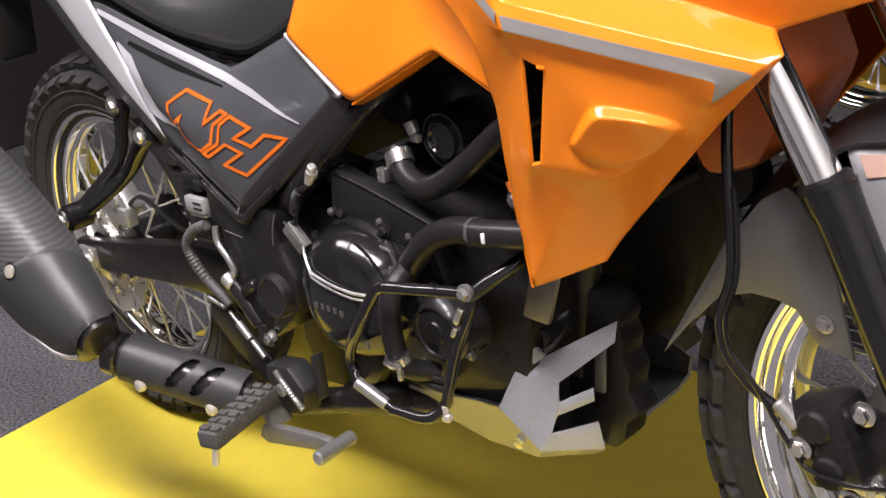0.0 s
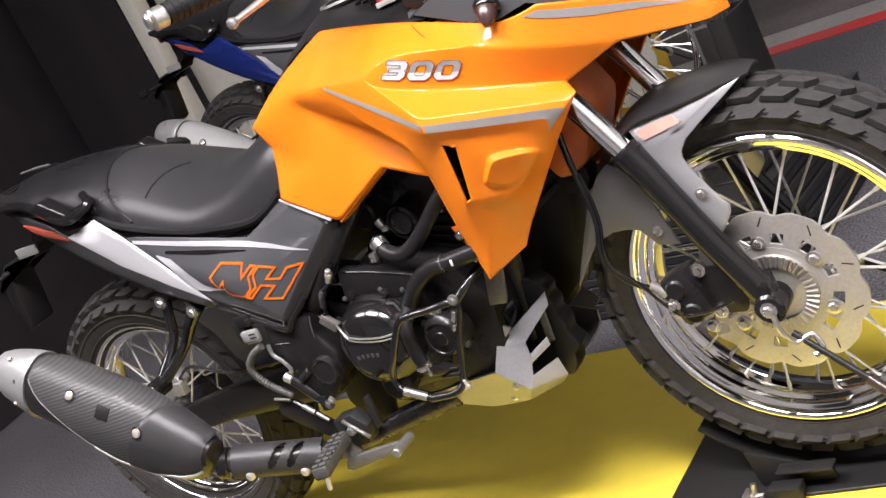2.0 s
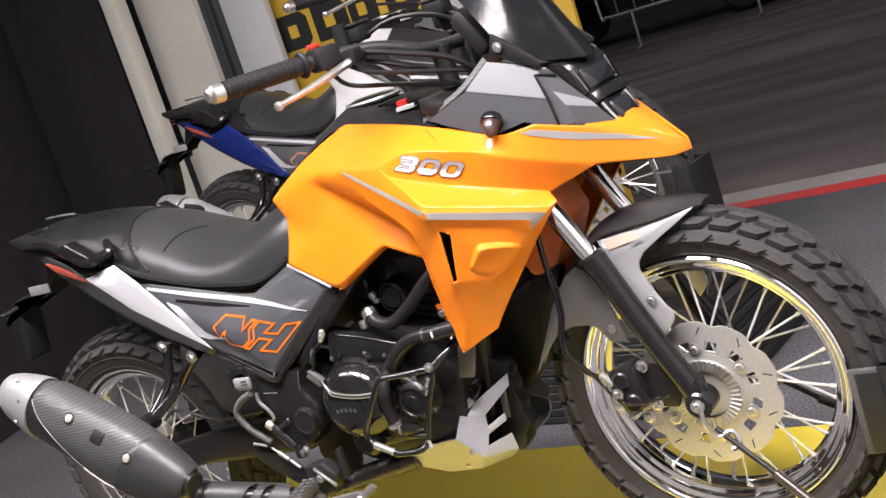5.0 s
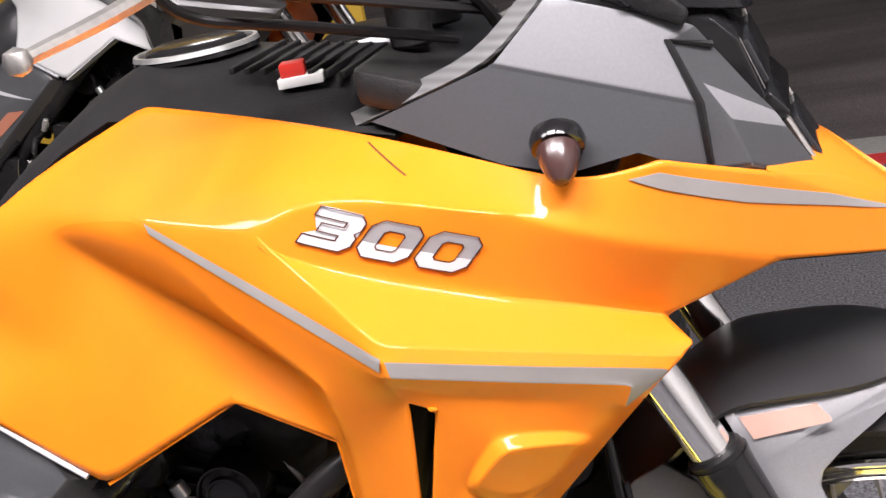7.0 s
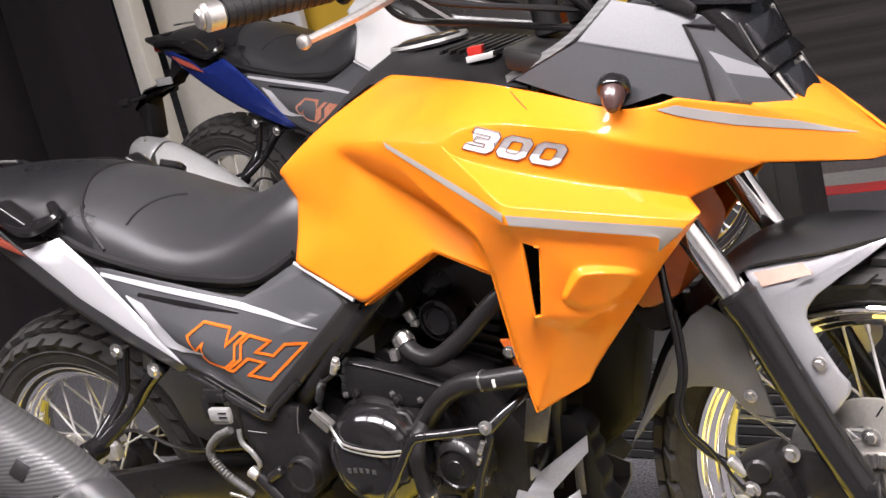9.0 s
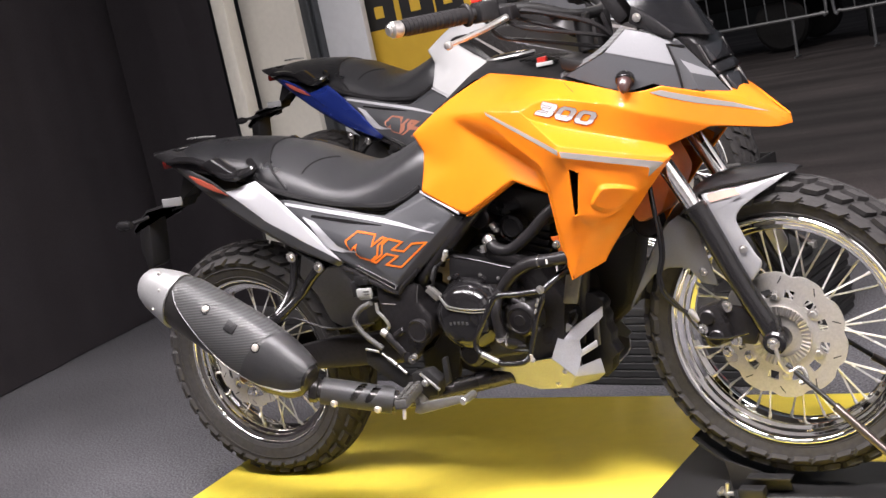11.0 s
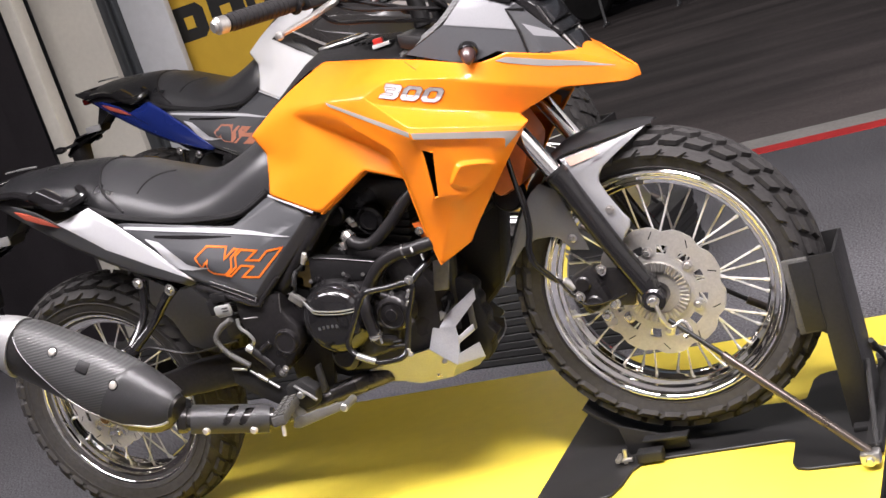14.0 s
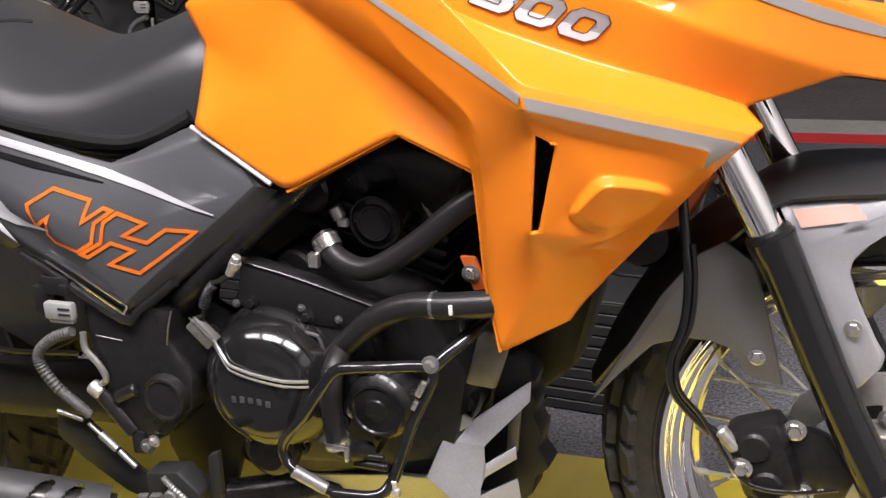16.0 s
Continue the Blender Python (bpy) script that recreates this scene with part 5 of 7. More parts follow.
    plug = part("connector", merge(box((0.505, -0.22, 0.568), (0.040, 0.018, 0.022), 0.003), box((0.482, -0.214, 0.546), (0.03, 0.02, 0.036), 0.003), box((0.518, -0.222, 0.5645), (0.012, 0.02, 0.014), 0.002)), "black_plastic", bike, "black wiring connector")
    part("connector_cap", merge(box((0.5065, -0.2275, 0.5385), (0.040, 0.012, 0.022), 0.004), box((0.5065, -0.226, 0.5265), (0.034, 0.010, 0.008), 0.003)), "pale_plastic", plug, "pale translucent connector")
    for z in (0.543, 0.536):
        part("connector_slot", box((0.516, -0.2338, z), (0.016, 0.0016, 0.0022), 0.0004), "black_plastic", plug)
    guard = part("heel_guard", prism([(0.462, 0.398), (0.506, 0.391), (0.572, 0.334), (0.612, 0.300), (0.600, 0.285), (0.545, 0.300), (0.49, 0.335), (0.455, 0.365)], -0.212, -0.208, 0.0015), "black_plastic", bike, "black heel guard")
    for a, b, r in (((0.466, 0.4005), (0.503, 0.3925), 0.0030), ((0.509, 0.389), (0.528, 0.372), 0.0024), ((0.524, 0.3765), (0.545, 0.3585), 0.0050), ((0.547, 0.357), (0.568, 0.338), 0.0036)):
        part("guard_pin", rod((a[0], -0.217, a[1]), (b[0], -0.217, b[1]), r, 10, 0.0008), "satin_alloy", guard, "bright brake push rod")
    bracket = part("gear_bracket", prism([(0.595, 0.345), (0.640, 0.352), (0.668, 0.325), (0.655, 0.290), (0.625, 0.285), (0.595, 0.305)], -0.238, -0.205, 0.004), "black_steel", bike, "black foot peg bracket")
    part("bracket_web", prism([(0.676, 0.372), (0.690, 0.378), (0.688, 0.318), (0.672, 0.308)], -0.226, -0.214, 0.003), "black_steel", bracket)
    part("bracket_bolt", lathe([(0.0, -0.005), (0.006, -0.005), (0.0085, -0.003), (0.009, 0.004)], (0.632, -0.243, 0.323), "y", 20), "satin_alloy", bracket, "round pale bolt")
    part("bracket_bolt", bolt((0.594, -0.222, 0.372), 0.0065, 0.006), "cast_edge", bracket)
    part("bracket_bolt", bolt((0.604, -0.222, 0.380), 0.005, 0.006), "steel", bracket)
    part("return_spring", tube([(0.622, -0.241, 0.345), (0.634, -0.243, 0.335), (0.655, -0.244, 0.318), (0.668, -0.244, 0.306)], [0.0032 + 0.001 * (k % 2) for k in range(37)], 8, 12), "satin_alloy", bracket)
    # the peg points outward and a little forward
    base, end = Vector((0.610, -0.248, 0.314)), Vector((0.642, -0.364, 0.318))
    turn = Matrix.Translation(base.lerp(end, 0.5)) @ Matrix.Rotation(math.atan2(-(end.x - base.x), -(end.y - base.y)) * -1 + math.pi, 4, "Z")
    long = (end - base).length
    peg = part("foot_peg", box((0, 0, 0), (0.030, long, 0.022), 0.004, turn), "rubber_pad", bike, "ribbed black rubber foot peg")
    for k in range(7):
        for dx in (-0.0075, 0.0075):
            part("peg_rib", box((0, 0, 0), (0.012, 0.0095, 0.004), 0.001, turn @ Matrix.Translation((dx, long * (-0.42 + 0.14 * k), 0.0125))), "rubber_pad", peg)
    part("peg_feeler", rod(end + Vector((0.002, 0.008, -0.012)), end + Vector((0.0, 0.004, -0.036)), 0.0045, 10, 0.0015), "pale_metal", peg)
    pedal = part("brake_pedal", merge(prism([(0.602, 0.262), (0.612, 0.281), (0.66, 0.290), (0.724, 0.299), (0.742, 0.300), (0.745, 0.290), (0.727, 0.281), (0.66, 0.266), (0.618, 0.257)], -0.270, -0.258, 0.003), prism([(0.60, 0.30), (0.612, 0.302), (0.625, 0.275), (0.608, 0.268)], -0.262, -0.230, 0.003)), "bracket_grey", bike, "dull grey rear brake pedal")
    part("pedal_tip", rod((0.755, -0.243, 0.2965), (0.762, -0.302, 0.299), 0.0088, 14, 0.002), "satin_alloy", pedal, "round metal pedal tip")
    part("side_stand_foot", prism([(0.555, 0.235), (0.63, 0.232), (0.70, 0.235), (0.69, 0.246), (0.60, 0.25)], 0.10, 0.16, 0.003), "alloy", bike)
    part("collector", merge(tube([(0.88, -0.10, 0.312), (0.80, -0.12, 0.300), (0.70, -0.155, 0.288), (0.60, -0.20, 0.276), (0.53, -0.228, 0.275), (0.44, -0.270, 0.306), (0.39, -0.300, 0.328)], 0.0165, 16, 4), rod((0.660, -0.168, 0.284), (0.80, -0.128, 0.302), 0.0215, 20, 0.004)), "pipe", bike, "dark exhaust collector pipe")


def skid(bike):
    W = {"c": (1.018, -0.070, 0.431), "d": (1.018, -0.077, 0.409), "b": (0.938, -0.150, 0.387), "e": (0.979, -0.129, 0.374), "k": (0.922, -0.166, 0.346), "g": (0.967, -0.156, 0.299), "j": (0.976, -0.146, 0.318), "h": (1.010, -0.100, 0.287), "i": (1.008, -0.104, 0.322),
         "m1": (0.980, -0.134, 0.352), "m2": (1.009, -0.108, 0.366), "m3": (1.010, -0.110, 0.352), "m4": (0.979, -0.138, 0.338), "x1": (0.757, -0.150, 0.318), "x2": (0.783, -0.140, 0.290), "x3": (0.852, -0.122, 0.260), "x4": (0.930, -0.122, 0.262), "x5": (0.885, -0.160, 0.340), "x6": (0.985, -0.09, 0.268)}
    wing = shell(W, [("b", "e", "d", "c"), ("b", "e", "m1", "m4", "j", "g", "k"), ("g", "j", "i", "h"), ("x5", "k", "g", "x4", "x3", "x2", "x1"), ("g", "h", "x6", "x4"), ("m1", "m2", "m3", "m4")], 0.9)
    plain = shell(W, [("x5", "k", "g", "x4", "x3", "x2", "x1")], 0.9)
    for bm in (mirrored(plain), wing):
        side = panel("skid_wing", bm, ["skid_silver"], bike, "silver angular skid plate wing", 0.005, 0, 0.003)
    part("skid_tab", prism([(0.918, 0.428), (0.940, 0.430), (0.972, 0.408), (0.938, 0.380), (0.926, 0.392)], -0.140, -0.132, 0.003), "skid_silver", side, "pale skid plate tab")
    part("skid_post", prism([(0.996, 0.412), (1.010, 0.412), (1.002, 0.345), (0.988, 0.345)], -0.084, -0.078, 0.002), "bracket_grey", side, "dull metal post behind the wing")
    rows = []
    for x, w, z, rise in ((0.68, 0.085, 0.272, 0.012), (0.75, 0.105, 0.262, 0.03), (0.85, 0.125, 0.256, 0.06), (0.93, 0.125, 0.258, 0.05), (0.985, 0.105, 0.270, 0.03)):
        rows.append([(x, -w, z + rise), (x, -w * 0.93, z + 0.008), (x, -w * 0.7, z), (x, 0, z - 0.004), (x, w * 0.7, z), (x, w * 0.93, z + 0.008), (x, w, z + rise)])
    part("skid_plate", sheet(rows, 0.004), "skid_alloy", bike, "satin alloy skid plate under the engine", 50)
    part("skid_bolt", bolt((0.905, -0.126, 0.277), 0.006, 0.005), "steel", bike)
    part("skid_bolt", bolt((0.945, -0.1615, 0.312), 0.004, 0.004), "steel", bike)
    part("exhaust_guard", lathe([(0.0, -0.014), (0.018, -0.014), (0.0205, -0.017), (0.0225, -0.017), (0.0245, -0.010), (0.026, 0.03)], (0.950, -0.118, 0.424), "y", 28), "gloss_black", bike, "round black engine cap")
    core = part("radiator", box((1.075, 0, 0.655), (0.035, 0.24, 0.17), 0.006, Matrix.Rotation(radians(12), 4, "Y")), "black_steel", bike, "black radiator with horizontal fins")
    for k in range(8):
        part("radiator_fin", box((1.082 + 0.0043 * k, 0, 0.585 + 0.02 * k), (0.006, 0.22, 0.004), 0, Matrix.Rotation(radians(12), 4, "Y")), "black_steel", core)
    part("radiator_shroud", prism([(0.955, 0.462), (0.995, 0.462), (1.016, 0.446), (1.023, 0.432), (1.017, 0.419), (1.024, 0.404), (1.019, 0.388), (1.028, 0.366), (1.022, 0.345), (1.036, 0.322), (1.018, 0.306), (1.014, 0.285), (0.998, 0.268), (0.94, 0.268), (0.94, 0.40)], -0.070, -0.030, 0.004), "black_plastic", bike, "jagged black plastic lower shroud")
    part("shroud_bracket", prism([(0.975, 0.468), (0.995, 0.53), (1.035, 0.535), (1.010, 0.465)], -0.168, -0.160, 0.004), "bracket_grey", bike, "grey metal bracket")
    part("fork_shield", prism([(1.10, 0.78), (1.20, 0.79), (1.235, 0.70), (1.19, 0.62), (1.13, 0.60), (1.09, 0.68)], -0.06, 0.06, 0.015), "brown", bike, "burnt orange inner fork shield")
    part("horn", merge(lathe([(0.0, -0.01), (0.03, -0.008), (0.036, 0.0), (0.036, 0.018), (0.02, 0.03)], (1.14, -0.03, 0.60), "y", 24)), "engine_black", bike, "round black horn")
    part("headstock", merge(rod((1.10, 0, 0.94), (1.165, 0, 0.80), 0.04, 18), prism([(0.95, 0.80), (1.14, 0.87), (1.16, 0.82), (1.05, 0.75)], -0.05, 0.05, 0.01), box((1.17, 0, 0.845), (0.09, 0.25, 0.035), 0.01, Matrix.Rotation(radians(26), 4, "Y"))), "black_steel", bike)
    part("front_frame", merge(*[tube([(1.10, s * 0.05, 0.80), (1.03, s * 0.06, 0.66), (0.98, s * 0.06, 0.5), (0.95, s * 0.06, 0.35)], 0.016, 10, 4) for s in (-1, 1)]), "black_steel", bike)


# muffler sections: way along it, reach up, reach down, half width
CAN = [(0.0, 0.068, 0.068, 0.052), (0.15, 0.070, 0.072, 0.055), (0.35, 0.070, 0.082, 0.056), (0.55, 0.068, 0.095, 0.055), (0.75, 0.058, 0.098, 0.048), (0.9, 0.042, 0.080, 0.039), (0.96, 0.034, 0.060, 0.033), (1.0, 0.025, 0.030, 0.026)]


def exhaust(bike, skin):
    a, b = Vector((0.004, -0.321, 0.581)), Vector((0.389, -0.338, 0.375))
    d = (b - a).normalized()
    up = Vector((0, 0, 1))
    up = (up - d * up.dot(d)).normalized()
    side = d.cross(up)
    side = side if side.y < 0 else -side
    def at(s, deg, lift=0.0):
        top, low, wide = (float(np.interp(s, [r[0] for r in CAN], [r[k] for r in CAN])) for k in (1, 2, 3))
        c, n = math.cos(radians(deg)), math.sin(radians(deg))
        return a.lerp(b, s) + up * ((top if c > 0 else low) + lift) * c + side * (wide + lift) * n
    def loft(rings, closed=True):
        bm = bmesh.new()
        vs = [[bm.verts.new(p) for p in r] for r in rings]
        for p, q in zip(vs, vs[1:]):
            m = len(p)
            for k in range(m if closed else m - 1):
                bm.faces.new((p[k], p[(k + 1) % m], q[(k + 1) % m], q[k]))
        if closed:
            bm.faces.new(vs[0])
            bm.faces.new(vs[-1])
        return bm
    can = part("muffler", loft([[at(s, k * 10) for k in range(36)] for s in [i / 24 for i in range(25)]]), "muffler_body", bike, "dark tapered exhaust muffler", 60)
    cap = [(-0.245, 0.012, 0.012), (-0.243, 0.024, 0.006), (-0.235, 0.036, 0.006), (-0.21, 0.046, 0.004), (-0.16, 0.056, 0.003), (-0.09, 0.064, 0.001), (-0.02, 0.071, 0.0), (0.025, 0.0745, 0.0), (0.032, 0.0735, 0.0), (0.03, 0.069, 0.0)]
    part("end_cap", loft([[a.lerp(b, s) - up * drop + up * h * math.cos(t) + side * h * 0.79 * math.sin(t) for t in ring_angles(36)] for s, h, drop in cap]), "muffler_cap", can, "satin silver end cap", 60)
    for s, deg in ((-0.03, 60), (-0.1, 25), (-0.05, 110)):
        c = a.lerp(b, s) + up * 0.0665 * math.cos(radians(deg)) + side * 0.055 * math.sin(radians(deg))
        part("cap_rivet", lathe([(0.0, 0.003), (0.003, 0.0025), (0.0045, 0.0), (0.0045, -0.004)], c, toward((0, 0, 0), up * math.cos(radians(deg)) + side * math.sin(radians(deg))), 12), "steel", can)
    part("outlet", rod(a - d * 0.112, a - d * 0.098, 0.017, 20), "black_plastic", can)
    # heat shield: its lower edge drops from the cap to the bright lip
    low = [(0.06, 48), (0.10, 62), (0.14, 72), (0.22, 86), (0.34, 104), (0.46, 119), (0.56, 124), (0.7, 124), (0.85, 122), (0.99, 118)]
    ss = [0.06 + 0.93 * i / 40 for i in range(41)]
    def low_at(s):
        return float(np.interp(s, [q[0] for q in low], [q[1] for q in low]))
    def top_at(s):
        return float(np.interp(s, [0.06, 0.12, 0.9, 0.99], [8, -38, -38, -25]))
    shield = loft([[at(s, top_at(s) + (low_at(s) - top_at(s)) * k / 24, 0.009 - 0.004 * max(0, (s - 0.72) / 0.27)) for k in range(25)] for s in ss], False)
    bmesh.ops.solidify(shield, geom=shield.faces[:], thickness=0.004)
    part("heat_shield", shield, skin, can, "ribbed grey heat shield" if skin == "carbon" else "silver heat shield", 60)
    part("shield_edge", tube([at(s, low_at(s), 0.008) for s in ss[16:]], 0.0032, 8, 1, False), "alloy", can, "bare metal lower lip")
    part("shield_edge", tube([at(s, low_at(s), 0.0085) for s in ss[:17]], 0.0018, 6, 1, False), "muffler", can)
    # smooth end piece over the ribbed skin
    tail_end = loft([[at(s, t, 0.0108 - 0.004 * max(0, (s - 0.72) / 0.27)) for t, s in [(top_at(0.8) + (low_at(0.7) - top_at(0.8) - 2) * k / 16, 0.79 - 0.17 * (k / 16) + (0.985 - 0.79 + 0.17 * k / 16) * f) for k in range(17)]] for f in [j / 12 for j in range(13)]], False)
    bmesh.ops.solidify(tail_end, geom=tail_end.faces[:], thickness=0.002)
    part("shield_end", tail_end, "muffler", can, "smooth dark end of the shield", 60)
    for s, deg in ((0.315, 47), (0.695, 62)):
        n = (up * math.cos(radians(deg)) + side * math.sin(radians(deg))).normalized()
        part("shield_bolt", lathe([(0.0, 0.0045), (0.005, 0.0045), (0.0085, 0.003), (0.0095, 0.0), (0.0095, -0.003)], at(s, deg, 0.010), toward((0, 0, 0), n), 18), "pale_metal", can)
        part("bolt_washer", lathe([(0.009, 0.0005), (0.0125, 0.0005), (0.0125, -0.003), (0.009, -0.003)], at(s, deg, 0.010), toward((0, 0, 0), n), 18, closed=True), "black_plastic", can)
    n = (up * math.cos(radians(52)) + side * math.sin(radians(52))).normalized()
    part("badge", box((0, 0, 0), (0.030, 0.026, 0.003), 0.001, Matrix.Translation(at(0.505, 52, 0.009)) @ Matrix((d, n.cross(d), n)).transposed().to_4x4()), "black_plastic", can)
    part("rear_bolt", bolt(at(0.62, 140), 0.008, 0.005), "brown_rust", can)
    # slotted link pipe shield
    p, q = Vector((0.365, -0.312, 0.337)), Vector((0.530, -0.225, 0.274))
    pipe = part("link_pipe", rod(p, q, 0.024, 20), "pipe", bike, "dark link pipe")
    e = (q - p).normalized()
    v = Vector((0, 0, 1))
    v = (v - e * v.dot(e)).normalized()
    h = e.cross(v)
    h = h if h.y < 0 else -h
    bm = bmesh.new()
    rows, na, ns = [], 37, 72
    for i in range(ns + 1):
        c = p.lerp(q, 0.10 + 0.86 * i / ns)
        rows.append([bm.verts.new(c + (v * math.cos(t) + h * math.sin(t)) * 0.032) for t in [radians(-40 + 190 * k / (na - 1)) for k in range(na)]])
    for i in range(ns):
        for k in range(na - 1):
            g = i / 3 + (k / 3 - 5) * 0.62
            if any((abs(k / 3 - 5.6) / 3.0) ** 2.5 + (abs(g - c) / 1.25) ** 2.5 < 1 for c in (12.4, 17.4)):
                continue
            bm.faces.new((rows[i][k], rows[i][k + 1], rows[i + 1][k + 1], rows[i + 1][k]))
    bmesh.ops.solidify(bm, geom=bm.faces[:], thickness=0.003)
    part("pipe_shield", bm, "muffler", pipe, "black slotted heat shield")
    for t in (0.27, 0.79):
        part("shield_bolt", lathe([(0.0, -0.006), (0.006, -0.0055), (0.0085, -0.003), (0.009, 0.003)], p.lerp(q, t) + h * 0.0285 - v * 0.017, "y", 18), "pale_metal", pipe)
    part("clamp", rod(p.lerp(q, -0.05), p.lerp(q, 0.06), 0.030, 20, 0.003), "pipe", pipe)


def cockpit(bike):
    rows = []
    for x, w, z in ((0.670, 0.128, 0.862), (0.722, 0.138, 0.900), (0.80, 0.127, 0.948), (0.845, 0.122, 0.967), (0.90, 0.122, 0.960), (0.97, 0.124, 0.949), (1.03, 0.132, 0.940), (1.085, 0.138, 0.930)):
        rows.append([(x, w * u, z + 0.034 * (1 - abs(u) ** 2.4)) for u in (-1, -0.9, -0.75, -0.45, -0.15, 0.15, 0.45, 0.75, 0.9, 1)])
    tank = part("tank_cover", sheet(rows, 0.006), "black_plastic", bike, "black textured tank top cover", 60)
    cap = part("filler_cap", lathe([(0.0, 0.006), (0.036, 0.006), (0.044, 0.003), (0.046, 0.0), (0.054, 0.0), (0.056, -0.006)], (0.875, 0, 0.999), "z", 40), "gloss_black", tank)
    part("filler_ring", lathe([(0.050, 0.0), (0.051, 0.004), (0.0545, 0.004), (0.056, 0.0)], (0.875, 0, 0.997), "z", 40, closed=True), "satin_alloy", cap, "bright filler ring")
    for k in range(8):
        part("vent_rib", box((0.945 + 0.013 * k, -0.03, 0.987 - 0.0022 * k), (0.005, 0.12, 0.006), 0.0015), "black_plastic", tank)
    part("warning_label", box((1.0, -0.085, 0.972), (0.036, 0.018, 0.008), 0.001, Matrix.Rotation(radians(14), 4, "Z")), "label", tank, "white warning tag")
    part("warning_cap", box((0.994, -0.083, 0.981), (0.02, 0.018, 0.012), 0.002, Matrix.Rotation(radians(14), 4, "Z")), "red", tank, "red warning tag")
    # handlebar
    bar = part("handlebar", tube([(0.862, -0.405, 1.104), (0.895, -0.335, 1.104), (0.945, -0.23, 1.103), (1.02, -0.15, 1.092), (1.075, -0.09, 1.062), (1.085, 0.0, 1.055), (1.075, 0.09, 1.062), (1.02, 0.15, 1.092), (0.945, 0.23, 1.103), (0.862, 0.405, 1.104)], 0.0125, 12, 5), "black_steel", bike, "black tubular handlebar")
    for s in (-1, 1):
        g0, g1 = (0.868, s * 0.392, 1.104), (0.935, s * 0.252, 1.103)
        L = math.dist(g0, g1)
        grip = part("grip", merge(lathe([(0.0165, 0.0)] + [(r, L * (0.06 + 0.065 * k + dz)) for k in range(13) for r, dz in ((0.0165, -0.002), (0.0178, 0.002), (0.0178, 0.03), (0.0165, 0.034))] + [(0.0165, L)], g0, toward(g0, g1), 18), rod(lerp(g0, g1, 0.96), lerp(g0, g1, 1.02), 0.024, 18, 0.003)), "hose", bar, "ribbed black rubber grip")
        part("bar_end", merge(rod(lerp(g0, g1, -0.17), lerp(g0, g1, 0.0), 0.0165, 18, 0.004), rod(lerp(g0, g1, -0.21), lerp(g0, g1, -0.16), 0.012, 16, 0.003)), "steel", bar, "bright metal bar end weight")
        part("switch_box", merge(box((0.955, s * 0.215, 1.103), (0.045, 0.05, 0.042), 0.008, Matrix.Rotation(radians(25 * s), 4, "Z")), rod((0.975, s * 0.175, 1.10), (0.975, s * 0.175, 1.15), 0.013)), "black_plastic", bar, "black switch housing")
        part("switch", box((0.945, s * 0.222, 1.128), (0.018, 0.016, 0.008), 0.002), "red" if s < 0 else "black_plastic", bar)
        part("lever", merge(tube([(0.995, s * 0.185, 1.085), (0.995, s * 0.235, 1.078), (0.975, s * 0.30, 1.064), (0.952, s * 0.362, 1.054)], [0.008, 0.0075, 0.006, 0.005], 8, 4), lathe([(0.0, -0.009), (0.007, -0.006), (0.009, 0.0), (0.007, 0.006), (0.0, 0.009)], (0.949, s * 0.368, 1.053), "z", 14)), "steel", bar, "bright metal hand lever")
        part("lever_mount", box((0.99, s * 0.185, 1.09), (0.04, 0.04, 0.03), 0.006), "engine_black", bar)
        part("fluid_cup", merge(box((0.985, s * 0.15, 1.125), (0.05, 0.04, 0.03), 0.006), box((0.985, s * 0.15, 1.142), (0.054, 0.044, 0.006), 0.002)), "black_plastic", bar)
        part("riser", rod((1.085, s * 0.05, 0.98), (1.085, s * 0.05, 1.06), 0.018, 12, 0.003), "black_steel", bike)
    part("top_yoke", prism([(1.06, 0.955), (1.15, 0.925), (1.15, 0.955), (1.06, 0.985)], -0.14, 0.14, 0.008), "black_steel", bike)
    runs = [[(0.97, -0.20, 1.09), (1.02, -0.185, 1.055), (1.10, -0.13, 1.025), (1.16, -0.07, 1.00)], [(0.98, -0.17, 1.10), (1.06, -0.16, 1.075), (1.14, -0.10, 1.03), (1.17, -0.05, 0.96)],
            [(0.95, -0.21, 1.085), (0.97, -0.19, 1.045), (1.04, -0.15, 1.02), (1.13, -0.08, 0.985)], [(0.98, 0.18, 1.09), (1.05, 0.12, 1.05), (1.10, 0.02, 1.045), (1.15, -0.06, 1.0)],
            [(0.985, -0.15, 1.11), (1.06, -0.12, 1.13), (1.13, -0.06, 1.10), (1.16, -0.02, 1.02)], [(0.97, 0.19, 1.10), (1.07, 0.15, 1.10), (1.15, 0.08, 1.05), (1.17, 0.03, 0.97)], [(0.99, -0.16, 1.08), (1.06, -0.10, 1.035), (1.05, -0.02, 1.015), (1.10, 0.04, 1.0)]]
    for k, run in enumerate(runs):
        part("control_cable", tube(run, 0.0042 + 0.001 * (k % 2), 8, 7), "hose", bike)
    for s in (-1, 1):
        edge = [(1.050, 0.128, 0.938), (1.095, 0.140, 0.953), (1.165, 0.152, 0.978), (1.208, 0.121, 1.014)]
        strip = [[(x, s * y, z), (x - 0.012, s * (y - 0.014), z + 0.006), (x - 0.022, s * (y - 0.032), z - 0.002), (x - 0.012, s * (y - 0.05), z - 0.03)] for x, y, z in curve_through(edge, 4)]
        part("cowl_edge", sheet(strip, 0.003), "carbon", bike, "dark woven-look inner cowl edge", 60)
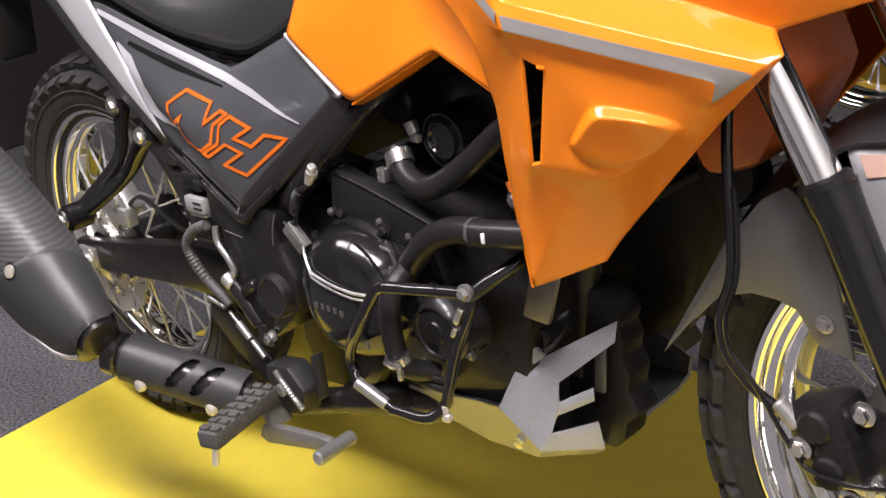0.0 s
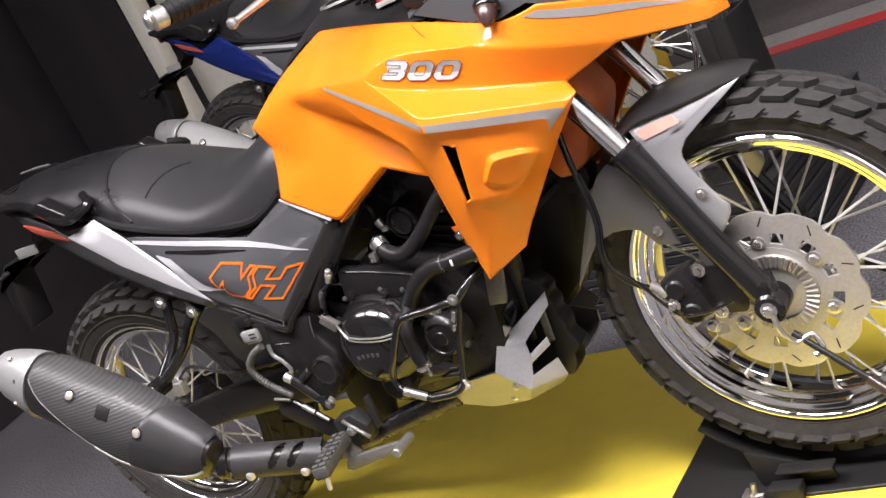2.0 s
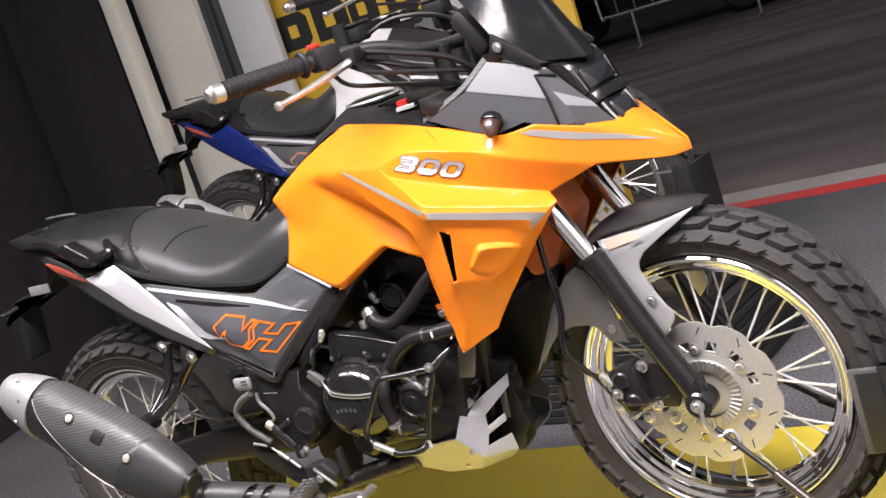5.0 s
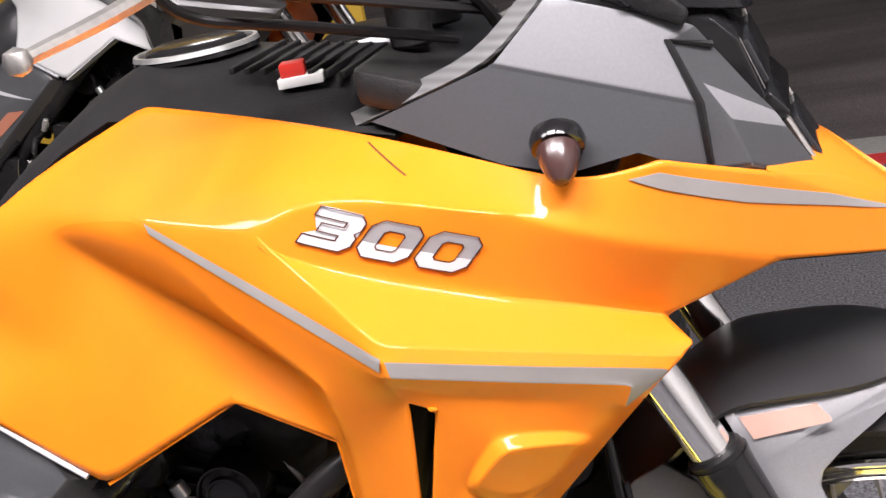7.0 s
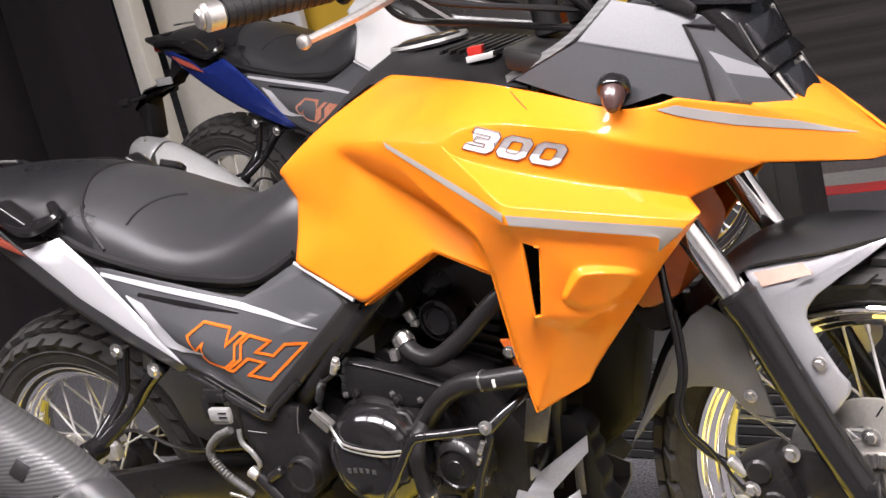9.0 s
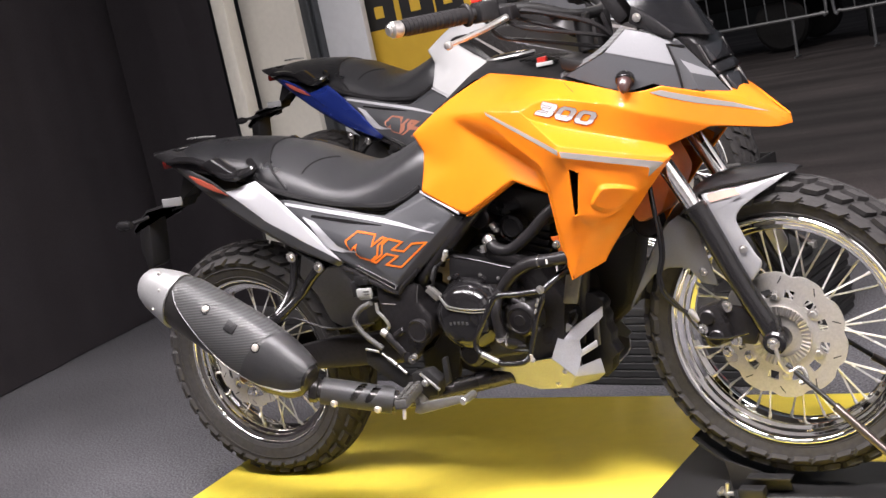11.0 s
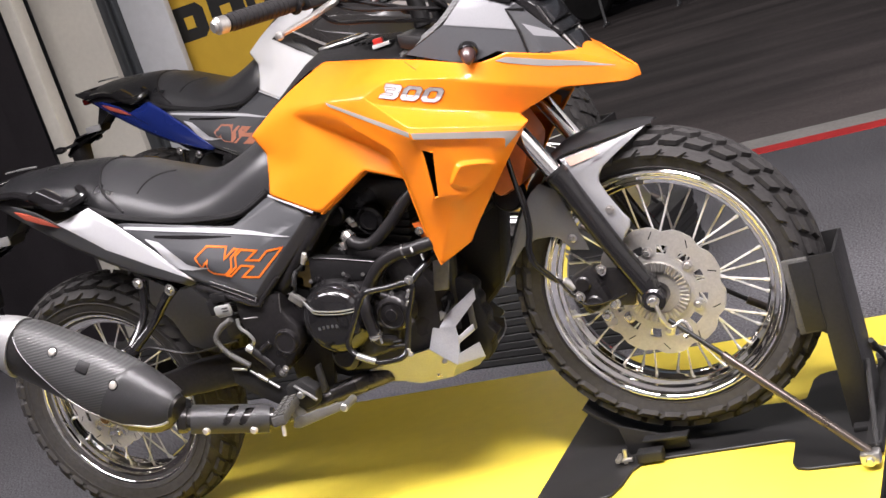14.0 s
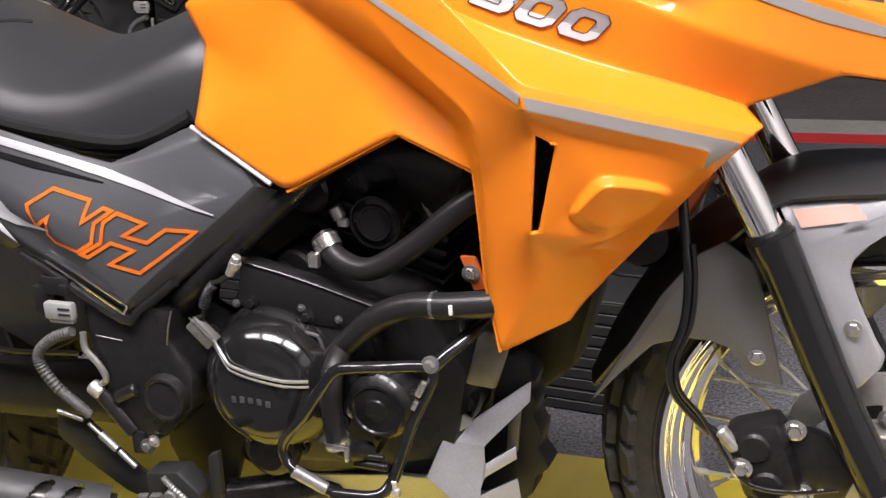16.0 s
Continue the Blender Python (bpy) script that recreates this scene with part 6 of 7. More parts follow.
    dash = part("instrument", merge(box((1.17, 0, 1.065), (0.035, 0.17, 0.09), 0.012, Matrix.Rotation(radians(-28), 4, "Y"))), "black_plastic", bike, "black instrument panel")
    part("display", box((1.152, 0, 1.068), (0.006, 0.13, 0.065), 0.002, Matrix.Rotation(radians(-28), 4, "Y")), "dark_glass", dash)
    part("cowl_inner", prism([(1.08, 0.935), (1.215, 1.01), (1.30, 0.97), (1.345, 0.88), (1.33, 0.86), (1.20, 0.88)], -0.07, 0.07, 0.02), "black_plastic", bike)
    for s in (-1, 1):
        part("cowl_groove", tube([(C[n][0], -s * (C[n][1] - 0.0005), C[n][2]) for n in ("i2", "i1", "i6", "c9", "i4")], 0.0032, 6, 1, False), "black_plastic", bike)
    lampbox = part("headlamp", merge(prism([(1.27, 0.985), (1.318, 0.972), (1.334, 0.955), (1.350, 0.908), (1.30, 0.90)], -0.082, 0.082, 0.004), prism([(1.30, 0.91), (1.352, 0.910), (1.366, 0.893), (1.352, 0.885), (1.30, 0.88)], -0.07, 0.07, 0.003),
                                     prism([(1.31, 0.895), (1.358, 0.890), (1.384, 0.840), (1.35, 0.830), (1.31, 0.85)], -0.055, 0.055, 0.004)), "gloss_black", bike, "black stacked headlamp unit")
    for (x0, z0), (x1, z1), w in (((1.333, 0.953), (1.3495, 0.911), 0.058), ((1.362, 0.886), (1.383, 0.845), 0.04)):
        mid = ((x0 + x1) / 2 + 0.002, 0, (z0 + z1) / 2)
        part("lens", box(mid, (0.006, w * 2, math.hypot(x1 - x0, z1 - z0) * 0.8), 0.002, Matrix.Rotation(math.atan2(x0 - x1, z0 - z1), 4, "Y")), "dark_glass", lampbox)
        for s in (-1, 1):
            part("lamp_trim", rod((x0 - 0.002, s * (w + 0.012), z0), (x1 - 0.004, s * (w + 0.006), z1), 0.004, 8, 0.001), "steel", lampbox)
    rows = []
    for k in range(9):
        t = k / 8
        zc, xc, w = 0.965 + 0.21 * t, 1.345 - 0.10 * t, 0.116 - 0.028 * t
        rows.append([(xc - 0.082 * abs(u) ** 1.8 * (1 - 0.15 * t), w * u * 1.05, zc + 0.035 * (1 - t) * (abs(u) ** 1.5) * 0.9 - 0.05 * t * abs(u) ** 3) for u in [-1 + j / 6 for j in range(13)]])
    scr = part("windscreen", sheet(rows, 0.003), "smoke", bike, "dark smoked windscreen", 60)
    for s in (-1, 1):
        part("screen_mount", prism([(1.215, 1.022), (1.228, 1.055), (1.27, 1.02), (1.305, 0.985), (1.30, 0.975), (1.26, 0.995)], s * 0.118, s * 0.108, 0.003), "black_plastic", scr)
        part("screen_bolt", bolt((1.236, s * 0.120, 1.030), 0.006, 0.004, "y", s), "steel", scr)
        aim = toward((0, 0, 0), (0.10, s * 0.72, -0.62))
        ind = part("indicator", lathe([(0.0, 0.031), (0.005, 0.030), (0.010, 0.024), (0.014, 0.013), (0.0155, 0.003), (0.015, -0.006)], (1.210, s * 0.170, 0.915), aim, 24), "amber", bike, "smoked amber indicator lamp")
        part("indicator_bezel", lathe([(0.0145, 0.003), (0.0185, 0.002), (0.020, -0.004), (0.018, -0.011), (0.013, -0.013)], (1.210, s * 0.170, 0.915), aim, 24, closed=True), "gloss_black", ind)


def front_brake(bike):
    cal = part("front_calliper", merge(box((1.282, -0.098, 0.388), (0.062, 0.052, 0.085), 0.012, Matrix.Rotation(radians(-18), 4, "Y")), rod((1.275, -0.128, 0.408), (1.275, -0.10, 0.408), 0.017, 20, 0.003), rod((1.288, -0.128, 0.365), (1.288, -0.10, 0.365), 0.017, 20, 0.003),
                                       prism([(1.30, 0.43), (1.345, 0.42), (1.375, 0.375), (1.36, 0.34), (1.32, 0.345), (1.30, 0.38)], -0.105, -0.09, 0.004)), "engine_black", bike, "black front brake calliper")
    for x, z in ((1.262, 0.385), (1.313, 0.425), (1.322, 0.352), (1.300, 0.330)):
        part("calliper_bolt", bolt((x, -0.126 if x < 1.29 else -0.106, z), 0.008, 0.008), "steel", cal)
    run = [(1.19, -0.08, 0.78), (1.200, -0.120, 0.69), (1.207, -0.135, 0.630), (1.210, -0.138, 0.590), (1.205, -0.136, 0.545), (1.191, -0.135, 0.505), (1.193, -0.133, 0.470), (1.216, -0.130, 0.438), (1.240, -0.122, 0.416)]
    part("brake_hose", tube(run, 0.0052, 10, 6), "gloss_black", bike, "black front brake hose")
    wire = [(x + 0.0075, y - 0.003, z + 0.002) for x, y, z in run[2:8]] + [(1.254, -0.130, 0.386), (1.275, -0.131, 0.367), (1.317, -0.131, 0.366), (1.359, -0.128, 0.374)]
    part("sensor_wire", tube(wire, 0.0026, 8, 6), "gloss_black", bike)
    part("hose_fitting", merge(rod((1.238, -0.122, 0.425), (1.256, -0.118, 0.402), 0.008, 10, 0.002)), "alloy", bike)


M |= {
    "plate_grey": node_mat("grey_plate_paint", (0.145, 0.145, 0.15), 0.4, 0.3, 0.05, 300, rough_vary=0.05),
    "numeral_silver": node_mat("numeral_silver", (0.43, 0.425, 0.43), 0.6, 0.0, 0.03, 60, spec=0.2),
    "edge_red": node_mat("dark_red_edge", (0.10, 0.03, 0.02), 0.4, 0, 0.05, 60),
    "pale_orange": node_mat("faded_orange_print", (0.46, 0.29, 0.235), 0.4, 0.3, 0.05, 60),
    "faded_red": node_mat("faded_emblem_print", (0.30, 0.115, 0.07), 0.45, 0, 0.06, 60),
    "panel_dark": node_mat("panel_dark_gloss", (0.022, 0.0205, 0.02), 0.3, 0.0, 0.08, 200, rough_vary=0.06),
    "streak_silver": node_mat("streak_silver_paint", (0.44, 0.44, 0.46), 0.38, 0.25, 0.04, 300, coat=0.15, rough_vary=0.05),
    "black_tail": node_mat("tail_dark_grey", (0.05, 0.05, 0.053), 0.42, 0.1, 0.08, 200, rough_vary=0.06),
    "numeral_white": node_mat("numeral_white", (0.5, 0.49, 0.495), 0.5, 0.0, 0.03, 60, spec=0.2),
    "orange_red": node_mat("orange_red_print", (0.25, 0.05, 0.03), 0.4, 0, 0.05, 60),
    "smoked_grey": node_mat("grey_reflector", (0.22, 0.22, 0.22), 0.3, 0, 0.05, 60),
    "mudguard_grey": node_mat("grey_plastic", (0.058, 0.057, 0.06), 0.5, 0, 0.1, 120, 0.2, 500),
    "satin_alloy": node_mat("satin_alloy", (0.36, 0.36, 0.35), 0.34, 0.8, 0.1, 120),
    # Paler metal of thin edge lines and a few bolts.
    "cast_edge": node_mat("pale_cast_edge", (0.17, 0.165, 0.16), 0.3, 0.7, 0.25, 200),
    "mark_grey": node_mat("raised_mark", (0.06, 0.06, 0.06), 0.4, 0.2, 0.1, 60),
    "sleeve": node_mat("grey_sleeve", (0.055, 0.053, 0.05), 0.55, 0, 0.25, 300, 0.5, 350),
    "pale_plastic": node_mat("pale_plastic", (0.24, 0.24, 0.235), 0.4, 0, 0.08, 80),
    "pale_metal": node_mat("pale_metal", (0.62, 0.58, 0.52), 0.3, 0.6, 0.08, 80),
    "skid_silver": node_mat("skid_silver_paint", (0.34, 0.345, 0.37), 0.4, 0.4, 0.07, 300, coat=0.1, rough_vary=0.06, stain=0.08, stain_scale=14),
    "skid_alloy": node_mat("skid_alloy", (0.26, 0.255, 0.25), 0.45, 0.5, 0.08, 160, rough_vary=0.06),
    "bracket_grey": node_mat("bracket_grey", (0.16, 0.155, 0.145), 0.45, 0.5, 0.1, 120),
    "muffler_body": node_mat("muffler_body_dark", (0.045, 0.043, 0.042), 0.35, 0.6, 0.15, 120, rough_vary=0.08),
    "brown_rust": node_mat("heat_stained_bolt", (0.22, 0.13, 0.07), 0.5, 0.7, 0.2, 90),
}


def carbon_mat():
    m = node_mat("carbon_weave", (0.1, 0.1, 0.103), 0.4, 0.15, 0.05, 200, rough_vary=0.05)
    nt = m.node_tree
    b = nt.nodes["Principled BSDF"]
    co, wave, bump = nt.nodes.new("ShaderNodeTexCoord"), nt.nodes.new("ShaderNodeTexWave"), nt.nodes.new("ShaderNodeBump")
    wave.inputs["Scale"].default_value, wave.inputs["Distortion"].default_value, wave.inputs["Detail"].default_value = 52, 0.15, 0
    wave.bands_direction = "Z"
    bump.inputs["Strength"].default_value, bump.inputs["Distance"].default_value = 0.4, 0.0008
    tone = nt.nodes.new("ShaderNodeMapRange")
    tone.inputs["To Min"].default_value, tone.inputs["To Max"].default_value = 0.10, 0.155
    nt.links.new(wave.outputs["Fac"], tone.inputs["Value"])
    nt.links.new(tone.outputs[0], b.inputs["Base Color"])
    nt.links.new(co.outputs["Object"], wave.inputs["Vector"])
    nt.links.new(wave.outputs["Fac"], bump.inputs["Height"])
    nt.links.new(bump.outputs[0], b.inputs["Normal"])
    return m


M["carbon"] = carbon_mat()
M["spoke_steel"] = node_mat("spoke_steel", (0.7, 0.69, 0.67), 0.25, 0.5, 0.05, 120)
# Dark orange line painted for the shade in the fairing joint.
M["seam_shade"] = node_mat("seam_shade_orange", (0.09, 0.03, 0.008), 0.6, 0, 0.1, 90)
M["fender_silver"] = node_mat("fender_silver_paint", (0.44, 0.44, 0.455), 0.34, 0.6, 0.04, 400, coat=0.2, rough_vary=0.05)
M["silver_skin"] = node_mat("silver_muffler_skin", (0.68, 0.68, 0.67), 0.4, 0.2, 0.05, 200, rough_vary=0.05)
M["fork_chrome"] = node_mat("fork_chrome", (0.82, 0.815, 0.81), 0.07, 0.97, 0.03, 40, rough_vary=0.04)
M["guard_black"] = node_mat("guard_black_plastic", (0.022, 0.021, 0.022), 0.36, 0, 0.1, 200, 0.1, 500)
M["tail_red"] = node_mat("dark_red_lens", (0.12, 0.008, 0.006), 0.15, 0, 0.05, 60, coat=0.5)
M["cowl_silver"] = node_mat("cowl_silver_paint", (0.2, 0.2, 0.208), 0.5, 0.1, 0.04, 400, coat=0.05, spec=0.3, rough_vary=0.05)


def motorcycle(m, paint, tail_paint, label):
    bike = thing("motorcycle", label, "motorcycle", m, "display motorcycles")
    wheel(bike, "front_wheel", FRONT, 0.321, 0.2305, 0.056, -0.068, 0.133, 0.036, "black hub of the spoked front wheel")
    wheel(bike, "rear_wheel", REAR, 0.328, 0.222, 0.066, -0.085, 0.11, 0.045, "black hub of the spoked rear wheel")
    for s in (-1, 1):
        y = 0.107 * s
        leg = part("fork_leg", merge(tube([(1.284, y, 0.634), (1.289, y, 0.622), (1.302, y, 0.594), (1.352, y, 0.470), (1.402, y, 0.362)], [0.0255, 0.0245, 0.0225, 0.0212, 0.0225], 20, 4),
                                     rod((1.407, y - 0.026, 0.350), (1.407, y + 0.026, 0.350), 0.024, 18, 0.004), prism([(1.379, 0.385), (1.396, 0.329), (1.420, 0.329), (1.415, 0.395)], y - 0.02, y + 0.02, 0.005)), "gloss_black", bike, "gloss black lower fork leg")
        part("stanchion", rod((1.160, y, 0.880), (1.287, y, 0.625), 0.0182, 28), "fork_chrome", leg, "chrome fork tube")
        part("dust_seal", rod((1.280, y, 0.641), (1.286, y, 0.628), 0.0240, 18, 0.003), "black_plastic", leg)
        part("axle_nut", bolt((1.407, y + 0.027 * s, 0.351), 0.0085, 0.008, "y", s), "steel", leg)
        part("fork_clamp", box((1.163, y, 0.876), (0.06, 0.07, 0.04), 0.008, Matrix.Rotation(radians(26), 4, "Y")), "black_plastic", bike)
    part("front_axle", rod((1.405, -0.13, 0.350), (1.405, 0.13, 0.350), 0.009), "steel", bike)
    right = {}
    for verts, faces, name, mats, lab in ((V, FAIRING, "side_fairing", [paint, "stripe"], "glossy fairing with a grey pinstripe"), (C, COWL, "screen_cowl", ["cowl_grey", "gunmetal", "cowl_silver"], "silver and dark grey screen cowl"),
                                          (S, SIDE, "side_panel", ["gunmetal", "silver", "panel_dark"], "dark grey side panel with pale edges")):
        if verts is V and paint == "white":
            faces = [(*[n for n in f if not isinstance(n, int)], 0 if TANK.issuperset(f) else 2) for f in faces]
            mats = [*mats, "panel_dark"]
        made = shell(verts, faces, 0.86, 7, FOLDS if verts is V else None)
        for bm in (mirrored(made), made):
            right[name] = panel(name, bm, mats, bike, lab, 0.004, {"side_panel": 2, "side_fairing": 4, "screen_cowl": 0}[name], 0.0035)
    decals(bike, right, paint == "white")
    arch = curve_through([V[n] for n in ("side", "arch", "wl1", "wl2", "wl3", "wbot")], 1)
    rim_in = [(x - 0.004 * (k > 1), y + 0.020, z - 0.004 * (k < 2)) for k, (x, y, z) in enumerate(arch)]
    for s in (1, -1):
        part("arch_flange", sheet([[(x, s * (y + 0.002), z) for x, y, z in arch], [(x, s * y, z) for x, y, z in rim_in]], 0.003), paint, bike, "folded inner edge of the fairing", 20)
    roof = sheet([[(1.345, y * 0.112, 0.864 + 0.014 * (1 - abs(y))), (1.392, y * 0.062, 0.842 + 0.012 * (1 - abs(y))), (1.462, y * 0.016, 0.7795 + 0.010 * (1 - abs(y)))] for y in (-1, -0.6, -0.2, 0.2, 0.6, 1)], 0.004)
    part("beak", roof, paint, bike, "pointed beak over the front wheel", 60)
    part("beak_underside", sheet([[(1.347, y * 0.110, 0.798), (1.40, y * 0.068, 0.782), (1.449, y * 0.031, 0.769)] for y in (-1, -0.33, 0.33, 1)], 0.004), "black_plastic", bike)
    seat(bike)
    tail(bike, tail_paint)
    chassis(bike)
    engine(bike)
    skid(bike)
    exhaust(bike, "carbon" if paint == "orange" else "silver_skin")
    cockpit(bike)
    fender(bike)
    front_brake(bike)
    return bike


motorcycle(Matrix.Identity(4), "orange", "swoosh", "orange and grey adventure motorcycle clamped upright on a yellow platform")
motorcycle(SECOND, "white", "blue", "white and blue adventure motorcycle standing on a second platform")


# ---- wheel clamp stand ----
def wheel_stand(m):
    st = thing("wheel_clamp_stand", "black steel wheel clamp stand screwed to the platform", "wheel stand", m, "wheel clamp stands")
    def flat(pts, z0, z1, bevel):
        bm = bmesh.new()
        f = bm.faces.new([bm.verts.new((x, y, z0)) for x, y in pts])
        r = bmesh.ops.extrude_face_region(bm, geom=[f])
        bmesh.ops.translate(bm, vec=(0, 0, z1 - z0), verts=[v for v in r["geom"] if isinstance(v, bmesh.types.BMVert)])
        bmesh.ops.recalc_face_normals(bm, faces=bm.faces)
        return soften(bm, bevel, segments=1)
    half = [(1.075, -0.24), (1.082, -0.252), (1.10, -0.256), (1.225, -0.25), (1.245, -0.24), (1.258, -0.20), (1.265, -0.14), (1.28, -0.112), (1.31, -0.103), (1.575, -0.09), (1.592, -0.098), (1.594, -0.125),
            (1.597, -0.19), (1.608, -0.215), (1.63, -0.224), (1.752, -0.224), (1.76, -0.215)]
    part("base_plate", flat(half + [(x, -y) for x, y in reversed(half)], 0.0005, 0.0065, 0.0015), "black_steel", st, "flat black base plate")
    for x, y in ((1.092, -0.238), (1.092, 0.238), (1.735, -0.205), (1.735, 0.205)):
        part("plate_screw", lathe([(0.0, 0.004), (0.006, 0.0035), (0.009, 0.001), (0.009, 0.0)], (x, y, 0.0065), "z", 14), "steel", st)
    post = part("post", merge(box((1.746, 0, 0.184), (0.006, 0.15, 0.358), 0.001), box((1.723, -0.074, 0.184), (0.046, 0.006, 0.358), 0.001)), "black_steel", st, "black folded steel post")
    part("post_flange", box((1.723, 0.074, 0.184), (0.046, 0.006, 0.358), 0.001), "black_steel", post)
    part("post_foot", box((1.735, 0, 0.012), (0.06, 0.2, 0.01), 0.002), "black_steel", post)
    for y in (-0.069, 0.069):
        part("wheel_pad", box((1.674, y, 0.286), (0.050, 0.012, 0.152), 0.004), "rubber_pad", st, "coarse black rubber side pad")
        part("pad_plate", box((1.682, y * 1.12, 0.286), (0.040, 0.003, 0.140), 0.001), "black_steel", st)
    # cradle under the tyre
    rows = []
    for k in range(10):
        a = radians(224 + 32 * k / 9)
        rows.append([(FRONT[0] + 0.335 * math.cos(a), y, FRONT[2] + 0.335 * math.sin(a)) for y in (-0.045, 0, 0.045)])
    part("cradle", sheet(rows, 0.005), "black_steel", st, "curved black wheel cradle")
    for s in (-1, 1):
        part("cradle_cheek", prism([(1.235, 0.075), (1.245, 0.008), (1.375, 0.008), (1.37, 0.035), (1.33, 0.042)], s * 0.066, s * 0.072, 0.001), "black_steel", st)
        part("cradle_lip", box((1.335, s * 0.084, 0.044), (0.095, 0.028, 0.005), 0.0015), "black_steel", st)
        lug = part("hinge_lug", box((1.30, s * 0.105, 0.018), (0.055, 0.03, 0.022), 0.003), "black_steel", st)
        part("wing_nut", merge(rod((1.225, s * 0.112, 0.016), (1.262, s * 0.112, 0.016), 0.005, 8), box((1.236, s * 0.118, 0.024), (0.008, 0.03, 0.012), 0.003), rod((1.245, s * 0.112, 0.008), (1.249, s * 0.108, 0.038), 0.005, 8)), "steel", lug, "bright wing nut")
        strut = part("strut", rod((1.515, s * 0.15, 0.225), (1.748, s * 0.235, 0.03), 0.0085, 12), "dark_strut", st, "dark telescopic tie strut")
        part("strut_rod", rod((1.425, s * 0.127, 0.305), (1.520, s * 0.152, 0.222), 0.0052, 10), "black_steel", strut)
        part("strut_hook", tube([(1.410, s * 0.135, 0.346), (1.416, s * 0.142, 0.318), (1.428, s * 0.135, 0.292), (1.452, s * 0.128, 0.298), (1.462, s * 0.132, 0.275), (1.448, s * 0.135, 0.268)], 0.0045, 8, 5), "steel", strut)
        part("strut_eye", merge(box((1.748, s * 0.236, 0.022), (0.035, 0.03, 0.022), 0.004), bolt((1.748, s * 0.254, 0.022), 0.008, 0.008, "y", s)), "steel", strut)
        part("brace", rod((1.755, s * 0.05, 0.13), (1.757, s * 0.2, 0.02), 0.006, 8), "black_steel", st)
    part("end_rail", box((1.752, 0, 0.018), (0.03, 0.40, 0.022), 0.003), "black_steel", st)
    return st


M["frame_grey"] = node_mat("dark_metal_frame", (0.06, 0.065, 0.07), 0.4, 0.5, 0.08, 60)
M["leaf_grey"] = node_mat("pale_door_leaf", (0.46, 0.47, 0.48), 0.5, 0, 0.04, 30)
M["dark_wall"] = node_mat("dark_pit_wall", (0.05, 0.047, 0.045), 0.8, 0, 0.15, 5, stain=0.3, stain_scale=0.5)
M["dark_strut"] = node_mat("dark_strut", (0.09, 0.075, 0.065), 0.35, 0.7, 0.15, 120)
copy_thing(wheel_stand(Matrix.Identity(4)), SECOND)

# ---- beyond the bikes ----
solid("column", merge(box((-1.79, 2.13, 1.45), (0.08, 0.08, 3.1), 0.006)), "wall_paint", "narrow cream painted door post", "post", kind="structure")
solid("wall_north", merge(box((-1.67, 2.35, 1.45), (0.34, 0.1, 3.1))), "wall_paint", "cream painted wall beside the post", "wall", kind="structure")
post = thing("door_1", "grey panel door in a dark metal frame", "door", kind="structure")
part("door_frame", merge(box((-1.475, 2.36, 1.45), (0.05, 0.06, 3.1), 0.004), box((-1.435, 2.37, 1.45), (0.02, 0.05, 3.1), 0.004)), "frame_grey", post)
part("door_leaf", box((-1.305, 2.40, 1.45), (0.24, 0.04, 3.1), 0.004), "leaf_grey", post)
M_SIGN = Matrix.Translation((-0.56, 2.5, 0.95))
sign = thing("sign_board", "large yellow sign board with bold black shapes behind the motorcycles", "sign", M_SIGN)
part("board", box((0, 0, 0.1), (1.46, 0.03, 2.3), 0.004), "yellow_sign", sign)


def glyph(pts):
    bm = bmesh.new()
    f = bm.faces.new([bm.verts.new((x, -0.0165, z)) for x, z in pts])
    bmesh.ops.triangulate(bm, faces=[f])
    bmesh.ops.solidify(bm, geom=bm.faces[:], thickness=0.002)
    return bm


for k, wide in enumerate((0.165, 0.185, 0.15, 0.165, 0.185)):
    x0 = -0.675 + 0.196 * k
    x1 = x0 + wide
    part("black_shape", glyph(((x0, 0.185), (x1 - 0.03, 0.185), (x1, 0.215), (x1, 0.315), (x1 - 0.03, 0.345), (x0, 0.345))), "black_board", sign)
    part("yellow_slot", box(((x0 + x1) / 2 - 0.005, -0.0195, 0.265), (wide * 0.3, 0.002, 0.055), 0), "yellow_sign", sign)


def barrier(m):
    b = thing("crowd_barrier", "galvanised steel crowd barrier standing on the pit lane", "barrier", m, "crowd barriers")
    part("rail_loop", tube([(-1.0, 0, 0.45), (-1.09, 0, 0.462), (-1.15, 0, 0.53), (-1.15, 0, 1.65), (-1.09, 0, 1.72), (1.09, 0, 1.72), (1.15, 0, 1.65), (1.15, 0, 0.53), (1.09, 0, 0.462), (1.0, 0, 0.45), (-1.0, 0, 0.45)], 0.019, 8, 4), "galv", b)
    for k in range(1, 10):
        x = -1.15 + 2.3 * k / 10
        part("bar", rod((x, 0, 0.45), (x, 0, 1.72), 0.008, 6), "galv", b)
    for z in (0.75, 1.4):
        part("link", box((1.19, 0, z), (0.07, 0.02, 0.03), 0.004), "galv", b)
    for x in (-0.75, 0.75):
        part("foot", merge(rod((x, 0, 0.45), (x, 0, 0.02), 0.018, 8), rod((x, -0.12, 0.012), (x, 0.12, 0.012), 0.012, 8)), "galv", b)
    return b


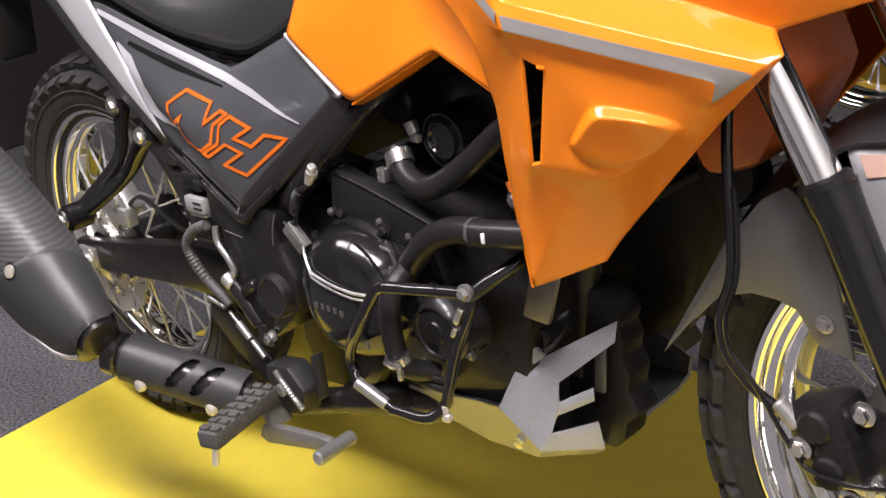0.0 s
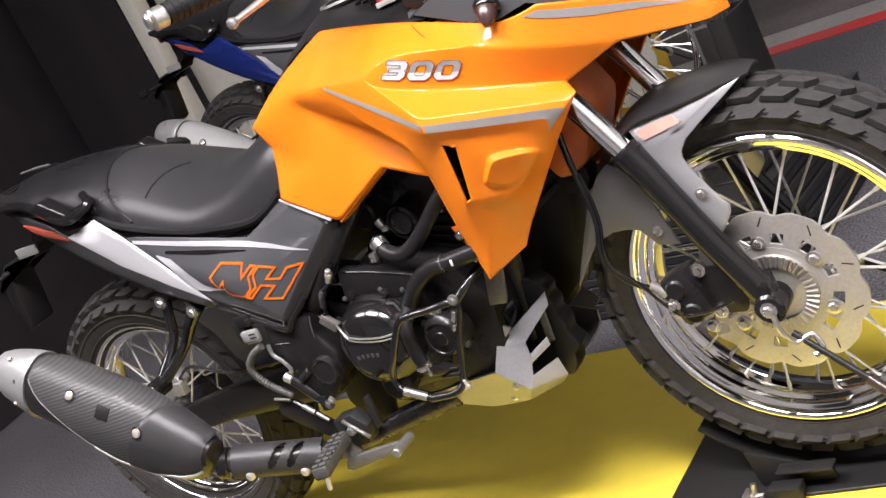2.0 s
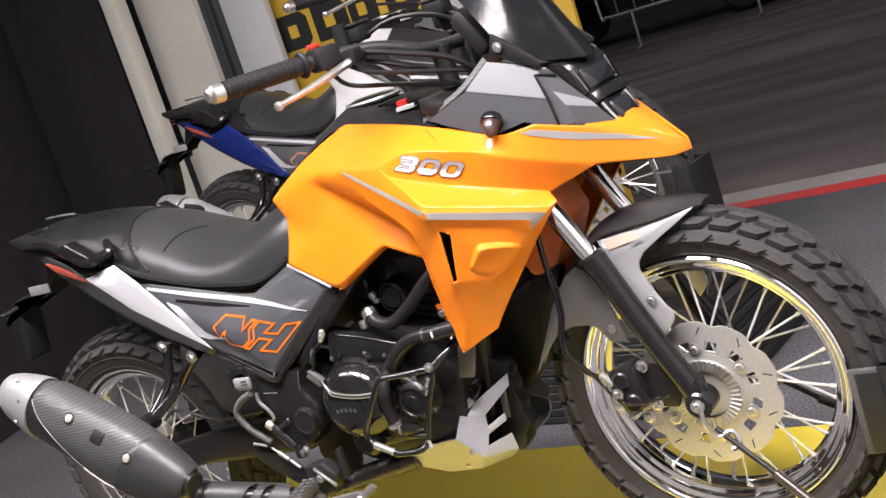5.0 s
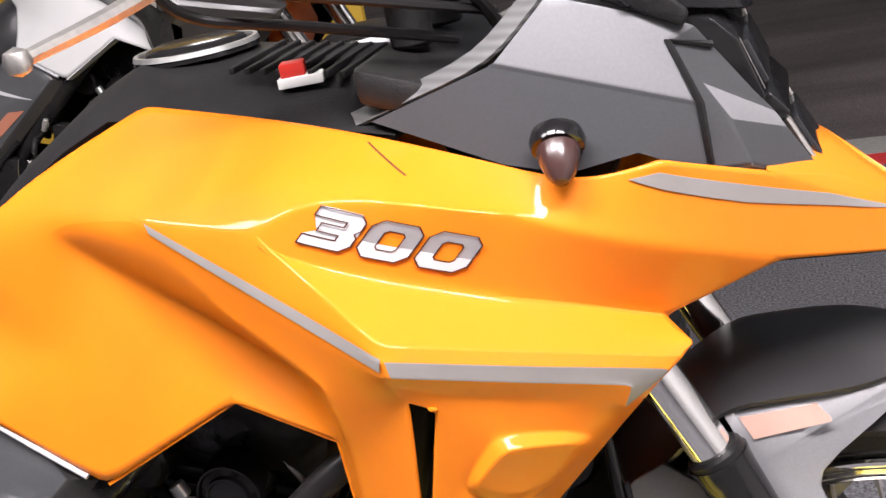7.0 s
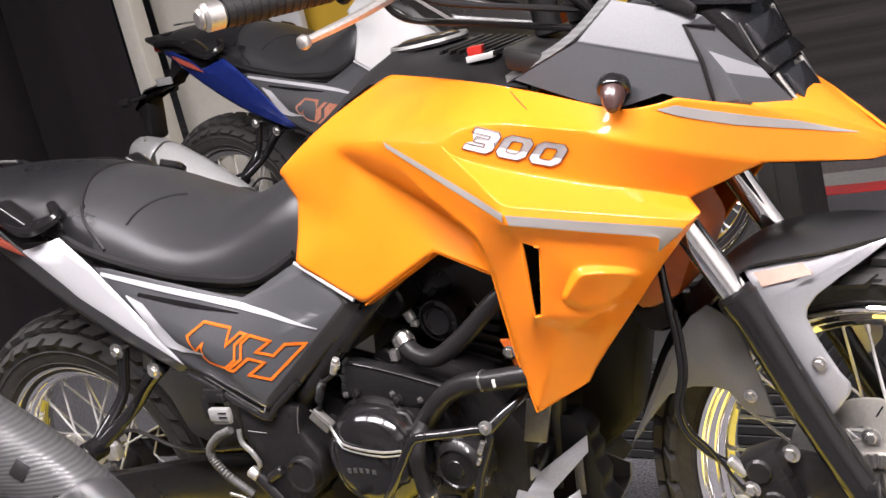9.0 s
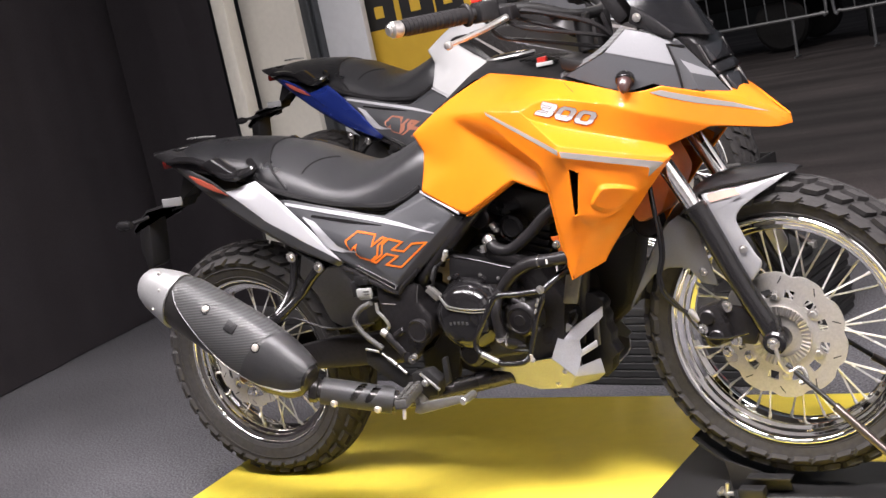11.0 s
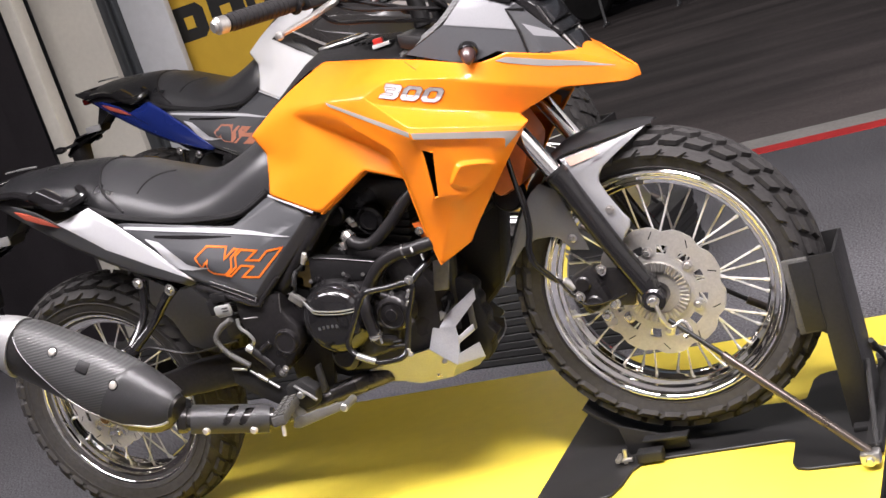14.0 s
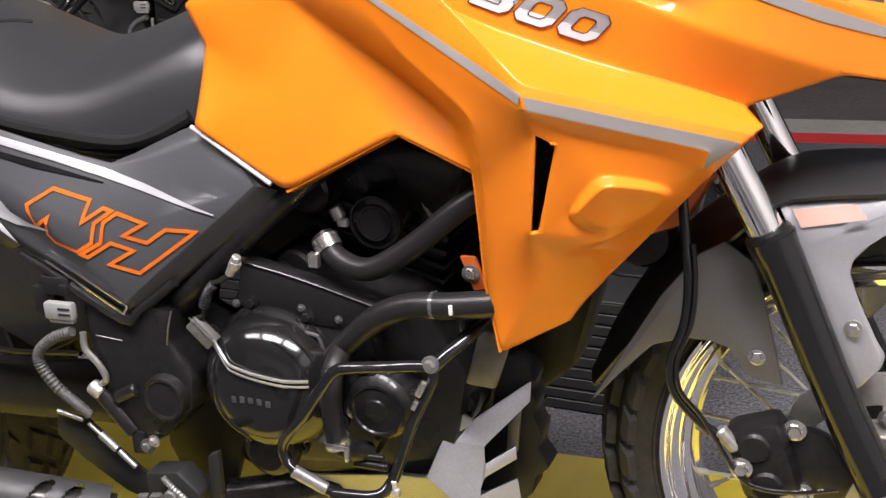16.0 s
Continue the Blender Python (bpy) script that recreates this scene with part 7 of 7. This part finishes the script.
first = barrier(Matrix.Translation((-2.83, 12.0, FLOOR)))
for k, ang in ((1, 2), (2, -1), (3, 1)):
    copy_thing(first, Matrix.Translation((-2.83 + 2.42 * k, 12.0 - 0.1 * k, FLOOR)) @ Matrix.Rotation(radians(ang), 4, "Z"))


def trailer(m):
    v = thing("parked_trailer", "grey box trailer parked behind the barriers in the dark", "trailer", m)
    part("body", prism([(-5.2, 0.83), (-5.2, 2.9), (0, 2.9), (0, 0.83)], 0, 2.2, 0.05), "van", v)
    part("chassis", box((-2.6, 1.0, 0.72), (5.0, 1.6, 0.2), 0.02), "black_plastic", v)
    for x in (-4.2, -1.3):
        for y in (0.35, 1.9):
            part("wheel", lathe([(0.0, -0.1), (0.2, -0.1), (0.3, -0.11), (0.34, -0.08), (0.34, 0.08), (0.3, 0.11), (0.0, 0.1)], (x, y, 0.34), "y", 28), "rubber", v)
    for x in (-4.6, -0.25):
        part("leg", rod((x, 0.4, 0.0), (x, 0.4, 0.75), 0.04, 10), "black_steel", v)
    return v


trailer(Matrix.Translation((-1.3, 13.0, FLOOR)))
solid("backdrop_wall", box((0, 22, 1.9), (60, 0.3, 4.2)), "dark_wall", "dark pit wall far behind the barriers", "wall", kind="structure")


# a third bike's front tyre shows at the edge of the carpet
def lone_wheel(m):
    w = thing("spoked_wheel", "block-tread spoked wheel of another machine parked on the carpet", "wheel", m)
    c = (0, 0, 0.328)
    skin, rings = tyre(c, 0.328, 0.222, 0.066)
    part("tyre", skin, "rubber", w, "dusty black block-tread tyre", 30)
    for bm in rings:
        part("side_ring", bm, "rubber", w)
    tread(w, c, 0.328, 0.066)
    part("rim", rim(c, 0.222), "rim_chrome", w)
    part("hub", rod((0, -0.06, 0.328), (0, 0.06, 0.328), 0.045, 24, 0.004), "engine_black", w)
    for k in range(18):
        a = math.tau * k / 18
        s = -1 if k % 2 else 1
        part("spoke", rod((0.045 * math.cos(a + 0.5), s * 0.04, c[2] + 0.045 * math.sin(a + 0.5)), (0.206 * math.cos(a), s * 0.01, c[2] + 0.206 * math.sin(a)), 0.002, 6), "steel", w)
    return w


lone_wheel(Matrix.Translation((0.60, -1.47, FLOOR)))
